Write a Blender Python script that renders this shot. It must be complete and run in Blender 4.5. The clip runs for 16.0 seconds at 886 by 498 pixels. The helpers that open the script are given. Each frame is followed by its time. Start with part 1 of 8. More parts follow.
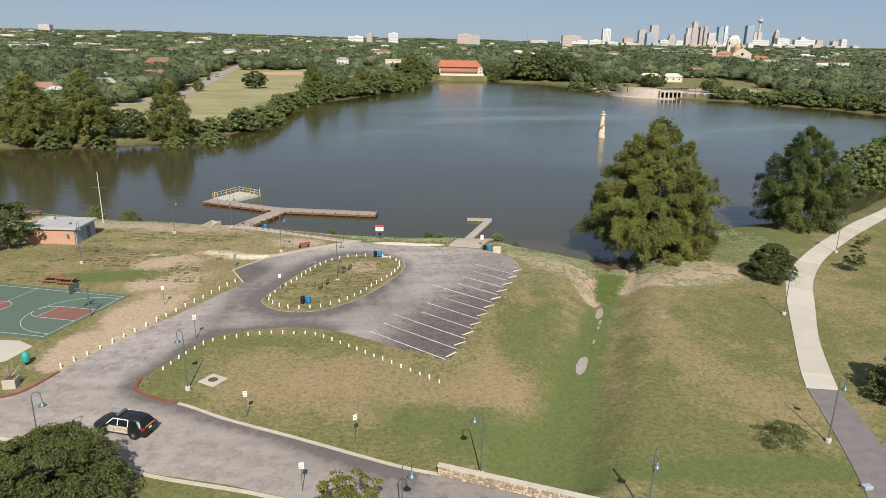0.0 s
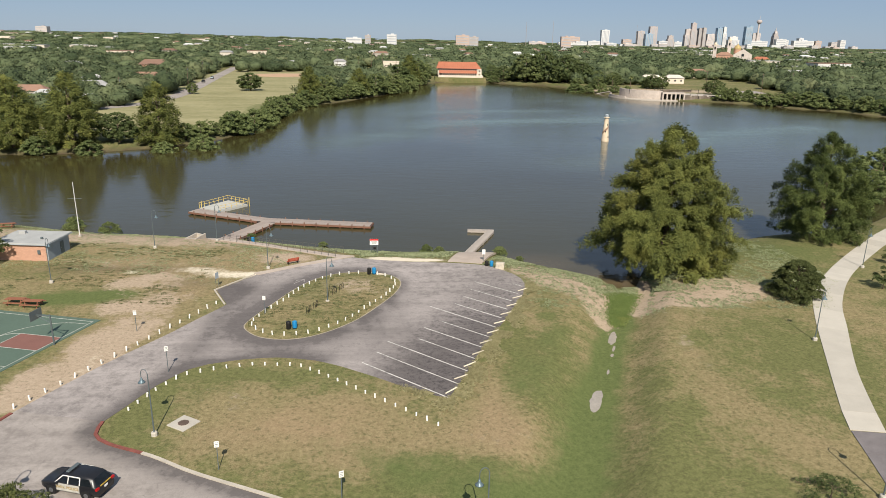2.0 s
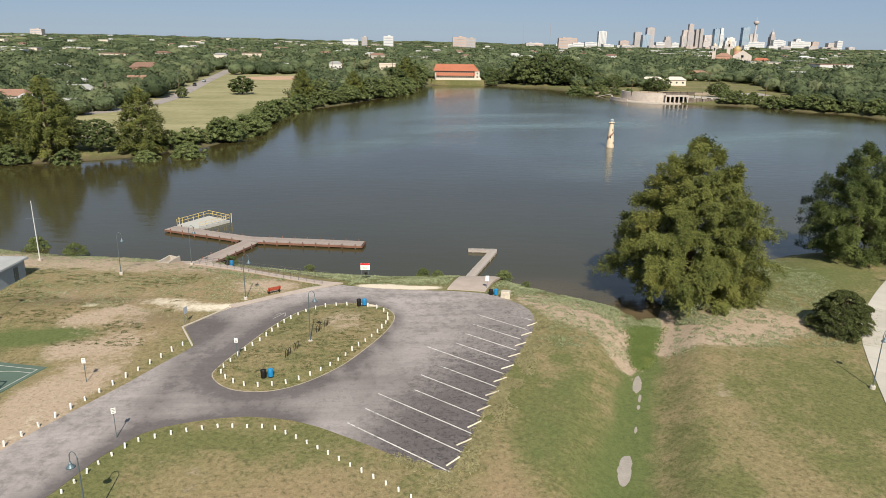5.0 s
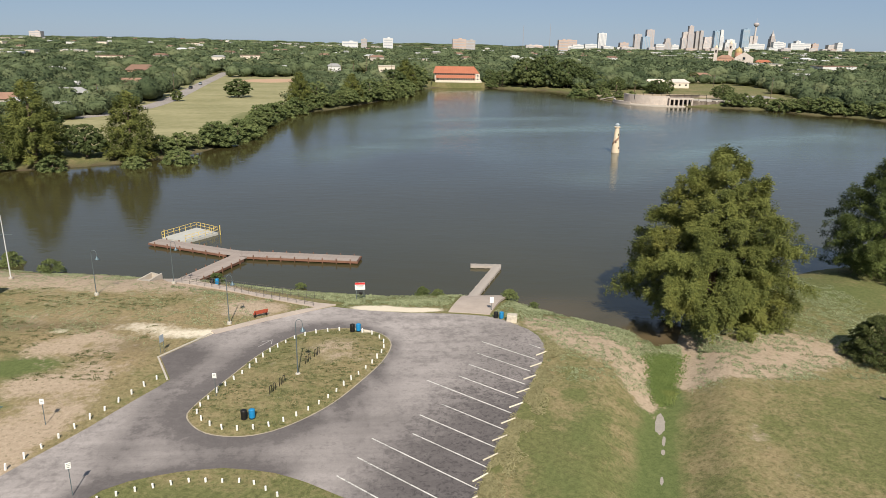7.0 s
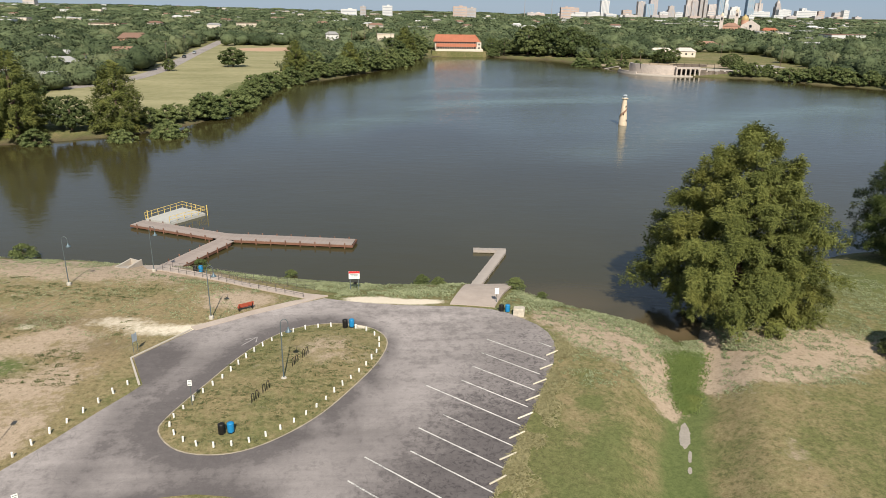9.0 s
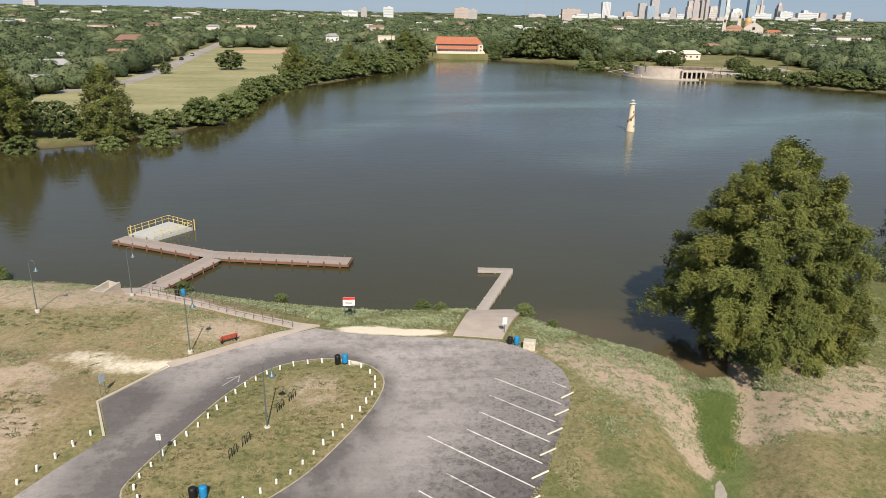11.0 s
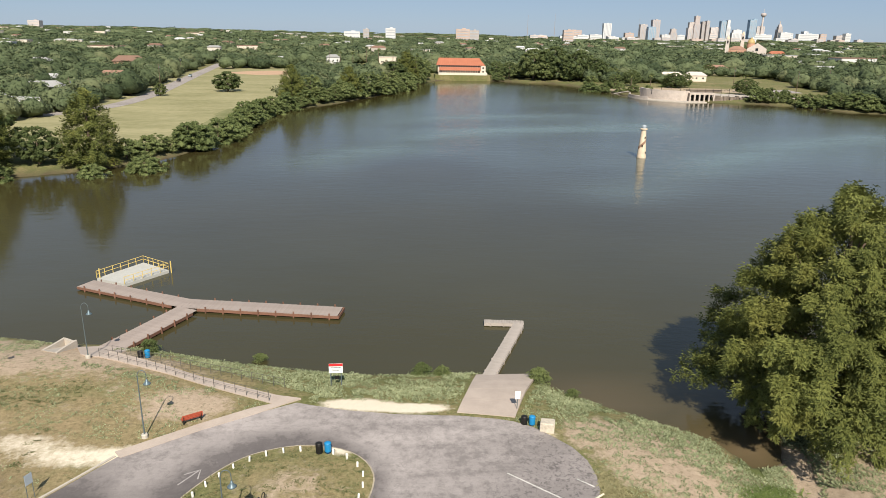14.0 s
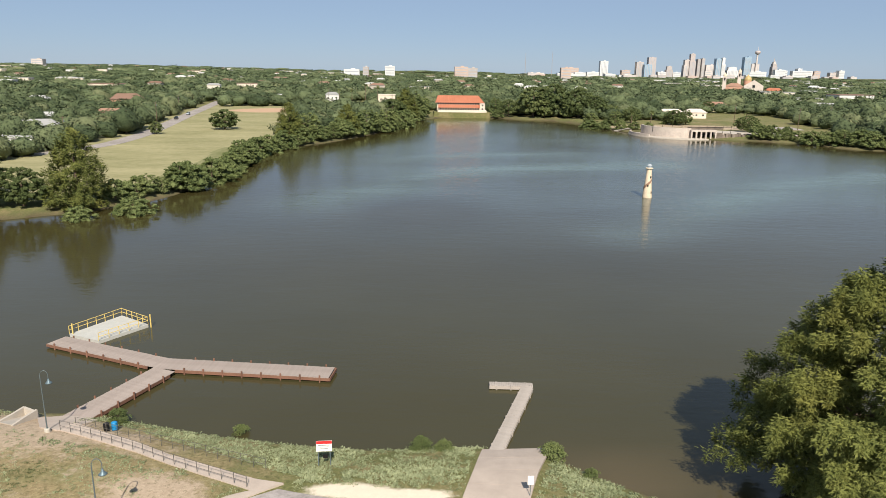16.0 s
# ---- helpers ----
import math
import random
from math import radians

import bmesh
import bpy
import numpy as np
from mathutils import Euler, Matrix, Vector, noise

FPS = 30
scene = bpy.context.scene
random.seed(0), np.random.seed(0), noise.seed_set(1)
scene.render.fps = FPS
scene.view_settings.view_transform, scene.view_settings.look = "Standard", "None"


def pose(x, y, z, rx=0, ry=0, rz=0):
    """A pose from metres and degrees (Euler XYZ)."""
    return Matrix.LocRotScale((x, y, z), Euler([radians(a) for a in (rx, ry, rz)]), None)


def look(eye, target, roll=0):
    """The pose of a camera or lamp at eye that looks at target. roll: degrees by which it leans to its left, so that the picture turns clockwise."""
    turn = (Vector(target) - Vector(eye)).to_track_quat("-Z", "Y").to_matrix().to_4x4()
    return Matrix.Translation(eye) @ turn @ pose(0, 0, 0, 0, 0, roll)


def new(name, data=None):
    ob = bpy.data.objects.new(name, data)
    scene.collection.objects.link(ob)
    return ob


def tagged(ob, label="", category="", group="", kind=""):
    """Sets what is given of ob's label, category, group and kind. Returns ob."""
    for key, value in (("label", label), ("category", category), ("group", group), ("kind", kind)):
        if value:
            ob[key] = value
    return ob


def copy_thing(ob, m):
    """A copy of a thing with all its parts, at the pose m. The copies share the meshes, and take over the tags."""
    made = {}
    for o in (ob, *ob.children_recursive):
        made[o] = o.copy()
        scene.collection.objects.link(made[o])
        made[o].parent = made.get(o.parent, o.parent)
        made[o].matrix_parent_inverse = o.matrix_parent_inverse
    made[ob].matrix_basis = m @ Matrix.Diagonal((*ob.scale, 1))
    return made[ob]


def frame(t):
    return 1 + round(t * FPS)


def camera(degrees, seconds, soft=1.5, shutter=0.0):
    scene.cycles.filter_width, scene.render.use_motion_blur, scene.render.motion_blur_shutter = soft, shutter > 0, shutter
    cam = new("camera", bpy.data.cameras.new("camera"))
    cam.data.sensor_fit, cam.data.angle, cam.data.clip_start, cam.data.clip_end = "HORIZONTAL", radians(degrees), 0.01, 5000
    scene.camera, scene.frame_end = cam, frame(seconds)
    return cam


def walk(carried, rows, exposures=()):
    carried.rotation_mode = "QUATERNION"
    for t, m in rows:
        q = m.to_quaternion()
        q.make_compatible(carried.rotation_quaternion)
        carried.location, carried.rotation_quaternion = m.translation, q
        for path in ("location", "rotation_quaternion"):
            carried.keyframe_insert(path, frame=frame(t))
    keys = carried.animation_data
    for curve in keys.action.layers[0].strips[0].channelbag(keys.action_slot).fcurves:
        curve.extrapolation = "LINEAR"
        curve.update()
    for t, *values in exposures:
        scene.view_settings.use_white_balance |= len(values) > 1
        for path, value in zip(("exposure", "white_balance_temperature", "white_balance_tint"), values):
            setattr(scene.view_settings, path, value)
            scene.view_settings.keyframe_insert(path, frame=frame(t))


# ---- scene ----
cam = camera(64.8, 16.0, soft=0.6)
PATH = [
    (0, (-0.622, 0.802, 35.896), (-0.514, 3.131, 35.176), 1.09),
    (0.5, (-0.527, 2.835, 35.919), (-0.417, 5.164, 35.199), 1.08),
    (1, (-0.460, 4.860, 35.894), (-0.348, 7.189, 35.175), 1.06),
    (1.5, (-0.361, 6.834, 35.820), (-0.250, 9.163, 35.104), 1.04),
    (2, (-0.311, 8.836, 35.750), (-0.199, 11.167, 35.034), 1.02),
    (2.5, (-0.257, 10.793, 35.711), (-0.143, 13.124, 34.996), 1.00),
    (3, (-0.168, 12.754, 35.700), (-0.054, 15.084, 34.986), 0.98),
    (3.5, (-0.126, 14.671, 35.713), (-0.011, 17.002, 35.001), 0.96),
    (4, (-0.073, 16.670, 35.758), (0.045, 19.000, 35.044), 0.93),
    (6.5, (0.206, 26.302, 35.770), (0.327, 28.636, 35.066), 0.87),
    (7, (0.256, 28.259, 35.740), (0.377, 30.591, 35.036), 0.86),
    (7.5, (0.301, 30.061, 35.712), (0.423, 32.389, 34.990), 0.86),
    (8, (0.403, 31.942, 35.626), (0.523, 34.256, 34.860), 0.86),
    (8.5, (0.462, 33.871, 35.523), (0.583, 36.172, 34.718), 0.87),
    (9, (0.540, 35.862, 35.448), (0.660, 38.163, 34.646), 0.87),
    (11.5, (0.730, 45.494, 35.551), (0.847, 47.797, 34.754), 0.93),
    (12, (0.809, 47.456, 35.557), (0.925, 49.760, 34.760), 0.94),
    (12.5, (0.874, 49.420, 35.590), (0.988, 51.724, 34.796), 0.95),
    (13, (0.949, 51.308, 35.615), (1.064, 53.613, 34.824), 0.96),
    (13.5, (1.038, 53.204, 35.656), (1.152, 55.519, 34.890), 0.96),
    (14, (1.130, 55.081, 35.722), (1.242, 57.405, 34.987), 0.95),
    (14.5, (1.183, 56.967, 35.806), (1.296, 59.301, 35.104), 0.94),
    (15, (1.250, 58.897, 35.797), (1.364, 61.240, 35.127), 0.93),
    (15.5, (1.290, 60.696, 35.809), (1.402, 63.048, 35.170), 0.90),
    (16, (1.215, 62.620, 35.839), (1.330, 64.977, 35.221), 0.86),
]
walk(cam, [(t, look(eye, target, roll)) for t, eye, target, roll in PATH], exposures=((0.0, 0.42), (9.0, 0.42), (13.0, 0.52), (16.0, 0.6)))

K = 1.22          # one plan unit in metres
LAND = 2.2        # level of the park above the lake


def plan(pts):
    return [(x * K, y * K) for x, y in pts]


# ---- light ----
world = bpy.data.worlds.new("sky")
scene.world = world
world.use_nodes = True
wn = world.node_tree.nodes
sky = wn.new("ShaderNodeTexSky")
sky.sky_type = "NISHITA"
sky.sun_disc = False
sky.sun_elevation = radians(42)
sky.sun_rotation = radians(176)
sky.air_density, sky.dust_density, sky.ozone_density = 0.7, 0.1, 5.0
wn["Background"].inputs[1].default_value = 0.055
haze = wn.new("ShaderNodeMix")
haze.data_type = "RGBA"
haze.inputs[0].default_value = 0.7
haze.inputs[7].default_value = (4.2, 5.45, 7.4, 1)      # even summer haze
world.node_tree.links.new(sky.outputs[0], haze.inputs[6])
world.node_tree.links.new(haze.outputs[2], wn["Background"].inputs[0])

sun_data = bpy.data.lights.new("sun", "SUN")
sun_data.energy, sun_data.angle, sun_data.color = 4.8, radians(0.5), (1.0, 0.93, 0.82)
sun = new("sun", sun_data)
sun.matrix_world = look((6, -90, 82), (0, 0, 0))


# ---- materials ----
def ramp_mix(nt, fac, a, b):
    m = nt.nodes.new("ShaderNodeMix")
    m.data_type = "RGBA"
    if isinstance(fac, float):
        m.inputs[0].default_value = fac
    else:
        nt.links.new(fac, m.inputs[0])
    for value, sock in ((a, m.inputs[6]), (b, m.inputs[7])):
        if isinstance(value, tuple):
            sock.default_value = (*value, 1)
        else:
            nt.links.new(value, sock)
    return m.outputs[2]


def math_node(nt, op, a, b=None, clamp=False):
    m = nt.nodes.new("ShaderNodeMath")
    m.operation, m.use_clamp = op, clamp
    for i, value in enumerate((a, b)):
        if value is None:
            continue
        if isinstance(value, (int, float)):
            m.inputs[i].default_value = value
        else:
            nt.links.new(value, m.inputs[i])
    return m.outputs[0]


def noise_node(nt, coord, scale, detail=3.0, rough=0.6, distort=0.0):
    n = nt.nodes.new("ShaderNodeTexNoise")
    n.inputs["Scale"].default_value = scale
    n.inputs["Detail"].default_value = detail
    n.inputs["Roughness"].default_value = rough
    n.inputs["Distortion"].default_value = distort
    nt.links.new(coord, n.inputs["Vector"])
    return n.outputs["Fac"]


def spread(nt, fac, low, high):
    m = nt.nodes.new("ShaderNodeMapRange")
    m.inputs[1].default_value, m.inputs[2].default_value = low, high
    nt.links.new(fac, m.inputs[0])
    return m.outputs[0]


def start(name):
    m = bpy.data.materials.new(name)
    m.use_nodes = True
    nt = m.node_tree
    coord = nt.nodes.new("ShaderNodeTexCoord").outputs["Object"]
    return m, nt, nt.nodes["Principled BSDF"], coord


def add_bump(nt, shader, height, strength, distance):
    b = nt.nodes.new("ShaderNodeBump")
    b.inputs["Strength"].default_value, b.inputs["Distance"].default_value = strength, distance
    nt.links.new(height, b.inputs["Height"])
    nt.links.new(b.outputs[0], shader.inputs["Normal"])


def surface(name, color, rough=0.8, metal=0.0, fine=30.0, coarse=1.5, amount=0.25, bump=0.15, each=0.0, spec=0.3):
    """Painted, wooden, stone or metal surface with grain and stains; each: how far single pieces differ."""
    m, nt, shader, coord = start(name)
    a = noise_node(nt, coord, fine)
    b = noise_node(nt, coord, coarse, 4.0)
    fac = math_node(nt, "ADD", math_node(nt, "MULTIPLY", a, 0.45), math_node(nt, "MULTIPLY", b, 0.55))
    if each:
        info = nt.nodes.new("ShaderNodeObjectInfo").outputs["Random"]
        isl = nt.nodes.new("ShaderNodeNewGeometry").outputs["Random Per Island"]
        r = math_node(nt, "FRACT", math_node(nt, "ADD", info, isl))
        fac = math_node(nt, "ADD", fac, math_node(nt, "MULTIPLY", math_node(nt, "SUBTRACT", r, 0.5), each))
    fac = spread(nt, fac, 0.25, 0.75)
    lo = tuple(c * (1 - amount) for c in color)
    hi = tuple(min(0.95, c * (1 + amount)) for c in color)
    nt.links.new(ramp_mix(nt, fac, lo, hi), shader.inputs["Base Color"])
    shader.inputs["Roughness"].default_value = rough
    shader.inputs["Metallic"].default_value = metal
    shader.inputs["Specular IOR Level"].default_value = spec
    if bump:
        add_bump(nt, shader, a, bump, 0.03)
    return m


def foliage(name, dark, light, tip=None):
    """Leaves: every leaf and every tree a little different, light shining through."""
    m, nt, shader, coord = start(name)
    isl = nt.nodes.new("ShaderNodeNewGeometry").outputs["Random Per Island"]
    info = nt.nodes.new("ShaderNodeObjectInfo").outputs["Random"]
    att = nt.nodes.new("ShaderNodeAttribute")
    att.attribute_name = "tint"
    clump = noise_node(nt, coord, 0.35, 3.0)
    fac = math_node(nt, "ADD", math_node(nt, "MULTIPLY", isl, 0.38), math_node(nt, "MULTIPLY", clump, 0.5))
    fac = math_node(nt, "ADD", fac, math_node(nt, "MULTIPLY", info, 0.25))
    fac = math_node(nt, "ADD", fac, math_node(nt, "MULTIPLY", math_node(nt, "SUBTRACT", att.outputs["Fac"], 0.3), 0.6))
    fac = spread(nt, fac, 0.2, 1.0)
    col = ramp_mix(nt, fac, dark, light)
    if tip:
        col = ramp_mix(nt, spread(nt, noise_node(nt, coord, 0.12, 2.0), 0.56, 0.72), col, tip)
    nt.links.new(col, shader.inputs["Base Color"])
    shader.inputs["Roughness"].default_value = 0.7
    shader.inputs["Specular IOR Level"].default_value = 0.15
    trans = nt.nodes.new("ShaderNodeBsdfTranslucent")
    nt.links.new(col, trans.inputs[0])
    mix = nt.nodes.new("ShaderNodeMixShader")
    mix.inputs[0].default_value = 0.33
    nt.links.new(shader.outputs[0], mix.inputs[1])
    nt.links.new(trans.outputs[0], mix.inputs[2])
    nt.links.new(mix.outputs[0], nt.nodes["Material Output"].inputs[0])
    return m


def canopy(name, dark, light, tip):
    """Closed tree canopy seen from afar: mottled leaf masses, each tree a little different."""
    m, nt, shader, coord = start(name)
    att = nt.nodes.new("ShaderNodeAttribute")
    att.attribute_name = "tint"
    a, b = noise_node(nt, coord, 1.1, 4.0, 0.75), noise_node(nt, coord, 0.28, 3.0)
    fac = math_node(nt, "ADD", math_node(nt, "MULTIPLY", a, 0.75), math_node(nt, "MULTIPLY", b, 0.35))
    fac = math_node(nt, "ADD", fac, math_node(nt, "MULTIPLY", math_node(nt, "SUBTRACT", att.outputs["Fac"], 0.5), 0.5))
    col = ramp_mix(nt, spread(nt, fac, 0.3, 0.8), dark, light)
    col = ramp_mix(nt, math_node(nt, "MULTIPLY", spread(nt, att.outputs["Fac"], 0.8, 1.0), 0.6), col, tip)
    nt.links.new(col, shader.inputs["Base Color"])
    shader.inputs["Roughness"].default_value = 0.85
    shader.inputs["Specular IOR Level"].default_value = 0.1
    add_bump(nt, shader, a, 0.7, 1.0)
    return m


def ground_material():
    m, nt, shader, coord = start("park_ground")

    def mask(name):
        a = nt.nodes.new("ShaderNodeAttribute")
        a.attribute_name = name
        return a.outputs["Fac"]

    big = noise_node(nt, coord, 0.06, 4.0, 0.6, 0.4)
    mid = noise_node(nt, coord, 0.35, 5.0, 0.65)
    small = noise_node(nt, coord, 2.2, 4.0, 0.7)
    fine = noise_node(nt, coord, 9.0, 3.0, 0.75)
    grain = math_node(nt, "ADD", math_node(nt, "MULTIPLY", small, 0.5), math_node(nt, "MULTIPLY", fine, 0.5))
    # dry grass, greener where the large and middle patches say so
    blot = noise_node(nt, coord, 1.3, 6.0, 0.8, 0.3)
    dry = ramp_mix(nt, spread(nt, grain, 0.39, 0.61), (0.17, 0.134, 0.066), (0.305, 0.248, 0.13))
    green = ramp_mix(nt, spread(nt, grain, 0.39, 0.61), (0.094, 0.1, 0.036), (0.185, 0.182, 0.074))
    fac = math_node(nt, "ADD", math_node(nt, "MULTIPLY", big, 1.0), math_node(nt, "MULTIPLY", mid, 0.9))
    fac = math_node(nt, "ADD", fac, math_node(nt, "MULTIPLY", blot, 0.8))
    fac = math_node(nt, "SUBTRACT", fac, math_node(nt, "MULTIPLY", mask("parched"), 0.4))
    col = ramp_mix(nt, spread(nt, fac, 1.12, 1.42), dry, green)
    # scorched reddish patches inside the parched areas
    burnt = ramp_mix(nt, spread(nt, grain, 0.36, 0.64), (0.225, 0.157, 0.088), (0.355, 0.265, 0.155))
    f = math_node(nt, "ADD", math_node(nt, "MULTIPLY", mask("parched"), 0.75), math_node(nt, "MULTIPLY", math_node(nt, "SUBTRACT", noise_node(nt, coord, 0.16, 5.0, 0.65, 0.6), 0.5), 1.8))
    col = ramp_mix(nt, math_node(nt, "MULTIPLY", spread(nt, f, 0.35, 0.95), 0.8), col, burnt)
    mown = nt.nodes.new("ShaderNodeMapping")
    mown.inputs["Rotation"].default_value = (0, 0, radians(12))
    mown.inputs["Scale"].default_value = (0.03, 0.075, 1.0)
    nt.links.new(coord, mown.inputs[0])
    swath = math_node(nt, "ADD", math_node(nt, "MULTIPLY", noise_node(nt, mown.outputs[0], 1.0, 3.0), 0.6), math_node(nt, "MULTIPLY", mid, 0.4))
    hay = ramp_mix(nt, spread(nt, swath, 0.34, 0.66), (0.2, 0.19, 0.09), (0.335, 0.3, 0.165))
    col = ramp_mix(nt, mask("straw"), col, hay)
    # darker tufts
    tuft = spread(nt, noise_node(nt, coord, 2.6, 4.0, 0.7), 0.54, 0.63)
    col = ramp_mix(nt, math_node(nt, "MULTIPLY", math_node(nt, "MULTIPLY", tuft, 0.55), math_node(nt, "SUBTRACT", 1.0, mask("straw"))), col, (0.075, 0.075, 0.033))
    lush = ramp_mix(nt, spread(nt, grain, 0.3, 0.7), (0.06, 0.084, 0.026), (0.16, 0.178, 0.066))
    f = math_node(nt, "ADD", mask("lush"), math_node(nt, "MULTIPLY", math_node(nt, "SUBTRACT", mid, 0.5), 0.9))
    col = ramp_mix(nt, spread(nt, f, 0.3, 0.8), col, lush)
    soil = ramp_mix(nt, spread(nt, grain, 0.3, 0.7), (0.275, 0.203, 0.138), (0.5, 0.395, 0.285))
    f = math_node(nt, "ADD", mask("dirt"), math_node(nt, "MULTIPLY", math_node(nt, "SUBTRACT", mid, 0.5), 1.1))
    f = math_node(nt, "ADD", f, math_node(nt, "MULTIPLY", math_node(nt, "SUBTRACT", blot, 0.5), 1.3))
    soil = ramp_mix(nt, math_node(nt, "MULTIPLY", spread(nt, noise_node(nt, coord, 2.3, 4.0, 0.75), 0.55, 0.62), 0.55), soil, (0.15, 0.13, 0.068))
    col = ramp_mix(nt, spread(nt, f, 0.36, 0.68), col, soil)
    sand = ramp_mix(nt, grain, (0.54, 0.45, 0.33), (0.8, 0.71, 0.56))
    f = math_node(nt, "ADD", mask("sand"), math_node(nt, "MULTIPLY", math_node(nt, "SUBTRACT", blot, 0.5), 1.2))
    col = ramp_mix(nt, spread(nt, f, 0.42, 0.85), col, sand)
    mud = ramp_mix(nt, grain, (0.06, 0.045, 0.028), (0.11, 0.085, 0.055))
    col = ramp_mix(nt, mask("mud"), col, mud)
    nt.links.new(col, shader.inputs["Base Color"])
    shader.inputs["Roughness"].default_value = 0.95
    shader.inputs["Specular IOR Level"].default_value = 0.1
    add_bump(nt, shader, grain, 0.45, 0.14)
    return m


def asphalt_material(name, dark, light, patches):
    m, nt, shader, coord = start(name)
    big = noise_node(nt, coord, 0.09, 4.0, 0.6, 0.8)
    mp = nt.nodes.new("ShaderNodeMapping")
    mp.inputs["Rotation"].default_value = (0, 0, radians(-67))
    mp.inputs["Scale"].default_value = (0.06, 0.6, 1)
    nt.links.new(coord, mp.inputs[0])
    streak = noise_node(nt, mp.outputs[0], 1.0, 4.0, 0.65)
    fine = noise_node(nt, coord, 14.0, 3.0, 0.8)
    mid = noise_node(nt, coord, 1.1, 5.0, 0.7)
    fac = math_node(nt, "ADD", math_node(nt, "MULTIPLY", big, 0.55), math_node(nt, "MULTIPLY", streak, 0.45))
    fac = math_node(nt, "ADD", fac, math_node(nt, "MULTIPLY", math_node(nt, "SUBTRACT", fine, 0.5), 0.35))
    fac = math_node(nt, "ADD", fac, math_node(nt, "MULTIPLY", math_node(nt, "SUBTRACT", mid, 0.5), 0.95))
    col = ramp_mix(nt, spread(nt, fac, 0.3, 0.7), dark, light)
    # worn dark blotches of bare binder
    blot = spread(nt, noise_node(nt, coord, 2.4, 6.0, 0.8, 0.5), 0.52, 0.57)
    att = nt.nodes.new("ShaderNodeAttribute")
    att.attribute_name = "worn"
    blot = math_node(nt, "MULTIPLY", blot, math_node(nt, "MULTIPLY", att.outputs["Fac"], patches))
    col = ramp_mix(nt, blot, col, (0.05, 0.044, 0.046))
    tyre = nt.nodes.new("ShaderNodeAttribute")
    tyre.attribute_name = "tyre"
    band = math_node(nt, "ADD", tyre.outputs["Fac"], math_node(nt, "MULTIPLY", math_node(nt, "SUBTRACT", mid, 0.5), 1.7))
    band = math_node(nt, "ADD", band, math_node(nt, "MULTIPLY", math_node(nt, "MULTIPLY", att.outputs["Fac"], patches), 0.55))
    band = math_node(nt, "MULTIPLY", spread(nt, band, 0.2, 0.8), 0.78)
    col = ramp_mix(nt, band, col, (0.076, 0.066, 0.064))
    # cracks
    vor = nt.nodes.new("ShaderNodeTexVoronoi")
    vor.feature = "DISTANCE_TO_EDGE"
    vor.inputs["Scale"].default_value = 0.14
    warp = nt.nodes.new("ShaderNodeVectorMath")
    warp.operation = "ADD"
    nz = nt.nodes.new("ShaderNodeTexNoise")
    nz.inputs["Scale"].default_value = 0.5
    nt.links.new(coord, nz.inputs[0])
    scl = nt.nodes.new("ShaderNodeVectorMath")
    scl.operation = "SCALE"
    scl.inputs["Scale"].default_value = 4.0
    nt.links.new(nz.outputs["Color"], scl.inputs[0])
    nt.links.new(coord, warp.inputs[0])
    nt.links.new(scl.outputs[0], warp.inputs[1])
    nt.links.new(warp.outputs[0], vor.inputs["Vector"])
    crack = math_node(nt, "MULTIPLY", spread(nt, vor.outputs["Distance"], 0.006, 0.0), 0.25)
    col = ramp_mix(nt, crack, col, (0.06, 0.05, 0.048))
    nt.links.new(col, shader.inputs["Base Color"])
    shader.inputs["Roughness"].default_value = 0.9
    shader.inputs["Specular IOR Level"].default_value = 0.2
    add_bump(nt, shader, fine, 0.3, 0.02)
    return m


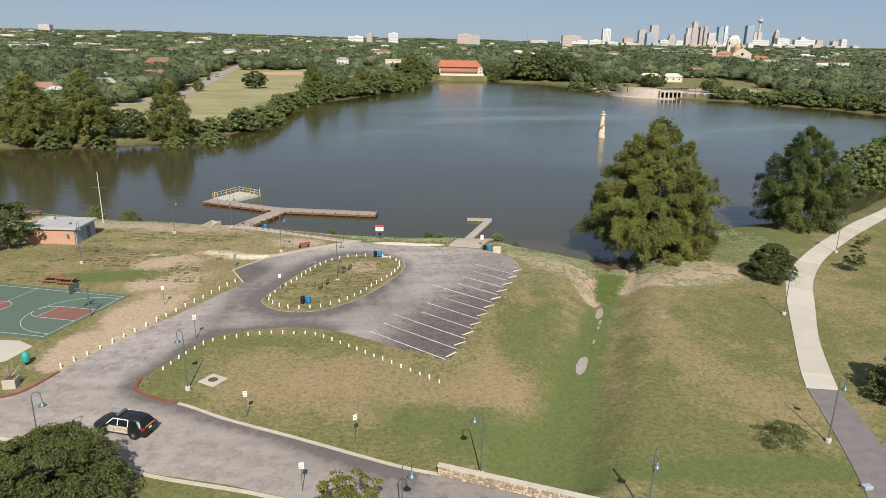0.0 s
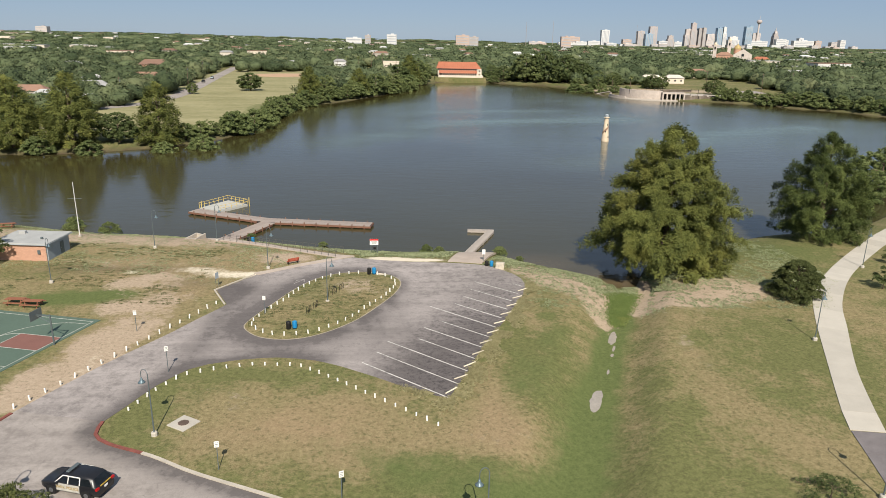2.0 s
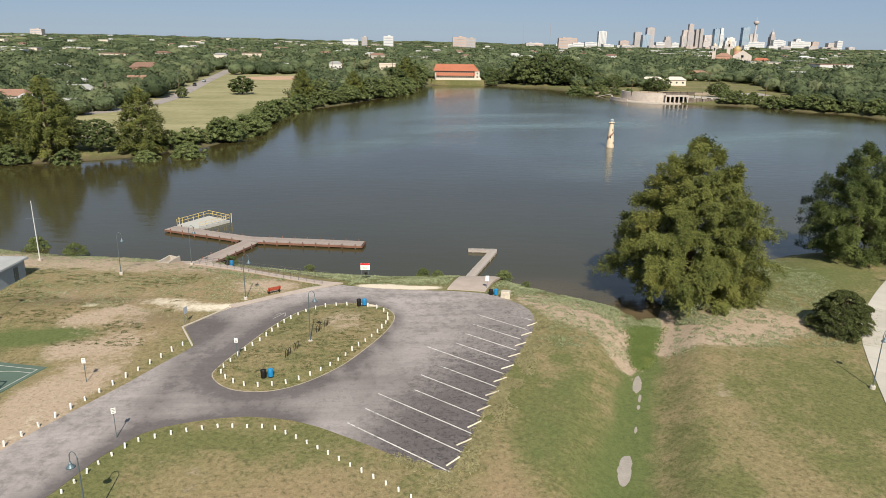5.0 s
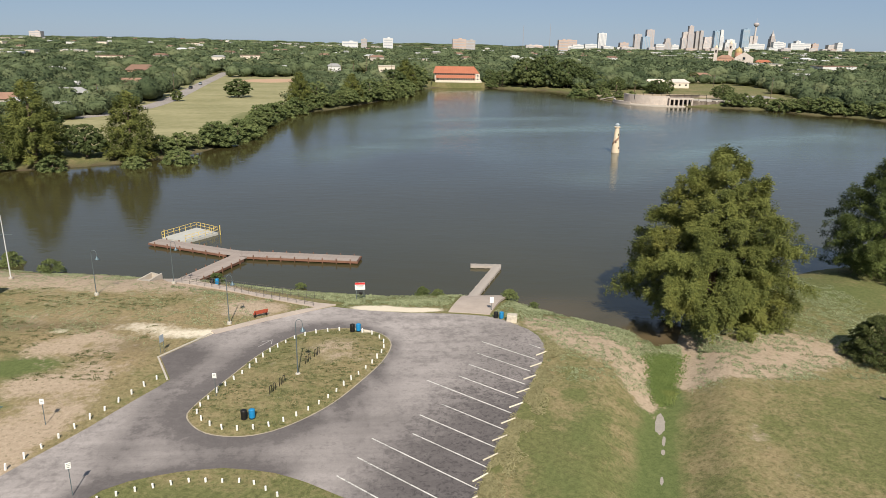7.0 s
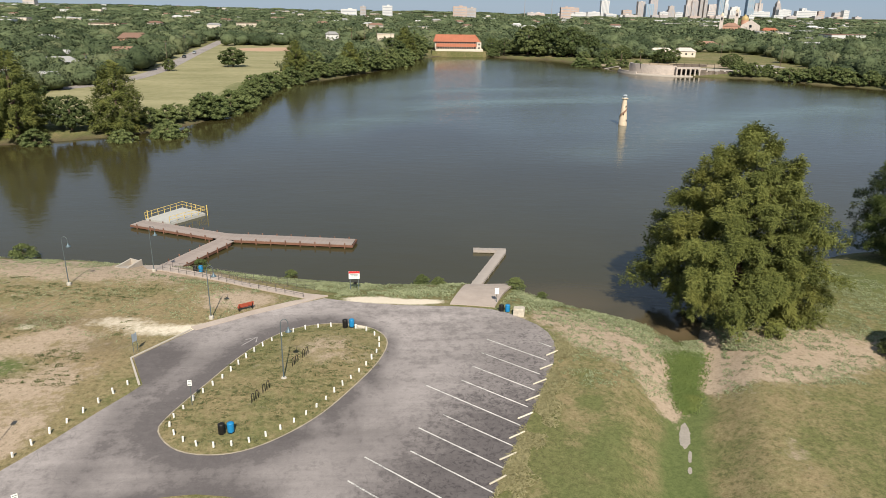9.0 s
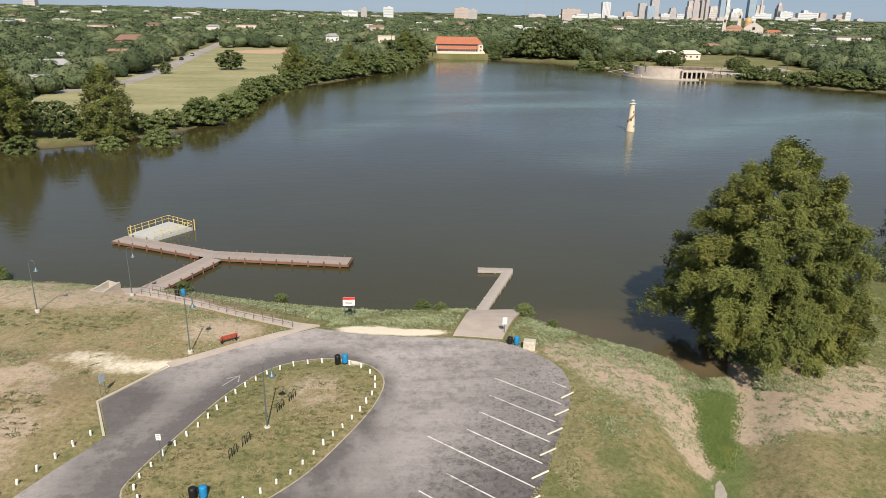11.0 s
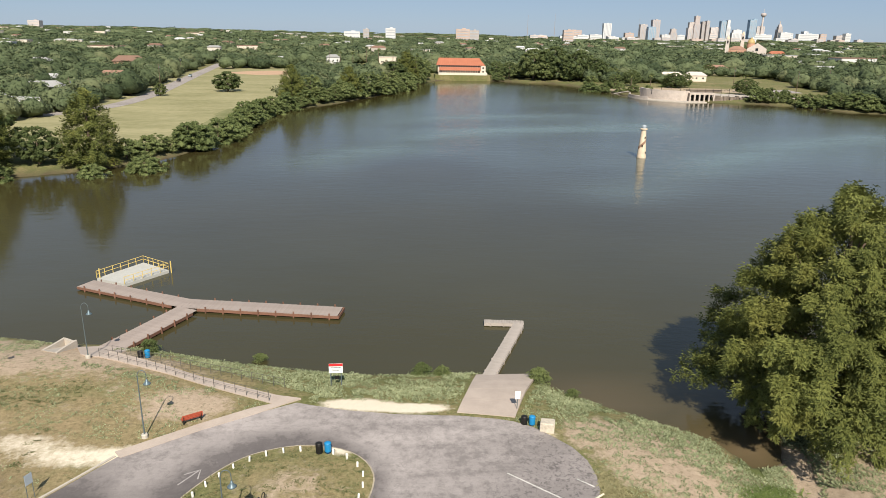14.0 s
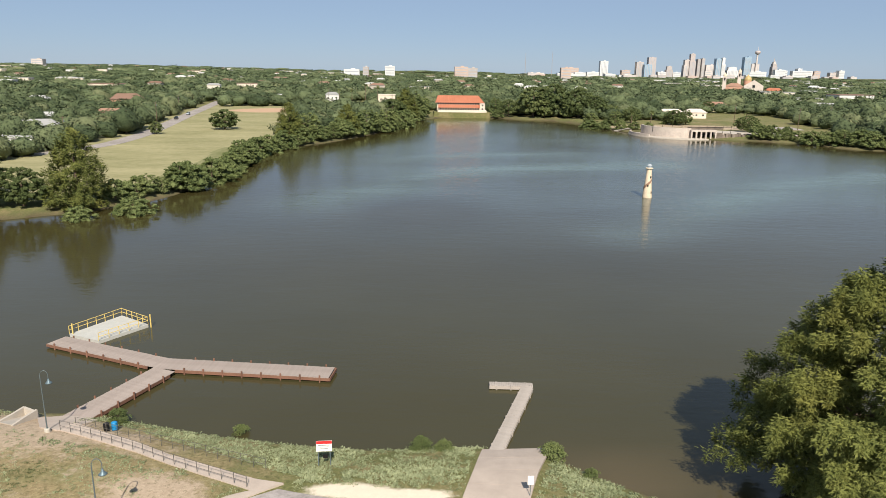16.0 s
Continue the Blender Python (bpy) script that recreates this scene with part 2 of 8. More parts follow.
def water_material():
    m, nt, shader, coord = start("lake_water")
    body = ramp_mix(nt, spread(nt, noise_node(nt, coord, 0.02, 3.0), 0.35, 0.7), (0.041, 0.034, 0.0105), (0.05, 0.042, 0.015))
    shoal = nt.nodes.new("ShaderNodeAttribute")
    shoal.attribute_name = "shoal"
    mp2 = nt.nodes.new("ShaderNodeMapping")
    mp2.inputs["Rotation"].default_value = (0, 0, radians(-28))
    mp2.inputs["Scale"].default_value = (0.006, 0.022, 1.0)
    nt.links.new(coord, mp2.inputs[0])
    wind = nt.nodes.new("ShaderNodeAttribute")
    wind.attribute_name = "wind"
    sheen_lanes = math_node(nt, "ADD", math_node(nt, "MULTIPLY", spread(nt, noise_node(nt, mp2.outputs[0], 1.0, 4.0, 0.6, 0.8), 0.36, 0.68), 0.65), 0.3)
    sheen_lanes = math_node(nt, "MULTIPLY", sheen_lanes, wind.outputs["Fac"])
    # sky sheen of the ruffled water, put into the body colour as a paler tone
    body = ramp_mix(nt, sheen_lanes, body, (0.124, 0.165, 0.16))
    body = ramp_mix(nt, shoal.outputs["Fac"], body, (0.13, 0.095, 0.052))
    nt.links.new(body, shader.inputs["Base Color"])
    shader.inputs["IOR"].default_value = 1.33
    shader.inputs["Specular IOR Level"].default_value = 0.5
    mp = nt.nodes.new("ShaderNodeMapping")
    mp.inputs["Rotation"].default_value = (0, 0, radians(20))
    mp.inputs["Scale"].default_value = (0.4, 1.0, 1.0)
    nt.links.new(coord, mp.inputs[0])
    wave = noise_node(nt, mp.outputs[0], 1.3, 3.0, 0.6)
    swell = noise_node(nt, mp.outputs[0], 0.42, 2.0, 0.5)
    h = math_node(nt, "ADD", math_node(nt, "MULTIPLY", wave, 0.5), math_node(nt, "MULTIPLY", swell, 0.9))
    b = nt.nodes.new("ShaderNodeBump")
    nt.links.new(math_node(nt, "ADD", math_node(nt, "MULTIPLY", math_node(nt, "ADD", sheen_lanes, wind.outputs["Fac"]), 0.45), 0.15), b.inputs["Strength"])
    b.inputs["Distance"].default_value = 0.22
    nt.links.new(h, b.inputs["Height"])
    nt.links.new(b.outputs[0], shader.inputs["Normal"])
    nt.links.new(math_node(nt, "ADD", math_node(nt, "MULTIPLY", math_node(nt, "ADD", sheen_lanes, wind.outputs["Fac"]), 0.09), 0.08), shader.inputs["Roughness"])
    return m


GROUND = ground_material()
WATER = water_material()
LOT = asphalt_material("lot_asphalt", (0.2, 0.177, 0.164), (0.395, 0.35, 0.324), 0.95)
ROAD = asphalt_material("road_asphalt", (0.225, 0.197, 0.177), (0.37, 0.328, 0.295), 0.1)
CONCRETE = surface("concrete", (0.42, 0.37, 0.31), 0.9, fine=18, coarse=0.7, amount=0.18, each=0.1)
WALKWAY = surface("walkway_concrete", (0.46, 0.42, 0.355), 0.9, fine=12, coarse=0.4, amount=0.14, each=0.25)
PATHTAR = surface("path_asphalt", (0.175, 0.155, 0.152), 0.92, fine=14, coarse=0.8, amount=0.3)
RAMP = surface("ramp_concrete", (0.42, 0.345, 0.285), 0.9, fine=12, coarse=0.6, amount=0.2)
KERB = surface("kerb_concrete", (0.45, 0.4, 0.33), 0.9, fine=9, coarse=0.8, amount=0.25)
RED_KERB = surface("red_kerb_paint", (0.2, 0.065, 0.05), 0.8, fine=9, coarse=1.6, amount=0.55)
FADED = asphalt_material("faded_line_paint", (0.45, 0.43, 0.39), (0.75, 0.72, 0.66), 0.6)
STOPS = surface("worn_stop_paint", (0.62, 0.55, 0.42), 0.85, fine=14, coarse=1.5, amount=0.3, each=0.35)
WHITE = surface("white_paint", (0.78, 0.76, 0.7), 0.6, fine=20, coarse=2.0, amount=0.12, each=0.2)
BLACK = surface("black_paint", (0.012, 0.012, 0.014), 0.35, amount=0.2, bump=0, spec=0.5)
RAILGREY = surface("weathered_rail_metal", (0.13, 0.12, 0.105), 0.6, 0.4, amount=0.3)
DARK = surface("dark_metal", (0.03, 0.028, 0.026), 0.5, 0.6, amount=0.3)
GALV = surface("grey_post_paint", (0.12, 0.145, 0.15), 0.5, 0.3, amount=0.2)
SHADE = surface("blue_green_shade_paint", (0.12, 0.165, 0.185), 0.4, 0.3, amount=0.2)
LENS = surface("lamp_lens", (0.8, 0.8, 0.76), 0.3, amount=0.05, bump=0)
STONE = surface("rough_limestone", (0.36, 0.29, 0.21), 0.95, fine=8, coarse=1.0, amount=0.35, each=0.7, bump=0.5)
MORTAR = surface("mortar", (0.33, 0.27, 0.2), 0.95, fine=10, amount=0.2)
BRICK = surface("salmon_brick", (0.5, 0.29, 0.2), 0.9, fine=14, coarse=0.8, amount=0.18, each=0.15)
GREYWALL = surface("grey_block_wall", (0.31, 0.345, 0.37), 0.85, amount=0.12)
ROOFGREY = surface("pale_roof_felt", (0.36, 0.36, 0.345), 0.9, fine=6, coarse=0.5, amount=0.2)
DECK = surface("weathered_deck_board", (0.31, 0.255, 0.22), 0.9, fine=10, coarse=0.5, amount=0.24, each=0.1)
BEAM = surface("red_brown_timber", (0.17, 0.085, 0.055), 0.85, fine=8, coarse=1.0, amount=0.35, each=0.3)
GREYDECK = surface("grey_deck_board", (0.35, 0.305, 0.265), 0.9, fine=10, coarse=0.5, amount=0.22, each=0.1)
PLATFORM = surface("platform_concrete", (0.42, 0.41, 0.37), 0.85, fine=8, amount=0.15)
DOME = surface("golden_dome_leaf", (0.42, 0.31, 0.13), 0.5, fine=1, coarse=0.1, amount=0.2)
YELLOW = surface("yellow_rail_paint", (0.6, 0.44, 0.14), 0.5, amount=0.2)
COURTGREEN = surface("court_green", (0.09, 0.13, 0.098), 0.8, fine=5, coarse=0.3, amount=0.15, bump=0.05)
COURTLINE = surface("worn_court_line", (0.42, 0.42, 0.37), 0.8, fine=5, coarse=0.5, amount=0.35, bump=0)
COURTRED = surface("court_red", (0.2, 0.095, 0.075), 0.8, fine=5, coarse=0.3, amount=0.15, bump=0.05)
REDWOOD = surface("red_bench_paint", (0.35, 0.07, 0.035), 0.6, amount=0.25)
TABLEWOOD = surface("red_brown_planks", (0.25, 0.1, 0.055), 0.8, amount=0.3)
BINBLUE = surface("blue_bin_plastic", (0.015, 0.2, 0.42), 0.45, amount=0.12)
TEAL = surface("teal_plastic", (0.03, 0.3, 0.26), 0.45, amount=0.15)
SIGNRED = surface("sign_red", (0.55, 0.03, 0.03), 0.5, amount=0.08, bump=0)
GLASS = surface("dark_window_glass", (0.02, 0.025, 0.03), 0.08, amount=0.1, bump=0, spec=0.6)
TYRE = surface("tyre_rubber", (0.015, 0.015, 0.015), 0.9, amount=0.2)
STEEL = surface("bright_steel", (0.5, 0.5, 0.5), 0.3, 0.9, amount=0.1)
GOLD = surface("gold_lettering", (0.45, 0.3, 0.05), 0.4, amount=0.1, bump=0)
TAIL = surface("red_lamp_glass", (0.4, 0.01, 0.01), 0.2, amount=0.1, bump=0)
BARK = surface("tree_bark", (0.13, 0.095, 0.065), 0.95, fine=9, coarse=1.2, amount=0.35, bump=0.5)
TWIG = surface("bare_twigs", (0.36, 0.3, 0.26), 0.9, amount=0.2)
PLASTER = surface("cream_plaster", (0.62, 0.54, 0.44), 0.9, fine=3, coarse=0.2, amount=0.12)
STAINED = surface("stained_cream_plaster", (0.62, 0.5, 0.36), 0.9, fine=2.5, coarse=0.5, amount=0.3)
TILE = surface("orange_roof_tile", (0.37, 0.135, 0.075), 0.8, fine=3, coarse=0.25, amount=0.2, each=0.2)
RUST = surface("rust_brown_stripe", (0.27, 0.16, 0.105), 0.9, fine=3, coarse=1.2, amount=0.5)
BROWNROOF = surface("brown_shingle", (0.2, 0.12, 0.085), 0.9, fine=2, amount=0.2, each=0.3)
PALEROOF = surface("pale_house_roof", (0.34, 0.335, 0.32), 0.9, fine=2, coarse=0.1, amount=0.2, each=0.9)
HOUSEWALL = surface("house_wall", (0.5, 0.45, 0.38), 0.9, fine=2, coarse=0.1, amount=0.2, each=0.8)
TOWERSTONE = surface("tower_stone", (0.45, 0.4, 0.37), 0.8, fine=0.3, coarse=0.03, amount=0.2, each=0.5)
TOWERWHITE = surface("tower_white", (0.58, 0.57, 0.55), 0.8, fine=0.3, coarse=0.03, amount=0.12)
TOWERPINK = surface("tower_salmon", (0.46, 0.35, 0.29), 0.8, fine=0.3, coarse=0.03, amount=0.15)
CYPRESS = foliage("cypress_leaves", (0.064, 0.08, 0.022), (0.222, 0.236, 0.064), (0.25, 0.242, 0.064))
GREENCYPRESS = foliage("green_cypress_leaves", (0.05, 0.07, 0.02), (0.175, 0.205, 0.06))
BUSH = foliage("bush_leaves", (0.072, 0.088, 0.03), (0.225, 0.24, 0.082))
EDGING = surface("soiled_edging", (0.34, 0.29, 0.215), 0.95, fine=6, coarse=1.0, amount=0.45)
OAK = foliage("oak_leaves", (0.075, 0.1, 0.036), (0.235, 0.26, 0.098))
SHRUB = foliage("shrub_leaves", (0.1, 0.13, 0.046), (0.3, 0.33, 0.125))
YELLOWLEAF = foliage("yellow_green_leaves", (0.1, 0.11, 0.02), (0.28, 0.27, 0.04))
WOODS = canopy("distant_leaves", (0.046, 0.064, 0.031), (0.134, 0.163, 0.08), (0.165, 0.168, 0.086))
TUFT = foliage("grass_tuft_blades", (0.105, 0.118, 0.05), (0.25, 0.25, 0.12))
WEED = foliage("weed_blades", (0.15, 0.175, 0.085), (0.4, 0.425, 0.245))
STRAW = foliage("dry_straw_blades", (0.22, 0.2, 0.1), (0.48, 0.43, 0.24))
REED = foliage("reed_blades", (0.125, 0.17, 0.05), (0.3, 0.36, 0.105), (0.38, 0.36, 0.11))


# ---- mesh helpers ----
def np_mesh(name, v, f, mat, smooth=False, **attrs):
    v, f = np.asarray(v, dtype=np.float32), np.asarray(f, dtype=np.int32)
    me = bpy.data.meshes.new(name)
    me.vertices.add(len(v))
    me.vertices.foreach_set("co", v.ravel())
    me.loops.add(f.size)
    me.loops.foreach_set("vertex_index", f.ravel())
    me.polygons.add(len(f))
    me.polygons.foreach_set("loop_start", np.arange(len(f), dtype=np.int32) * f.shape[1])
    for key, values in attrs.items():
        a = me.attributes.new(key, "FLOAT", "POINT")
        a.data.foreach_set("value", np.asarray(values, dtype=np.float32))
    me.update(calc_edges=True)
    me.polygons.foreach_set("use_smooth", np.full(len(f), smooth))
    me.materials.append(mat)
    return me


def to_mesh(name, bm, mat, smooth=False):
    me = bpy.data.meshes.new(name)
    bm.normal_update()
    bm.to_mesh(me)
    bm.free()
    me.materials.append(mat)
    if smooth:
        me.polygons.foreach_set("use_smooth", np.full(len(me.polygons), True))
    return me


def thing(name, label, category, m=None, group="", kind=""):
    """An Empty at the foot of a thing made of parts."""
    ob = tagged(new(name), label, category, group, kind)
    ob.empty_display_size = 0.3
    if m is not None:
        ob.matrix_basis = m
    return ob


def single(name, me_or_bm, mat, label, category, m=None, group="", kind="", smooth=False):
    me = to_mesh(name, me_or_bm, mat, smooth) if isinstance(me_or_bm, bmesh.types.BMesh) else me_or_bm
    ob = tagged(new(name, me), label, category, group, kind)
    if m is not None:
        ob.matrix_basis = m
    return ob


def part(name, bm, mat, parent, label="", smooth=False):
    me = to_mesh(name, bm, mat, smooth) if isinstance(bm, bmesh.types.BMesh) else bm
    ob = new(name, me)
    ob.parent = parent
    if label:
        ob["label"] = label
    return ob


def box(bm, c, s, rz=0.0, bevel=0.0, taper=1.0):
    """Box with its middle at c, of size s, turned about z."""
    m = pose(*c, 0, 0, rz) @ Matrix.Diagonal((*s, 1))
    r = bmesh.ops.create_cube(bm, size=1.0, matrix=Matrix.Identity(4))
    for v in r["verts"]:
        if v.co.z > 0:
            v.co.x *= taper
            v.co.y *= taper
    if bevel:
        bmesh.ops.transform(bm, matrix=Matrix.Diagonal((*s, 1)), verts=r["verts"])
        edges = list({e for v in r["verts"] for e in v.link_edges})
        out = bmesh.ops.bevel(bm, geom=edges, offset=bevel, segments=1, affect="EDGES")
        vs = {v for f in out["faces"] for v in f.verts} | {v for v in r["verts"] if v.is_valid}
        bmesh.ops.transform(bm, matrix=pose(*c, 0, 0, rz), verts=list(vs))
    else:
        bmesh.ops.transform(bm, matrix=m, verts=r["verts"])
    return bm


def rod(bm, a, b, r0, r1=None, n=8, caps=True):
    """Tapered round bar from a to b."""
    a, b = Vector(a), Vector(b)
    d = b - a
    m = Matrix.Translation((a + b) / 2) @ d.to_track_quat("Z", "Y").to_matrix().to_4x4()
    bmesh.ops.create_cone(bm, cap_ends=caps, segments=n, radius1=r0, radius2=r0 if r1 is None else r1, depth=d.length, matrix=m)
    return bm


def tube(bm, pts, r, n=6):
    """One bent round bar through pts; r is a radius or one for each point."""
    p = [Vector(q) for q in pts]
    rr = r if isinstance(r, (list, tuple)) else [r] * len(p)
    rings = []
    for i, q in enumerate(p):
        d = (p[min(i + 1, len(p) - 1)] - p[max(i - 1, 0)]).normalized()
        side = d.cross(Vector((0.13, 0.21, 0.97)) if abs(d.z) < 0.9 else Vector((0.98, 0.1, 0.05))).normalized()
        up = d.cross(side)
        rings.append([bm.verts.new(q + (side * math.cos(2 * math.pi * k / n) + up * math.sin(2 * math.pi * k / n)) * rr[i]) for k in range(n)])
    for a, b in zip(rings, rings[1:]):
        for k in range(n):
            bm.faces.new((a[k], a[(k + 1) % n], b[(k + 1) % n], b[k]))
    bm.faces.new(rings[0][::-1])
    bm.faces.new(rings[-1])
    bmesh.ops.recalc_face_normals(bm, faces=bm.faces[:])
    return bm


def lathe(bm, rings, n=16, m=Matrix.Identity(4)):
    """Solid of revolution from (radius, z) rings."""
    loops = []
    for r, z in rings:
        loops.append([bm.verts.new(m @ Vector((r * math.cos(2 * math.pi * i / n), r * math.sin(2 * math.pi * i / n), z))) for i in range(n)])
    for p, q in zip(loops, loops[1:]):
        for i in range(n):
            bm.faces.new((p[i], p[(i + 1) % n], q[(i + 1) % n], q[i]))
    bm.faces.new(list(reversed(loops[0])))
    bm.faces.new(loops[-1])
    return bm


def smooth_line(pts, step=1.0, closed=False):
    """Points along a rounded line through pts (Catmull-Rom)."""
    p = [Vector((*q, 0)) if len(q) == 2 else Vector(q) for q in pts]
    n, out = len(p), []
    for i in range(n if closed else n - 1):
        if closed:
            a, b, c, d = p[i - 1], p[i], p[(i + 1) % n], p[(i + 2) % n]
        else:
            a, b, c, d = p[max(i - 1, 0)], p[i], p[i + 1], p[min(i + 2, n - 1)]
        k = max(1, int((c - b).length / step))
        for j in range(k):
            t = j / k
            out.append(0.5 * (2 * b + (c - a) * t + (2 * a - 5 * b + 4 * c - d) * t * t + (3 * b - a - 3 * c + d) * t ** 3))
    if not closed:
        out.append(p[-1])
    return [(v.x, v.y) for v in out]


def even(pts, count):
    """count points at equal steps along a line."""
    p = np.array(pts)
    s = np.concatenate(([0], np.cumsum(np.hypot(*np.diff(p, axis=0).T))))
    t = np.linspace(0, s[-1], count)
    return list(zip(np.interp(t, s, p[:, 0]), np.interp(t, s, p[:, 1])))


def slab(bm, outline, z, thick, lift=None):
    """Flat plate with the given outline; lift(x, y) raises its surface."""
    from mathutils.geometry import tessellate_polygon
    n = len(outline)
    zz = [z + (lift(x, y) if lift else 0) for x, y in outline]
    top = [bm.verts.new((x, y, h)) for (x, y), h in zip(outline, zz)]
    low = [bm.verts.new((x, y, h - thick)) for (x, y), h in zip(outline, zz)]
    for t in tessellate_polygon([[Vector((x, y, 0)) for x, y in outline]]):
        tri = [top[i] for i in t]
        a, b, c = (v.co for v in tri)
        if (b - a).cross(c - a).z < 0:
            tri.reverse()
        bm.faces.new(tri)
    area = sum(outline[i - 1][0] * outline[i][1] - outline[i][0] * outline[i - 1][1] for i in range(n))
    for i in range(n):
        q = (top[i - 1], low[i - 1], low[i], top[i])
        bm.faces.new(q if area > 0 else tuple(reversed(q)))
    return bm


def ribbon(bm, pts, width, height, z=None, over=0.0):
    """A bar of rectangular section laid along a line; it follows the ground unless z is given."""
    p = np.array(pts)
    d = np.gradient(p, axis=0)
    d /= np.linalg.norm(d, axis=1)[:, None]
    nrm = np.stack((-d[:, 1], d[:, 0]), 1) * width / 2
    rows = []
    for (x, y), (nx, ny) in zip(p, nrm):
        h = (ground_at(x, y) if z is None else z) + over
        rows.append([bm.verts.new(c) for c in ((x + nx, y + ny, h - height), (x + nx, y + ny, h), (x - nx, y - ny, h), (x - nx, y - ny, h - height))])
    for a, b in zip(rows, rows[1:]):
        for i in range(4):
            j = (i + 1) % 4
            bm.faces.new((a[i], a[j], b[j], b[i]))
    bm.faces.new(rows[0][::-1])
    bm.faces.new(rows[-1])
    bmesh.ops.recalc_face_normals(bm, faces=bm.faces[:])
    return bm


# ---- ground and lake ----
NEAR_SHORE = plan([(-190, 135), (-110, 121), (-75, 117.5), (-60.7, 114.2), (-51.7, 111), (-44.5, 109.3), (-38, 108.8), (-32, 107.3),
                   (-28, 107.2), (-22.5, 105.7), (-15, 103.2), (-6, 101.2), (0, 100.7), (6, 101), (11.9, 99.6), (15, 96.4), (20, 92.8),
                   (23.6, 90), (25.2, 86.4), (27.3, 86.7), (28.9, 90), (33, 97), (43, 103), (52, 108.5), (58, 111), (69, 113), (81, 121),
                   (92, 131), (120, 153), (170, 195), (230, 245)])
FAR_SHORE = plan([(250, 285), (197, 288), (188, 309), (173, 319.5), (164, 338), (145.5, 348), (122, 357), (113.7, 376), (102.8, 392),
                  (97, 410), (93, 424), (85, 447), (63, 460), (45.5, 466), (20, 465), (9, 452), (3, 432), (-1, 402), (-12, 370), (-29, 329), (-42, 308), (-51, 287),
                  (-49, 262), (-49, 241), (-53, 210), (-62, 194.6), (-71.6, 187), (-83, 180.5), (-95, 178.5), (-103, 178), (-150, 172), (-190, 165)])
LAKE = np.array(smooth_line(NEAR_SHORE, 3.0) + smooth_line(FAR_SHORE, 6.0))
DITCH_A, DITCH_DIR = Vector((8.3 * K, 39 * K)), Vector((0.379, 1.0)).normalized()


def shore_distance(x, y):
    """Distance to the lake's edge, negative on the water."""
    x, y = np.asarray(x, float), np.asarray(y, float)
    best, inside = np.full(x.shape, 1e9), np.zeros(x.shape, bool)
    for (ax, ay), (bx, by) in zip(LAKE, np.roll(LAKE, -1, axis=0)):
        ex, ey = bx - ax, by - ay
        t = np.clip(((x - ax) * ex + (y - ay) * ey) / (ex * ex + ey * ey + 1e-9), 0, 1)
        best = np.minimum(best, (x - ax - t * ex) ** 2 + (y - ay - t * ey) ** 2)
        if ay != by:
            cross = ((ay > y) != (by > y)) & (x < ex * (y - ay) / (by - ay) + ax)
            inside ^= cross
    return np.sqrt(best) * np.where(inside, -1, 1)


def ease(a, b, t):
    t = np.clip((t - a) / (b - a), 0, 1)
    return t * t * (3 - 2 * t)


def ditch_offset(x, y):
    return (x - DITCH_A.x) * DITCH_DIR.y - (y - DITCH_A.y) * DITCH_DIR.x


def height(x, y, sd):
    far = np.hypot(x, y)
    land = LAND - 0.0055 * np.clip(far - 850, 0, None)
    # low hills rise behind the western suburbs and beyond downtown
    west = np.clip(-x / (far + 1.0), 0, 1)
    land = land + 24 * ease(1700, 3100, far) * ease(0.0, 0.4, west) * (1 + 0.12 * np.sin(x / 170)) + (15 + 4 * np.sin(x / 260 + 1)) * ease(4350, 4780, far) * (1 - 0.75 * ease(0.0, 0.4, west))
    t = np.clip(sd / 13.0, 0, 1)
    h = np.where(sd > 0, 0.04 + (land - 0.04) * (1 - (1 - t) ** 2), -0.3 * np.clip(-sd, 0, 7) - 0.02)
    u = np.abs(ditch_offset(x, y))
    dig = (1 - ease(1.0, 6.5, u)) * ease(37.5 * K, 39.5 * K, y) * (1 - ease(112, 118, y))
    return np.where(sd > 0, h + (np.minimum(h, 0.28) - h) * dig, h)


SEG_A, SEG_B = LAKE, np.roll(LAKE, -1, axis=0)


def ground_at(x, y):
    e = SEG_B - SEG_A
    t = np.clip(((x - SEG_A[:, 0]) * e[:, 0] + (y - SEG_A[:, 1]) * e[:, 1]) / ((e ** 2).sum(1) + 1e-9), 0, 1)
    best = math.sqrt(((x - SEG_A[:, 0] - t * e[:, 0]) ** 2 + (y - SEG_A[:, 1] - t * e[:, 1]) ** 2).min())
    cross = ((SEG_A[:, 1] > y) != (SEG_B[:, 1] > y)) & (x < e[:, 0] * (y - SEG_A[:, 1]) / np.where(e[:, 1] == 0, 1e-9, e[:, 1]) + SEG_A[:, 0])
    sd = -best if cross.sum() % 2 else best
    return float(height(np.array([x]), np.array([y]), np.array([sd]))[0])


def blobs(x, y, rows):
    out = np.zeros_like(x)
    for cx, cy, rx, ry, a in rows:
        out += a * np.exp(-((x / K - cx) / rx) ** 2 - ((y / K - cy) / ry) ** 2)
    return out


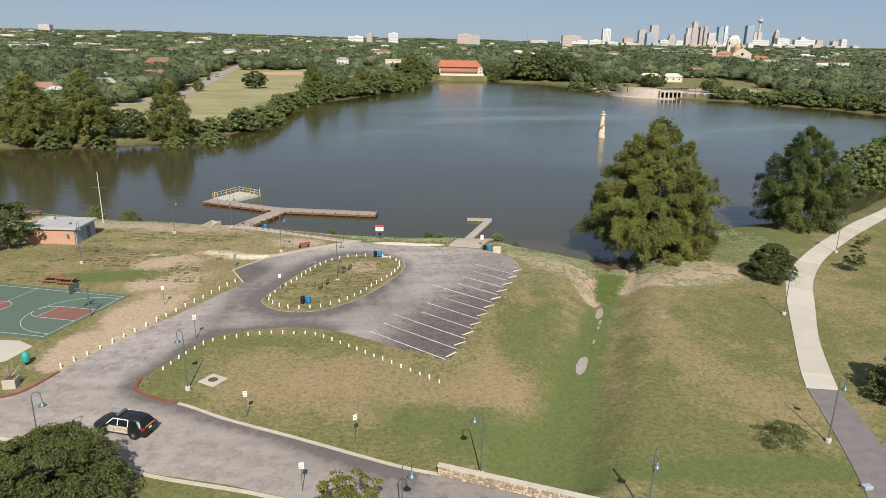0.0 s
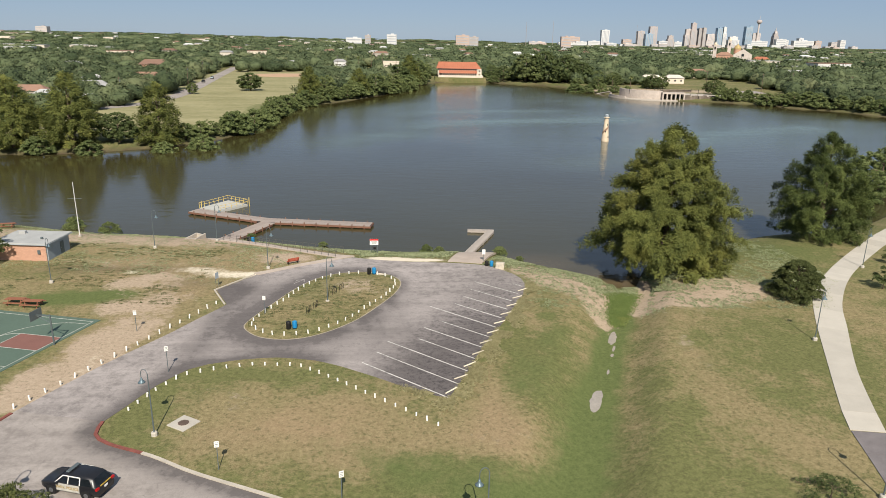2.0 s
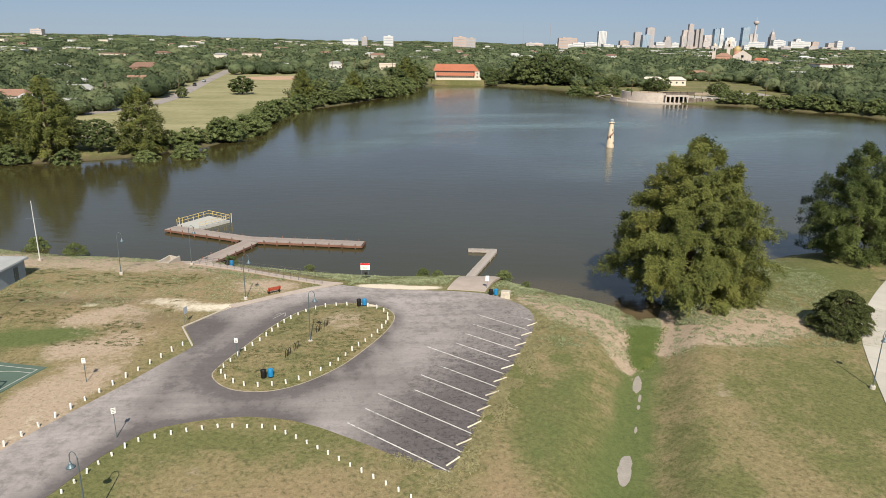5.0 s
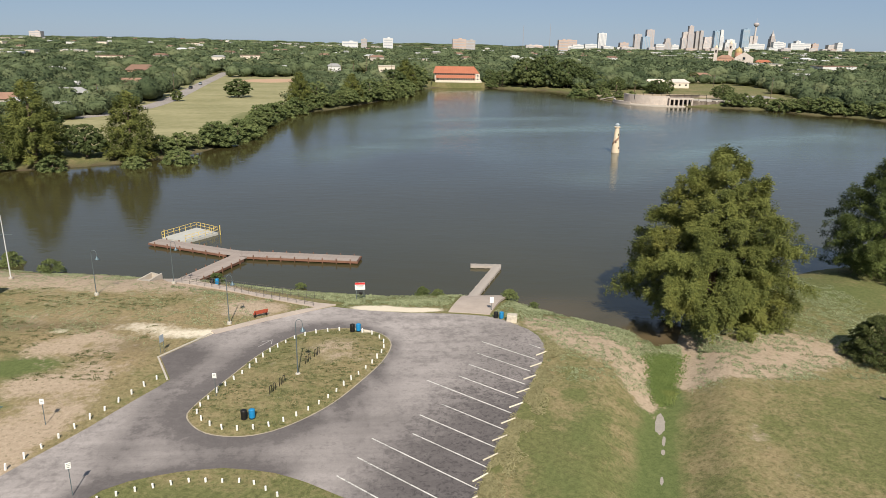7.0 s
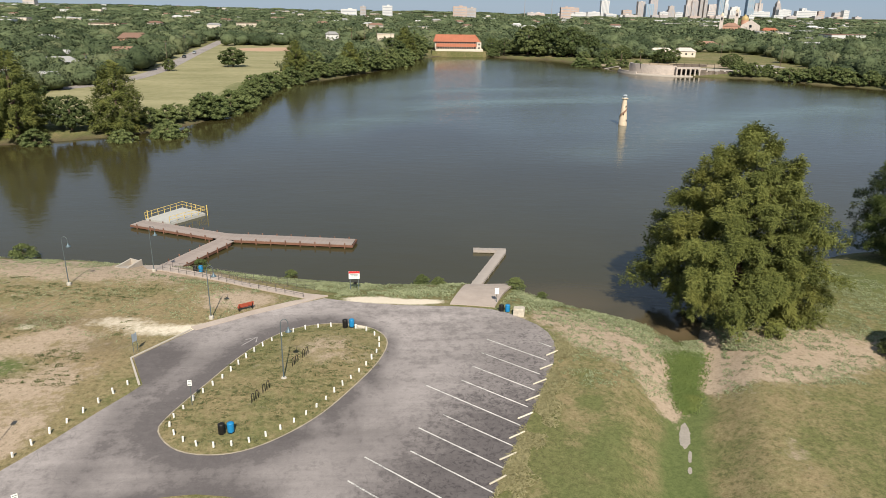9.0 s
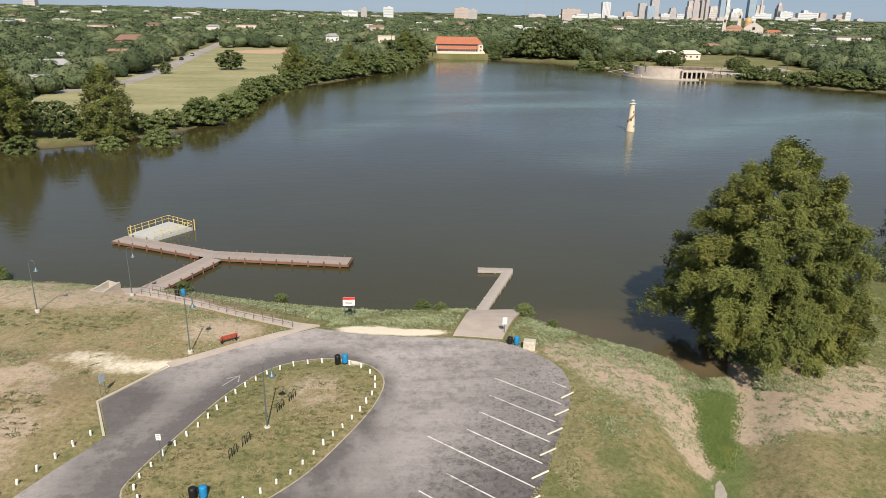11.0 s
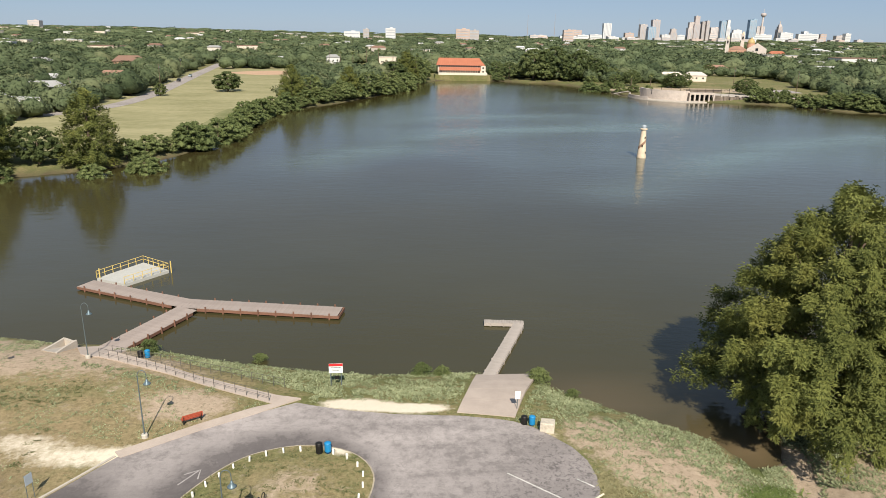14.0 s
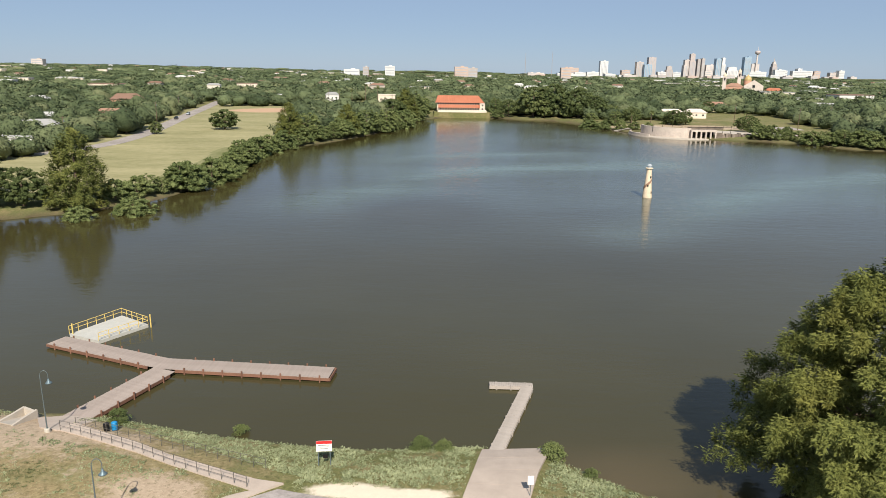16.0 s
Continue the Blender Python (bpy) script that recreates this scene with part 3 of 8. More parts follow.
def build_ground():
    def lines(lo, fine0, fine1, hi, step):
        a = list(np.arange(fine0, fine1, step))
        left, x, s = [], fine0, step
        while x > lo:
            s *= 1.09
            x -= s
            left.append(max(x, lo))
        right, x, s = [], fine1, step
        while x < hi:
            right.append(x)
            s *= 1.035 if x < 700 else 1.12
            x += s
        return np.array(left[::-1] + a + right + [hi])

    gx = lines(-4850, -86, 112, 4850, 0.72)
    gy = lines(-900, 38, 130, 4850, 0.72)
    x, y = np.meshgrid(gx, gy)
    x, y = x.ravel(), y.ravel()
    sd = shore_distance(x, y)
    z = height(x, y, sd)
    u = ditch_offset(x, y)
    on_ditch = np.exp(-((u + 0.4) / (2.6 + 0.05 * np.clip(80 - y, 0, 30))) ** 2) * ease(44, 49, y) * (1 - ease(112, 118, y))
    dirt = blobs(x, y, [(-47, 103, 16, 4, 0.8), (-30, 101, 12, 4.5, 0.58), (-38, 91, 10, 5, 0.38), (-20, 93, 7, 4, 0.3), (-27.5, 83, 6, 6, 0.48), (-29, 72, 3, 6, 0.35),
                        (-27.6, 62, 2.2, 9, 0.95), (-31, 57, 2.4, 3, 0.8), (-25.2, 71, 1.6, 4, 0.6), (-15.5, 92.5, 3.2, 2.2, 0.9), (14.5, 88.3, 3.2, 1.8, 0.7), (17.2, 85, 3.6, 3.4, 1.0),
                        (19.5, 81, 2.8, 3.8, 0.8), (20.0, 75.5, 1.6, 2.8, 0.75), (22.0, 83.5, 2.6, 3.6, 0.5), (30, 79, 5.5, 4.0, 0.9), (37, 81, 8, 4.0, 0.75), (34.5, 85.5, 6, 2.8, 0.5), (25.8, 66, 1.2, 7, 0.38), (5.5, 50.5, 3.2, 2.2, 0.2), (16.5, 90, 4, 1.2, 0.5),
                        (28.6, 87.2, 1.2, 1.8, 1.3), (27.9, 84.6, 0.6, 1.2, 1.1), (26.9, 82.4, 0.6, 1.2, 1.0), (25.9, 80.2, 0.7, 1.3, 1.0), (24.7, 77.8, 0.8, 1.4, 0.9), (20.3, 75, 0.9, 1.2, 0.7),
                        (-30.3, 76, 2.8, 1.5, 0.75), (-45.7, 104.8, 11, 2.6, 0.8), (-33, 101.5, 8, 2.0, 0.6), (-29.7, 85.3, 2.2, 1.0, 0.6), (-25.7, 77.7, 2.2, 2.0, 0.45), (-30, 66.5, 1.8, 3, 0.6), (-31.5, 61, 1.6, 2.4, 0.6), (6.5, 51.7, 3, 2, 0.12), (-14, 57, 5, 3, 0.3), (-6, 81, 2.5, 2.5, 0.3), (-33, 83, 3, 2, 0.5),
                        (128, 402, 26, 10, 0.8), (160, 392, 26, 16, 0.7), (185, 455, 20, 18, 0.4), (100, 405, 10, 5, 0.5), (-33, 535, 30, 34, 0.55)])
    sand = blobs(x, y, [(-21, 86.0, 4.6, 1.5, 0.85), (-26, 88.0, 3.8, 1.3, 0.75), (-17.5, 86.6, 2.0, 1.0, 0.5), (-27.8, 63, 0.9, 7, 0.5), (-33.3, 87, 1.2, 0.8, 0.9), (-3.4, 92.9, 2.6, 1.0, 1.6), (1.2, 92.1, 2.8, 0.75, 1.6),
                        (10.6, 88.3, 1.5, 0.5, 0.7)])
    # rows at (27, 46) and (50, 97) just turn the grass a darker green
    lush = on_ditch * 1.0 + blobs(x, y, [(24.6, 82.5, 1.2, 3.0, 1.3), (22.4, 77.5, 1.0, 3.0, 1.1), (27, 46, 5, 4, 0.2), (10.5, 63, 3.2, 6, 0.5), (14, 71, 2.6, 6, 0.45), (1, 46, 4, 3.5, 0.55), (6, 44, 4, 4, 0.6), (-36, 78, 8, 2.4, 0.6),
                                         (-6, 50, 3, 2.5, 0.35), (22.5, 40.1, 9.5, 1.3, 1.7), (50, 97, 9, 7, 0.62), (30, 58, 3, 6, 0.25), (-38, 104, 6, 2, 0.1), (-37, 78.6, 5, 1.8, 0.6), (-32, 80.2, 4, 1.5, 0.6), (-30.4, 72.2, 2.2, 1.0, 0.5), (-26.6, 73.8, 1.6, 1.2, 0.4), (-38, 93, 5, 1.4, 0.5), (-24.8, 94.8, 6, 2.4, 0.5), (-43.5, 94.2, 3, 1.8, 0.45), (-1.9, 48.2, 3, 1.8, 0.4), (8.6, 58.5, 2.4, 2.2, 0.4)])
    lush += (0.26 - 0.1 * ease(8, 16, x)) * np.exp(-((sd - 3.0) / 3.5) ** 2) * (y < 150)
    dirt += (0.16 + 0.16 * ease(8, 16, x)) * (1 - ease(30, 40, x)) * np.exp(-((sd - 5.0) / 4.0) ** 2) * (y < 150)
    lush += 0.5 * ((y > 200) & (sd < 14))
    parched = blobs(x, y, [(-8, 54, 7, 4.2, 1.0), (-13, 51, 5, 3, 0.5), (-3, 49, 5, 3, 0.7), (6.0, 51, 4.0, 3.4, 1.1), (-30, 90, 22, 14, 0.8), (-27, 68, 4, 14, 0.7),
                           (16.8, 66, 1.6, 12, 0.5), (25.0, 62, 2.4, 14, 0.55), (30, 74, 7, 5, 0.4), (29, 49, 5, 4, 0.4), (6.2, 56, 1.3, 5, 0.8), (12, 72, 1.1, 8, 0.7), (47, 72, 7, 20, 0.4)])
    parched -= blobs(x, y, [(-12, 61, 8, 2.0, 0.7), (-20, 56, 2.2, 4, 0.6), (1, 46, 5, 3, 0.5), (11.5, 66, 3.0, 7, 0.8), (37, 62, 5, 14, 0.35), (47, 95, 10, 8, 0.6)])
    straw = ((x > -165) & (x < -55) & (y > 240) & (y < 700)) * ease(4, 14, sd) * 1.0
    mud = 1 - ease(-0.4, 0.7, sd)
    mud = mud + 0.55 * (y > 190) * (1 - ease(1.0, 5.0, sd))
    # trodden dark earth on the slope behind the court
    mud = np.clip(mud + blobs(x, y, [(-40, 88, 5, 1.5, 0.4), (-32, 88.2, 6, 1.2, 0.35), (-25.2, 83.2, 2.6, 2.0, 0.3)]), 0, 1)
    nx = len(gx)
    i = np.arange(len(gy) - 1)[:, None] * nx + np.arange(nx - 1)[None, :]
    f = np.stack((i, i + 1, i + nx + 1, i + nx), -1).reshape(-1, 4)
    me = np_mesh("ground", np.stack((x, y, z), 1), f, GROUND, True, dirt=dirt, sand=sand, lush=lush, mud=mud, parched=parched, straw=straw)
    single("ground", me, None, "dry patchy grass and bare soil round the lake", "ground", kind="structure")


def build_water():
    gx, gy = np.arange(-240, 320, 4.0), np.arange(100, 604, 4.0)
    x, y = np.meshgrid(gx, gy)
    x, y = x.ravel(), y.ravel()
    nx = len(gx)
    i = np.arange(len(gy) - 1)[:, None] * nx + np.arange(nx - 1)[None, :]
    f = np.stack((i, i + 1, i + nx + 1, i + nx), -1).reshape(-1, 4)
    shoal = np.exp(-((x - 31) / 5) ** 2 - ((y - 108) / 4) ** 2) + 0.5 * np.exp(-((x - 20) / 9) ** 2 - ((y - 117) / 5) ** 2)
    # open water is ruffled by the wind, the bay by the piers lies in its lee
    # the mask drives ripples and roughness, and the sheen painted into the water colour
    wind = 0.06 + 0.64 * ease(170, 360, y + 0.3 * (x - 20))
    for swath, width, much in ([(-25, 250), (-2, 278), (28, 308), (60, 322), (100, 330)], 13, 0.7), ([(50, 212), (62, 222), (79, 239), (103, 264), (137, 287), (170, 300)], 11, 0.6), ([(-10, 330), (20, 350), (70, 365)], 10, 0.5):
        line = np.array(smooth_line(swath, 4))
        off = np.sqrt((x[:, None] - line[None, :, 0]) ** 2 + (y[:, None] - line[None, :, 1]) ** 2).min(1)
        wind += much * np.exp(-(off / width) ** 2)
    # calm patch, left without most of that painted sheen
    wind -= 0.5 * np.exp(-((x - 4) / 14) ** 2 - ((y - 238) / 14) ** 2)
    # still water in the shelter of the far banks, without the painted sheen
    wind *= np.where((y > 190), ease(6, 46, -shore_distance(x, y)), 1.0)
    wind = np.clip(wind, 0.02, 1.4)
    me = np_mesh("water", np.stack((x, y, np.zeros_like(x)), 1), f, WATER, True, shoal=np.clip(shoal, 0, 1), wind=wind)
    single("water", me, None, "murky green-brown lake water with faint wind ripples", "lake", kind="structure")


build_ground()
build_water()

# ---- paving ----
LAWN_EDGE = [(2.8, 56.5), (0.1, 57.8), (-2.5, 59.7), (-5.2, 61.5), (-8.6, 63.3), (-12, 63.9), (-16.2, 63.2), (-19, 61.7), (-20.7, 58.8), (-21.9, 55.5), (-22.7, 53.3)]
LAWN_CORNER = [(-22.7, 53.3), (-22.5, 51.6), (-21.1, 50.4), (-17.7, 48.9), (-14.2, 46.9), (-8.8, 44.4), (-1.5, 40.9), (1.4, 39.9)]
LOT_RIGHT = [(12.9, 82), (12.2, 79.5), (9.7, 73.4), (6.5, 66.1), (4.4, 60.4), (2.8, 56.5)]
LOT_TOP = [(-7.8, 92.9), (-5, 92), (-0.5, 91.2), (4.5, 90.8), (8.5, 90), (11, 88), (12.8, 85), (12.9, 82)]
LOT_LEFT = [(-29.8, 55), (-28.2, 58.8), (-26, 63.7), (-23, 69.3), (-19.6, 76.6), (-21.8, 80.9), (-18.5, 86), (-14, 89.2), (-10.5, 91.4), (-7.8, 92.9)]
ISLAND = plan([(-16.3, 70.4), (-16.2, 72.4), (-14.9, 76.4), (-12.8, 82), (-10.2, 85.7), (-6.6, 87.1), (-3.2, 86.3), (-1.5, 83.8), (-2.0, 80.2), (-3.8, 76),
               (-6.1, 71.9), (-9, 68.9), (-11.6, 67.8), (-14.4, 68.3)])
PAVE = LAND + 0.03


def frayed(pts, amount=0.1):
    rng = random.Random(5)
    return [(x + rng.uniform(-amount, amount), y + rng.uniform(-amount, amount)) for x, y in pts]


def paving(name, outline, mat, label, category):
    """Thin asphalt sheet, cut into cells so that its wear can vary."""
    bm = slab(bmesh.new(), outline, PAVE, 0.2)
    xs, ys = [v.co.x for v in bm.verts], [v.co.y for v in bm.verts]
    for axis, lo, hi in ((0, min(xs), max(xs)), (1, min(ys), max(ys))):
        for at in np.arange(max(lo, -60) + 1.2, min(hi, 40), 1.6):
            co, no = Vector((0, 0, 0)), Vector((0, 0, 0))
            co[axis], no[axis] = at, 1
            bmesh.ops.bisect_plane(bm, geom=bm.verts[:] + bm.edges[:] + bm.faces[:], plane_co=co, plane_no=no)
    bmesh.ops.triangulate(bm, faces=[p for p in bm.faces if len(p.verts) > 4])
    me = to_mesh(name, bm, mat)
    worn = me.attributes.new("worn", "FLOAT", "POINT")
    row_a, row_b = Vector((2.8 * K, 56.5 * K)), Vector((12.9 * K, 82 * K))
    d = (row_b - row_a).normalized()
    for i, v in enumerate(me.vertices):
        q = Vector((v.co.x, v.co.y)) - row_a
        side = abs(q.x * d.y - q.y * d.x)
        along = min(1.0, max(0.0, q.dot(d) / 33.0))
        worn.data[i].value = max(0.08, 1 - max(0, side - 4) / 6.5) * (1.25 - 0.65 * along)
    # dark tyre-polished lanes: round the island, past the lawn corner and beside the near kerb
    tyre = me.attributes.new("tyre", "FLOAT", "POINT")
    ring, bend, strip = np.array(smooth_line(ISLAND, 0.8, True)), np.array(smooth_line(plan(LAWN_EDGE[4:]), 0.8)), np.array(smooth_line(plan(LAWN_CORNER[1:7]), 0.8))
    co = np.array([(v.co.x, v.co.y) for v in me.vertices])
    near = lambda line: np.sqrt(((co[:, None, :] - line[None, :, :]) ** 2).sum(2)).min(1)
    west = ease(2, -14, co[:, 0])
    value = (0.7 + 0.3 * west) * np.exp(-(near(ring) / (0.8 + 2.2 * west)) ** 2) + 0.8 * np.exp(-(near(bend) / 1.5) ** 2) + 0.9 * np.exp(-(near(strip) / 1.7) ** 2)
    value += 1.3 * np.exp(-((co[:, 0] + 24.3) / 2.6) ** 2 - ((co[:, 1] - 98) / 5) ** 2) + 0.5 * np.exp(-((co[:, 0] + 24) / 2.0) ** 2 - ((co[:, 1] - 80) / 12) ** 2)
    # the older southern half of the lot is darker
    value += 0.42 * (1 - ease(80, 104, co[:, 1])) * ease(-14, 0, co[:, 0])
    tyre.data.foreach_set("value", np.clip(value, 0, 1).astype(np.float32))
    return single(name, me, mat, label, category, kind="structure")


lot_outline = (smooth_line(plan(LOT_TOP), 1.5)[:-1] + plan(LOT_RIGHT)[:-1] + smooth_line(plan(LAWN_EDGE), 1.5)[:-1]
               + plan([(-22.7, 53.3)]) + smooth_line(plan(LOT_LEFT[:5]), 2.0)[:-1] + plan(LOT_LEFT[4:7]) + smooth_line(plan(LOT_LEFT[6:]), 2.0)[1:-1])
paving("parking_lot", frayed(lot_outline, 0.06), LOT, "worn mauve-grey asphalt parking lot with faded stall lines", "parking lot")
road_outline = (smooth_line(plan(LAWN_CORNER), 1.5) + plan([(7.7, 37.2), (22, 31.5), (60, 17), (60, 10), (22, 24.8), (5, 32.3), (-8.4, 37.8), (-12.2, 39.1),
                (-17.2, 40.3), (-23.4, 42.9), (-33, 46), (-60, 54), (-60, 61), (-37, 51.2)]) + smooth_line(plan([(-33.5, 50.2), (-32, 50.4), (-31, 51.4), (-30.4, 53), (-29.8, 55)]), 0.8))
paving("road", road_outline, ROAD, "pale grey asphalt park road, patched and cracked", "road")


def kerb(name, pts, mat, label, width=0.3, over=0.13):
    single(name, ribbon(bmesh.new(), pts, width, 0.4, LAND, over), mat, label, "kerb", kind="structure")


corner = smooth_line(plan(LAWN_CORNER), 0.8)
kerb("kerb_lawn_red", corner[:9], RED_KERB, "red-painted concrete kerb round the lawn corner")
kerb("kerb_lawn", corner[8:], KERB, "pale concrete kerb along the lawn")
left_corner = smooth_line(plan([(-45, 53.4), (-37, 51.2), (-33.5, 50.2), (-32, 50.4), (-31, 51.4), (-30.4, 53), (-29.9, 54.6)]), 0.8)
kerb("kerb_court_red", left_corner, RED_KERB, "red-painted concrete kerb by the court")
kerb("kerb_near", smooth_line(plan([(60, 9.7), (22, 24.5), (5, 32), (-8.4, 37.5), (-17.2, 40), (-23.4, 42.6), (-33, 45.7), (-60, 53.7)]), 2.0), KERB, "pale concrete kerb along the road")
kerb("kerb_lot", plan([(-19.8, 76.6), (-22.0, 80.9), (-18.7, 86.1)]), KERB, "thin pale concrete edging of the parking lot", 0.2, 0.1)
kerb("kerb_island", smooth_line(ISLAND, 0.8, True) + [ISLAND[0]], EDGING, "low broken concrete edging round the grass island", 0.24, 0.04)


def grass_island():
    """Slightly domed grass island inside the lot."""
    ring = smooth_line(ISLAND, 0.8, True)
    c = np.mean(ring, axis=0)
    v, f, rings = [], [], 9
    n = len(ring)
    for k in range(rings):
        s = 1 - k / (rings - 0.5)
        for x, y in ring:
            v.append((c[0] + (x - c[0]) * s, c[1] + (y - c[1]) * s, PAVE + 0.02 + 0.22 * (1 - s * s) + 0.02 * min(k, 1)))
    for k in range(rings - 1):
        for i in range(n):
            j = (i + 1) % n
            f.append((k * n + i, k * n + j, (k + 1) * n + j, (k + 1) * n + i))
    v.append((c[0], c[1], PAVE + 0.26))
    for i in range(0, n):
        f.append(((rings - 1) * n + i, (rings - 1) * n + (i + 1) % n, len(v) - 1, len(v) - 1))
    v = np.array(v)
    me = bpy.data.meshes.new("grass_island")
    me.from_pydata(v.tolist(), [], [q if q[2] != q[3] else q[:3] for q in f])
    for key, values in (("lush", 0.02 + 0.25 * np.exp(-((v[:, 0] + 12) / 5) ** 2 - ((v[:, 1] - 88) / 5) ** 2)), ("parched", np.full(len(v), 0.3)), ("dirt", 0.2 + 0.35 * np.exp(-((v[:, 0] + 8) / 4) ** 2 - ((v[:, 1] - 100) / 4) ** 2)),
                        ("sand", 1.3 * np.exp(-((v[:, 0] + 5.5) / 3.2) ** 2 - ((v[:, 1] - 105.6) / 0.6) ** 2))):
        me.attributes.new(key, "FLOAT", "POINT").data.foreach_set("value", values.astype(np.float32))
    me.materials.append(GROUND)
    single("grass_island", me, GROUND, "teardrop island of patchy grass in the parking lot", "lawn", kind="structure")


grass_island()

# faded stall lines, worn away towards the lane
STALL_A, STALL_B = Vector((3.45, 68.95)), Vector((15.3, 100.3))
STALL_DIR = Vector((-0.755, 0.656)).normalized()
for i, long in enumerate((11.8, 11.3, 11.3, 8.0, 8.5, 7.1, 10.4, 7.3, 7.0, 6.9, 7.2, 1.5)):
    p = STALL_A.lerp(STALL_B, i / 11)
    q = p + STALL_DIR * long
    bm = bmesh.new()
    ribbon(bm, even([tuple(p), tuple(q)], 9), 0.13, 0.02, PAVE, 0.006)
    me = to_mesh("stall_line", bm, FADED)
    fade = np.array([min(1.0, max(0.25, (Vector((v.co.x, v.co.y)) - p).length / long)) for v in me.vertices], dtype=np.float32)
    me.attributes.new("worn", "FLOAT", "POINT").data.foreach_set("value", fade)
    single("stall_line", me, FADED, "faded white painted parking stall line", "marking", kind="structure")


def wheel_stop():
    bm = box(bmesh.new(), (0, 0, 0.055), (1.7, 0.14, 0.1), bevel=0.025)
    return single("wheel_stop", bm, STOPS, "white concrete wheel stop at the end of a stall", "wheel stop", group="wheel stops")


stop = wheel_stop()
STOP_TURN = 34.0
for i in range(11):
    p = Vector((3.72, 70.4)).lerp(Vector((15.1, 98.85)), i / 10)
    m = pose(p.x, p.y, PAVE + 0.002, 0, 0, STOP_TURN + (12, 1, 5, 2, -2, -1, -2, -2, -1, 0, 2)[i])
    if i:
        copy_thing(stop, m)
    else:
        stop.matrix_basis = m

GHOST = surface("ghost_of_paint", (0.33, 0.3, 0.28), 0.9, fine=5, coarse=1.5, amount=0.35)
for pts in ([(-16.6, 101.2), (-15.5, 103.0)], [(-16.5, 102.5), (-15.4, 103.1), (-15.3, 101.9)]):
    me = to_mesh("drive_arrow", ribbon(bmesh.new(), pts, 0.12, 0.02, PAVE, 0.004), GHOST)
    single("drive_arrow", me, GHOST, "almost worn away white arrow on the asphalt", "marking", kind="structure")

# ---- trees ----
def blades(c, long, wide, size, rng, droop=0.0, jitter=0.6, slim=0.45):
    """Pointed leaves at the points c: long and wide are the base directions."""
    n = len(c)
    a = long + rng.normal(0, jitter, (n, 3))
    a[:, 2] -= droop
    a /= np.linalg.norm(a, axis=1)[:, None]
    b = np.cross(a, wide + rng.normal(0, jitter, (n, 3)))
    b /= np.linalg.norm(b, axis=1)[:, None] + 1e-6
    s = size * rng.uniform(0.6, 1.3, n)[:, None]
    a, b = a * s, b * s * slim
    v = np.stack((c - a * 0.9 - b, c - a * 0.7 + b, c + a), 1).reshape(-1, 3)
    f = np.arange(3 * n).reshape(-1, 3)
    return v, f


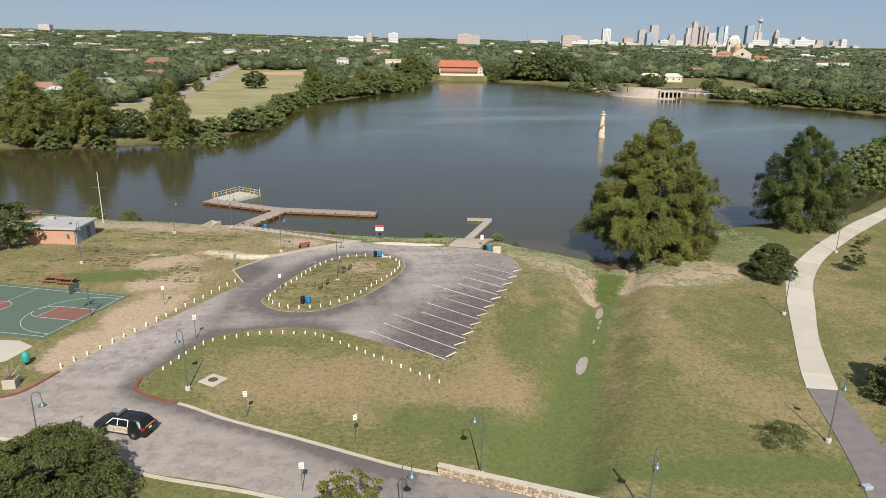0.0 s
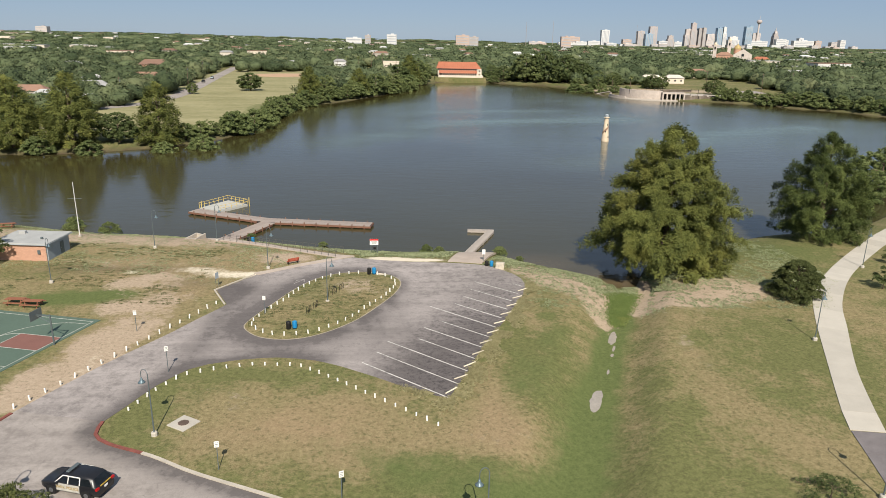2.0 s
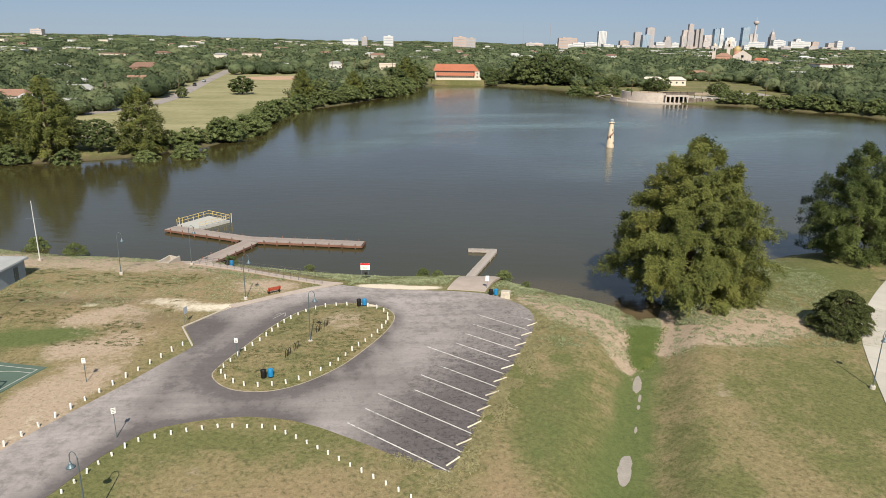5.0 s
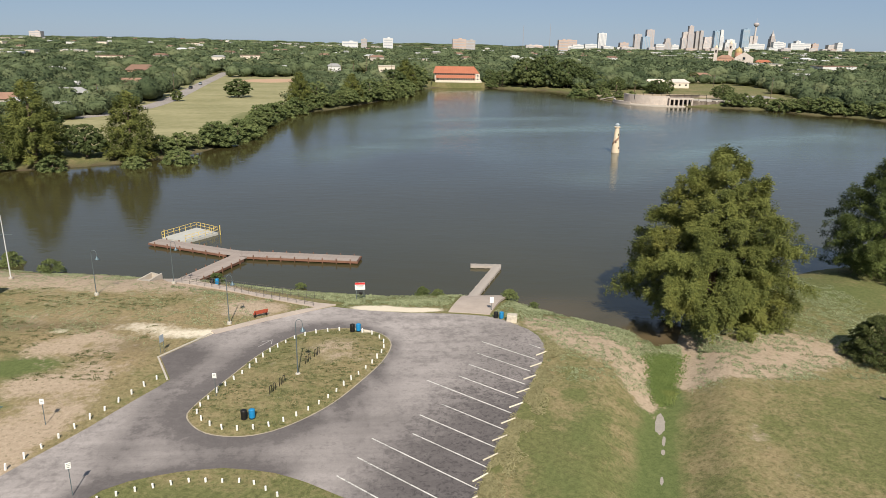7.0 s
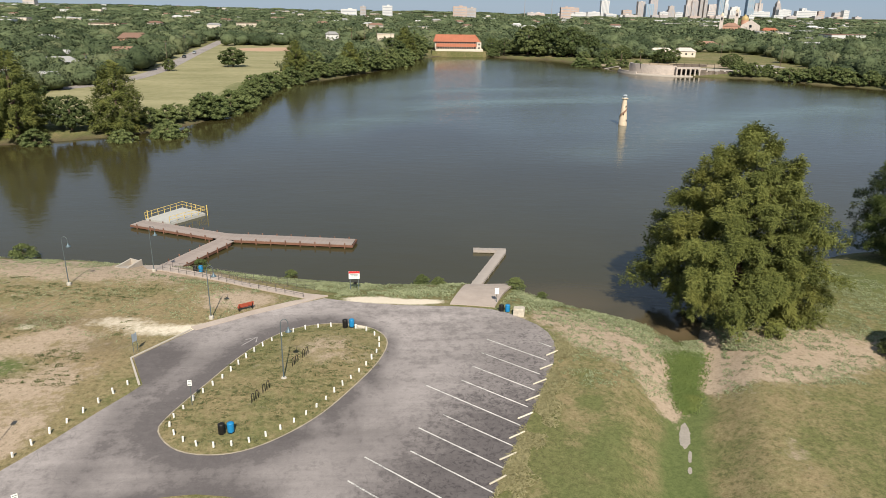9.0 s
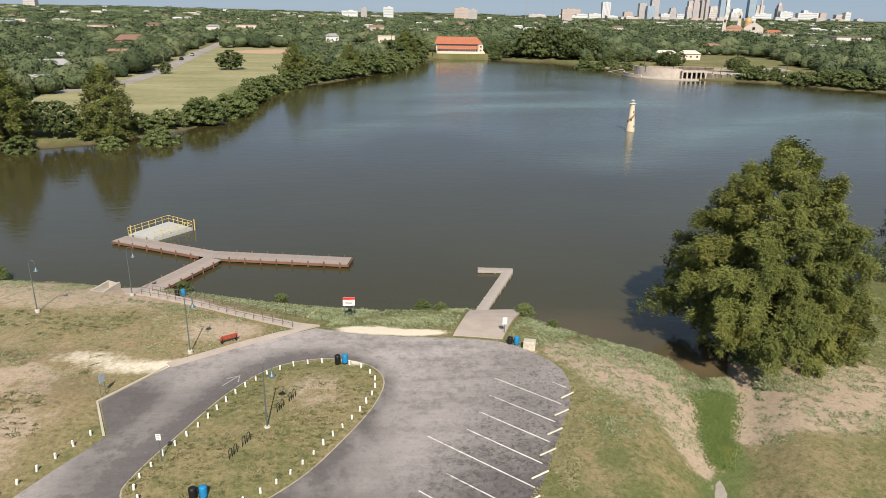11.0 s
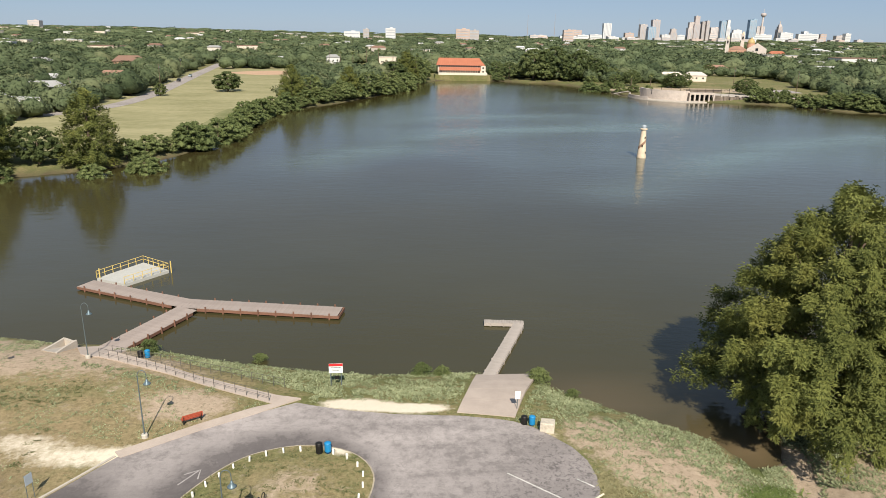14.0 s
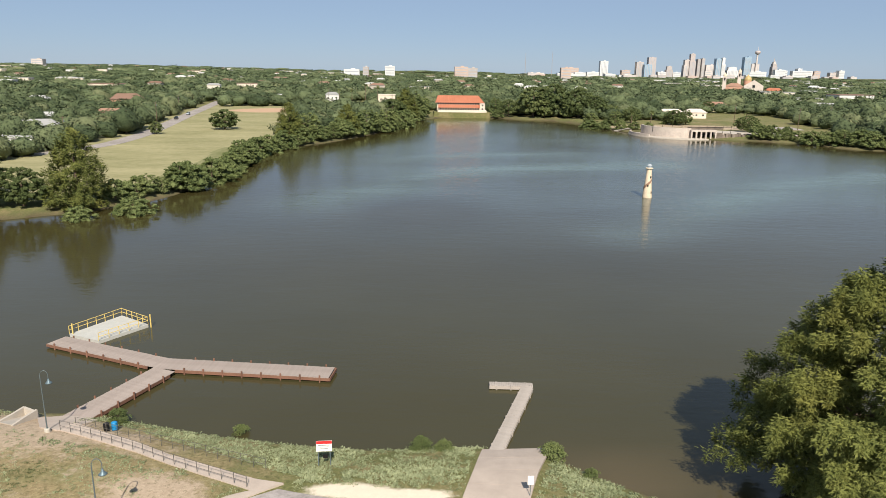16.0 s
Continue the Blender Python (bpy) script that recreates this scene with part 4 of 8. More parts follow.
def crown(rng, top, base, radius, profile, boughs, leaves, leaf, flat=0.6, droop=0.5, clump=1.0, groups=0, core=0.0):
    """Leaves in many boughs that follow profile(s), the crown's radius at the share s of its height."""
    s = rng.uniform(0, 1, boughs) ** 1.15
    ang = rng.uniform(0, 2 * np.pi, boughs)
    lobe = 1 + 0.12 * np.sin(3 * ang + 5 * s) + 0.1 * np.sin(7 * ang - 9 * s + 1) + 0.07 * np.sin(2 * np.pi * s * 5.5 + 2 * ang)
    r = radius * profile(s) * lobe * rng.uniform(0.35, 1.0, boughs) ** 0.45
    z = base + (top - base) * s
    cx, cy = r * np.cos(ang), r * np.sin(ang)
    if groups:
        # small clumps gathered into large drooping boughs
        g = np.arange(boughs) % groups
        gs, ga, gz = s[:groups], ang[:groups], z[:groups]
        gr = radius * profile(gs) * lobe[:groups] * rng.uniform(0.12, 1.0, groups) ** 0.5
        reach = (0.11 * radius + 0.75) * rng.uniform(0.75, 1.3, groups) * (0.5 + 0.5 * (1 - gs))
        o = rng.normal(0, 1, (boughs, 3))
        o /= np.linalg.norm(o, axis=1)[:, None]
        o[:, 2] = np.where(o[:, 2] < -0.25, -o[:, 2], o[:, 2])
        o *= (reach[g] * rng.uniform(0.75, 1.05, boughs))[:, None]
        fall = np.clip(o[:, 0] * np.cos(ga[g]) + o[:, 1] * np.sin(ga[g]), 0, None)
        cx, cy = gr[g] * np.cos(ga[g]) + o[:, 0], gr[g] * np.sin(ga[g]) + o[:, 1]
        z = gz[g] + o[:, 2] * 0.6 - 0.45 * fall ** 2 / reach[g]
        ang, s = np.arctan2(cy, cx), gs[g]
    size = (0.07 * radius + 0.42) * rng.uniform(0.7, 1.35, boughs) * (0.55 + 0.45 * (1 - s)) * clump
    n = boughs * leaves
    k = np.repeat(np.arange(boughs), leaves)
    d = rng.normal(0, 1, (n, 3))
    d /= np.linalg.norm(d, axis=1)[:, None]
    d[:, 2] = np.where(d[:, 2] < -0.15, -d[:, 2] * 0.6, d[:, 2])
    q = d * (size[k] * rng.uniform(0.5, 1.25 if core else 1.05, n) ** 0.5)[:, None]
    q[:, 2] *= flat
    out = np.stack((np.cos(ang[k]), np.sin(ang[k]), np.zeros(n)), 1)
    lay = (q * out).sum(1) / size[k]
    q[:, 2] -= droop * 0.5 * size[k] * np.clip(lay, 0, 1) ** 2
    c = np.stack((cx[k], cy[k], z[k]), 1) + q
    c[:, 2] = np.maximum(c[:, 2], base - 0.8)
    v, f = blades(c, d * 0.6 + out * 0.6, d, leaf, rng, droop)
    if core:
        # dense heart of every clump: an uneven small mass of leaves
        bm = bmesh.new()
        bmesh.ops.create_icosphere(bm, subdivisions=1, radius=1.0)
        hull = np.array([p.co[:] for p in bm.verts])
        tri = np.array([[p.index for p in q.verts] for q in bm.faces])
        bm.free()
        w = hull[None] * (size[:, None] * core * rng.uniform(0.75, 1.2, (boughs, len(hull))))[..., None]
        w[..., 2] *= flat + 0.1
        w = (w + np.stack((cx, cy, z), 1)[:, None]).reshape(-1, 3)
        f = np.concatenate((f, (tri[None] + (np.arange(boughs) * len(hull))[:, None, None]).reshape(-1, 3) + len(v)))
        v = np.concatenate((v, w))
    return (v, f), (cx, cy, z)


def trunk_line(top, r0):
    return [Vector((0.15 * math.sin(5 * t) * r0, 0.2 * r0 * math.cos(4 * t), top * t * 0.92 - (0.3 if t == 0 else 0))) for t in np.linspace(0, 1, 7)]


def limb(line, top, tip, r0):
    h = max(0.18 * top, tip[2] * 0.72)
    i = min(5, int(h / (top * 0.92) * 6))
    a, b = line[i].lerp(line[i + 1], 0.5), Vector(tip)
    return tube(bmesh.new(), [a, a.lerp(b, 0.55) + Vector((0, 0, -0.04 * top)), b], [r0 * 0.34, r0 * 0.2, r0 * 0.05], 6)


def tree(name, label, category, seed, top, base, radius, profile, boughs, leaves, leaf, mat, r0, m, group="", flat=0.6, droop=0.5, count=12, clump=1.0, groups=0, core=0.0):
    rng = np.random.default_rng(seed)
    (v, f), tips = crown(rng, top, base, radius, profile, boughs, leaves, leaf, flat, droop, clump, groups, core)
    root = thing(name, label, category, m, group)
    line = trunk_line(top, r0)
    part("trunk", tube(bmesh.new(), line, [r0 * k for k in (1.5, 1.1, 0.95, 0.75, 0.55, 0.35, 0.12)], 10), BARK, root, smooth=True)
    for j in rng.choice(len(tips[0]), min(count, len(tips[0])), replace=False):
        part("limb", limb(line, top, (tips[0][j], tips[1][j], tips[2][j]), r0), BARK, root, smooth=True)
    part("crown", np_mesh("crown", v, f, mat), mat, root)
    return root


def round_profile(s):
    return np.sqrt(np.clip(1 - (2 * s - 0.85) ** 2 / 1.33, 0.03, 1))


def mound_profile(s):
    return np.sqrt(np.clip(1 - s * s * 0.97, 0.03, 1))


def stand(x, y, turn=0.0, scale=1.0, sink=0.0):
    return pose(x, y, ground_at(x, y) - sink, 0, 0, turn) @ Matrix.Scale(scale, 4)


def cypress_profile(s):
    return np.interp(s, (0, 0.08, 0.2, 0.35, 0.48, 0.62, 0.77, 0.87, 0.95, 1), (0.74, 0.92, 1, 1, 0.95, 0.8, 0.6, 0.44, 0.29, 0.1))


def plumes(rng, top, base, radius, profile, boughs, tufts, leaves, leaf, spread_west=0.0, full=1.0):
    """Boughs that reach out from the trunk and hang at their tips, each clad in hanging sprays."""
    share = np.linspace(0, 1, 101)
    share = np.interp(np.linspace(0, 1, boughs), np.cumsum(profile(share) + 0.15) / np.sum(profile(share) + 0.15), share)
    s = np.clip(share + rng.normal(0, 0.03, boughs), 0, 1)
    ang = np.arange(boughs) * 2.39996 + rng.normal(0, 0.35, boughs)
    lobe = 1 + 0.09 * np.sin(3 * ang + 6 * s) + 0.07 * np.sin(5 * ang - 11 * s + 1)
    reach = radius * profile(s) * lobe * (0.84 + 0.2 * rng.uniform(0, 1, boughs)) * np.where(rng.uniform(0, 1, boughs) < 0.15, 0.8, 1)
    # the low boughs spread furthest over the open water
    reach *= 1 + spread_west * np.clip(-np.cos(ang - 0.3), 0, 1) * np.clip(1 - s / 0.5, 0, 1)
    tip_z = base + (top - base) * s + (8 * spread_west) * np.clip(-np.cos(ang - 0.3), 0, 1) * np.clip(1 - s / 0.4, 0, 1)
    rise = rng.uniform(0.0, 0.25, boughs) + 0.9 * s ** 2
    width = (0.085 * radius + 0.3) * rng.uniform(0.75, 1.25, boughs) * (1 - 0.45 * s) * full
    n = boughs * tufts
    k = np.repeat(np.arange(boughs), tufts)
    u = 0.3 + 0.72 * rng.uniform(0, 1, n) ** 0.6
    side = rng.uniform(-1, 1, n)
    w = width[k] * np.sin(np.pi * np.clip(u, 0, 1.02) ** 1.6 * 0.86 + 0.25) * side
    r = reach[k] * u
    sag = rise[k] * reach[k] * (u - 1) * 0.7 - 0.3 * np.clip(u - 0.75, 0, 1) * reach[k]
    cz = tip_z[k] + sag - 0.28 * np.abs(side) ** 2 * width[k] + rng.normal(0, 0.3, n)
    ca, sa = np.cos(ang[k]), np.sin(ang[k])
    cx, cy = r * ca - w * sa, r * sa + w * ca
    # hanging sprays
    m = n * leaves
    q = np.repeat(np.arange(n), leaves)
    hang = rng.uniform(0, 1, m)
    long = (0.75 + 0.5 * rng.uniform(0, 1, n))[q] * max(1.0, leaf / 0.2) ** 0.6
    off = rng.normal(0, 0.27 * max(1.0, leaf / 0.2) ** 0.7, (m, 2)) * (1.15 - 0.75 * hang)[:, None]
    c = np.stack((cx[q] + off[:, 0] + 0.12 * hang * ca[q], cy[q] + off[:, 1] + 0.12 * hang * sa[q], cz[q] + 0.3 - hang * long), 1)
    c[:, 2] = np.maximum(c[:, 2], 0.3 + 0.2 * hang)
    away = np.stack((off[:, 0] * 3 + 0.35 * ca[q], off[:, 1] * 3 + 0.35 * sa[q], 0.35 - 0.9 * hang), 1)
    wide = np.stack((ca[q], sa[q], np.full(m, 0.7)), 1)
    tint = 0.3 + 0.3 * (rng.uniform(-1, 1, boughs)[k[q]] + 0.9 * rng.uniform(-1, 1, n)[q])
    v, f = blades(c, away, wide, leaf, rng, 0.35, 0.35, 0.34)
    return (v, f, np.repeat(tint, 3)), (cx[::tufts], cy[::tufts], cz[::tufts])


def cypress(name, label, seed, top, base, radius, boughs, tufts, leaves, leaf, mat, r0, m, group="", count=20, profile=cypress_profile):
    rng = np.random.default_rng(seed)
    (v, f, tint), tips = plumes(rng, top, base, radius, profile, boughs, tufts, leaves, leaf, 0.27 if radius > 10 else 0.0, 1.45 if radius > 8 else 1.0)
    root = thing(name, label, "tree", m, group)
    line = trunk_line(top, r0)
    part("trunk", tube(bmesh.new(), line, [r0 * k for k in (1.5, 1.1, 0.95, 0.75, 0.55, 0.35, 0.12)], 10), BARK, root, smooth=True)
    for j in rng.choice(len(tips[0]), min(count, len(tips[0])), replace=False):
        part("limb", limb(line, top, (tips[0][j] * 0.8, tips[1][j] * 0.8, tips[2][j] - 0.3), r0), BARK, root, smooth=True)
    part("crown", np_mesh("crown", v, f, mat, tint=tint), mat, root)
    return root


cypress("cypress", "large broad bald cypress with drooping olive-green boughs at the inlet", 3, 22.4, 1.6, 10.9, 250, 40, 27, 0.18, CYPRESS, 0.55, stand(39.3, 111.5), count=30)
cypress("cypress", "tall bald cypress with dense dark green crown by the shore path", 8, 18.4, 1.0, 8.8, 170, 31, 22, 0.18, GREENCYPRESS, 0.45, stand(73.2, 127.5), count=18)


def bank_kinds():
    """One of each kind of tree that grows along the far banks."""
    kinds = {}
    low = pose(0, 0, -60)
    kinds["cypress"] = cypress("cypress", "tall feathery bald cypress on the far bank", 21, 20, 1.0, 7.8, 170, 11, 12, 0.36, CYPRESS, 0.45, low, "trees on the far bank", 4)
    kinds["oak"] = tree("oak", "round dark green oak on the far bank", "tree", 22, 11, 2.0, 6.8, round_profile, 150, 32, 0.34, OAK, 0.4, low, "trees on the far bank", flat=0.75, count=4, clump=1.6, core=0.7)
    kinds["shrub"] = tree("shrub", "bushy bright green shrub at the water's edge", "shrub", 23, 5.5, 0.3, 3.8, mound_profile, 95, 30, 0.25, SHRUB, 0.16, low, "shrubs on the far bank", flat=0.75, count=4, clump=1.35, core=0.7)
    kinds["elm"] = tree("elm", "spreading leafy elm on the far bank", "tree", 24, 13, 1.5, 6.0, round_profile, 150, 32, 0.33, SHRUB, 0.35, low, "trees on the far bank", flat=0.75, count=4, clump=1.6, core=0.7)
    return kinds


KIND_TOP = {"cypress": 20.0, "oak": 11.0, "shrub": 5.5, "elm": 13.0}
kinds = bank_kinds()
used = set()


def plant(kind, x, y, tall, wide=1.0):
    s = tall / KIND_TOP[kind]
    rng = random.Random(int(x * 13 + y * 7))
    ob = kinds[kind]
    m = pose(x, y, ground_at(x, y) - 0.1, 0, 0, rng.uniform(0, 360))
    if kind in used:
        ob = copy_thing(ob, m)
    else:
        ob.matrix_basis = m
        used.add(kind)
    ob.scale = (s * wide, s * wide, s)
    return ob


for row in (("cypress", -136, 226, 20, 1.0), ("cypress", -119, 223, 21, 1.05), ("cypress", -103, 226, 22, 1.0), ("cypress", -80.5, 236, 19.5, 1.0),
            ("oak", -92, 233, 9, 1.0), ("oak", -110, 240, 13, 1.1), ("elm", -128, 245, 12, 1.0), ("oak", -150, 232, 13, 1.2),
            ("cypress", -54, 388, 17, 1.0), ("elm", -47, 398, 12, 1.1), ("cypress", -31, 427, 15, 1.1), ("elm", -22, 441, 12, 1.2), ("elm", -12, 460, 12, 1.2),
            ("cypress", -2, 527, 20, 1.15), ("elm", 4, 545, 16, 1.1), ("oak", -10, 508, 13, 1.1), ("elm", 9, 560, 14, 1.0),
            ("oak", 72, 574, 11, 1.0), ("oak", 89, 568, 20, 0.95), ("oak", 103, 564, 22, 0.9), ("oak", 118, 552, 20, 0.9), ("elm", 63, 577, 12, 0.9), ("oak", 128, 545, 15, 1.0), ("elm", 96, 561, 14, 0.9), ("elm", 111, 553, 13, 0.9),
            ("elm", 128, 496, 9, 1.0), ("oak", -95.6, 437, 10, 1.1), ("oak", -121, 408, 6, 0.8), ("elm", 117, 176, 13, 1.0), ("elm", 128, 184, 14, 1.0), ("oak", 141, 196, 13, 1.0),
            ("elm", 106, 165, 10, 1.0), ("elm", 176, 505, 9, 1.0), ("oak", 143, 512, 10, 1.0), ("oak", 191, 452, 9, 1.2),
            ("oak", 167, 500, 9, 1.2), ("shrub", 166, 503, 8, 1.0), ("shrub", 112, 492, 7, 1.3), ("shrub", 206, 437, 4.5, 1.1), ("oak", 246, 640, 9, 1.0), ("elm", 140, 545, 10, 1.0)):
    plant(*row)
rng = random.Random(9)
for i, (x, y) in enumerate(even(smooth_line(plan([(-60, 200), (-53, 214), (-47.5, 241), (-47.5, 262), (-49, 287), (-43, 306), (-31, 331), (-14, 366), (-2, 392), (0, 428), (6, 446)]), 3), 66)):
    plant(rng.choice(("shrub", "shrub", "elm")), x - rng.uniform(-0.5, 3), y + rng.uniform(-1, 3), rng.uniform(4.5, 8.5), rng.uniform(0.9, 1.3))
for i, (x, y) in enumerate(even(plan([(150, 349), (164.5, 339), (174, 321), (189, 310.5), (198, 291), (252, 287)]), 40)):
    plant(rng.choice(("elm", "shrub", "shrub")), x + rng.uniform(-1, 4), y + rng.uniform(0, 5), rng.uniform(3.8, 7.5), rng.uniform(0.95, 1.25))
for x, y, h in ((118, 486, 6), (127, 481, 5), (134, 476, 4), (140, 470, 4), (112, 494, 7), (-76, 226, 5), (-66, 233, 6), (-96, 220.5, 4.5), (-110, 219, 5), (124, 500, 4), (119, 520, 6), (64, 570, 5)):
    plant("shrub", x, y, h, 1.2)

# trees and bushes in the park
tree("bush", "dense round dark green bush on the lawn", "bush", 31, 5.6, 0.3, 3.7, mound_profile, 280, 110, 0.14, BUSH, 0.16, stand(52.4, 96.4, 0, 0.9))
tree("bush", "dark green bush beside the concrete path", "bush", 32, 5.5, 0.3, 3.4, mound_profile, 240, 100, 0.14, BUSH, 0.14, stand(49.0, 59.2, 0, 1.25))
tree("small_tree", "leafy dark green tree by the brick hut", "tree", 33, 7.2, 1.6, 4.2, round_profile, 150, 60, 0.22, OAK, 0.22, stand(-64.5, 109.5))
tree("live_oak", "dense dark green live oak beside the road", "tree", 34, 5.2, 0.3, 5.6, round_profile, 620, 110, 0.12, BUSH, 0.28, stand(-27.5, 45.0))
tree("thin_tree", "thin yellow-green tree with bare twigs beside the road", "tree", 35, 4.5, 1.0, 3.0, round_profile, 70, 60, 0.13, YELLOWLEAF, 0.12, stand(-4.8, 41.4), count=26)
for x, y, h in ((66.9, 99.5, 3.6), (75.4, 111.3, 2.2), (78.6, 114.2, 1.6)):
    t = tree("sapling", "young oak sapling on the lawn", "tree", 36, 3.4, 0.8, 1.3, round_profile, 26, 50, 0.16, OAK, 0.06, stand(x, y, 40 * h, h / 3.4), "saplings")
tree("low_shrub", "sparse low shrub with small dull leaves on the lawn", "shrub", 37, 1.5, 0.15, 2.3, mound_profile, 44, 44, 0.1, OAK, 0.05, stand(32.0, 53.2), flat=0.5)
for x, y, s in ((2.3, 122.6, 1.0), (-15.6, 126.6, 0.9), (14.6, 120.6, 1.2), (4.5, 122.4, 0.8), (-28.3, 128.2, 1.1), (17.5, 117.2, 0.7), (-55, 133.4, 1.7), (-63.5, 138.4, 2.0)):
    tree("waterside_bush", "small bright green bush at the water's edge", "bush", int(140 + x), 1.3, 0.1, 0.9, mound_profile, 44, 60, 0.09, SHRUB, 0.04, stand(x, y, 10 * x, s, 0.05), "waterside bushes")


def weeds():
    """Tufts of weeds on the bank and over the bare soil, too many to count."""
    rng = np.random.default_rng(4)
    n = 210000
    x, y = rng.uniform(-80, 62, n), rng.uniform(84, 136, n)
    sd = shore_distance(x, y)
    edge = np.maximum(np.exp(-((sd - 2.8) / 3.0) ** 2), (1 - ease(7.5, 11, sd)) * (x > -33) * (x < 12))
    keep = (sd > 0.2) & (sd < 26) & (rng.uniform(0, 1, n) < edge * 0.9 + np.where(x > 8, 0.72, 0.42))
    patch = np.array([0.6 * noise.noise((a * 0.9, b * 0.9, 3)) + 0.6 * noise.noise((a * 0.22, b * 0.22, 3)) for a, b in zip(x, y)])
    edge = edge * np.where(x < -36, 0.25, 1.0)
    keep &= patch > -0.02 - 0.2 * edge - 0.04 * (x > 14)
    inside = lambda a, b, o: sum(((p[1] > b) != (q[1] > b)) and (a < (q[0] - p[0]) * (b - p[1]) / (q[1] - p[1]) + p[0]) for p, q in zip(o, o[1:] + o[:1])) % 2
    pads = [lot_outline, plan([(4.2, 91), (9.2, 90.8), (12.4, 100), (6.3, 100.5)]), plan([(-29, 101.5), (-7.3, 92.4), (-6.6, 94.6), (-24.4, 105)]), plan([(-6.3, 94), (4.6, 92.4), (4.6, 90), (-6.3, 90)]),
            plan([(-33, 102.5), (-26.5, 101.5), (-26, 107), (-33, 107)]), plan([(-30, 86.5), (-29, 89.8), (-20, 88), (-15.5, 87), (-17, 84.6), (-22, 84.4)]), plan([(-15.5, 90.3), (-12.2, 92.3), (-13.5, 94.5), (-18, 94.2)])]
    keep &= ~((x > 8) & (x < 14) & (y < 99)) & ~((x >= 14) & (y < 92))
    for (ax, ay), (bx, by) in (((29.0, 92.7), (31.3, 97.2)), ((31.3, 97.2), (33.6, 102.4)), ((33.6, 102.4), (35.0, 107.0))):
        t = np.clip(((x - ax) * (bx - ax) + (y - ay) * (by - ay)) / ((bx - ax) ** 2 + (by - ay) ** 2), 0, 1)
        keep &= np.hypot(x - ax - t * (bx - ax), y - ay - t * (by - ay)) > 0.9
    keep &= (np.abs(x - 26.9 - 0.36 * (y - 92)) > 1.3) | (y > 101)
    idx = [i for i in np.nonzero(keep)[0] if not any(inside(x[i], y[i], o) for o in pads)]
    x, y, sd = x[idx], y[idx], sd[idx]
    z = height(x, y, sd)
    k = 4
    c = np.repeat(np.stack((x, y, z), 1), k, 0)
    c[:, :2] += rng.normal(0, 0.1, (len(c), 2))
    s = np.repeat(rng.uniform(0.05, 0.11, len(x)) * np.where((x > 12) & (sd > 4), 1.45, np.where(y < 117, 1.25, 1.0)) * (0.7 + 0.5 * edge[idx]), k)
    up = np.stack((rng.normal(0, 0.8, len(c)), rng.normal(0.3, 0.8, len(c)), rng.uniform(0.3, 1.0, len(c))), 1)
    side = rng.normal(0, 1, (len(c), 3))
    side[:, 2] = 0
    side /= np.linalg.norm(side, axis=1)[:, None]
    a, b = up * (s * 1.3)[:, None], side * (s * 0.6)[:, None]
    v = np.stack((c - b * 0.3, c + b * 0.3, c + a + b, c + a * 0.8 - b), 1).reshape(-1, 3)
    tint = np.repeat(0.3 + 0.9 * patch[idx] + rng.uniform(-0.4, 0.4, len(x)), 4 * k)
    me = np_mesh("weeds", v, np.arange(len(v)).reshape(-1, 4), WEED, tint=tint)
    single("weeds", me, WEED, "grey-green weeds growing on the lake bank", "weeds", kind="stuff")


weeds()


def grass_tufts(label, centres, seed):
    """Small uneven tufts that stand out of the mown grass, too many to count."""
    rng = np.random.default_rng(seed)
    k = 26
    wide = np.repeat(rng.uniform(0.06, 0.26, len(centres)), k)
    c = np.repeat(np.array(centres), k, 0)
    c[:, 0] += rng.normal(0, 1, len(c)) * wide * 1.4
    c[:, 1] += rng.normal(0, 1, len(c)) * wide * 0.8
    s = rng.uniform(0.05, 0.1, len(c))
    up = np.stack((rng.normal(0, 0.7, len(c)), rng.normal(0, 0.7, len(c)), rng.uniform(0.3, 1.0, len(c))), 1)
    turn = rng.uniform(0, math.tau, len(c))
    side = np.stack((np.cos(turn), np.sin(turn), 0 * turn), 1)
    a, b = up * (s * 1.3)[:, None], side * (s * 0.6)[:, None]
    v = np.stack((c - b * 0.3, c + b * 0.3, c + a + b, c + a * 0.8 - b), 1).reshape(-1, 3)
    tint = np.repeat(np.repeat(rng.uniform(-0.3, 0.6, len(centres)), k), 4)
    me = np_mesh("grass_tufts", v, np.arange(len(v)).reshape(-1, 4), TUFT, tint=tint)
    single("grass_tufts", me, TUFT, label, "grass", kind="stuff")


def tuft_places():
    rng = random.Random(12)
    ring = smooth_line(ISLAND, 0.8, True)
    mid = np.mean(ring, axis=0)
    island = []
    for _ in range(620):
        p, f = rng.choice(ring), 0.97 * math.sqrt(rng.random())
        x, y = mid[0] + (p[0] - mid[0]) * f, mid[1] + (p[1] - mid[1]) * f
        if noise.noise((x * 0.25, y * 0.25, 8)) > -0.25:
            island.append((x, y, PAVE + 0.02 + 0.22 * (1 - f * f)))
    field = []
    for _ in range(1500):
        x, y = rng.uniform(-62, -29.5), rng.uniform(93.5, 121)
        if noise.noise((x * 0.13, y * 0.22, 4)) > 0.02 and not (x < -55 and y > 98):
            field.append((x, y, ground_at(x, y)))
    return island, field


island_tufts, field_tufts = tuft_places()
grass_tufts("uneven dull green tufts on the grass island", island_tufts, 5)
grass_tufts("scattered dull green tufts on the bare field", field_tufts, 6)


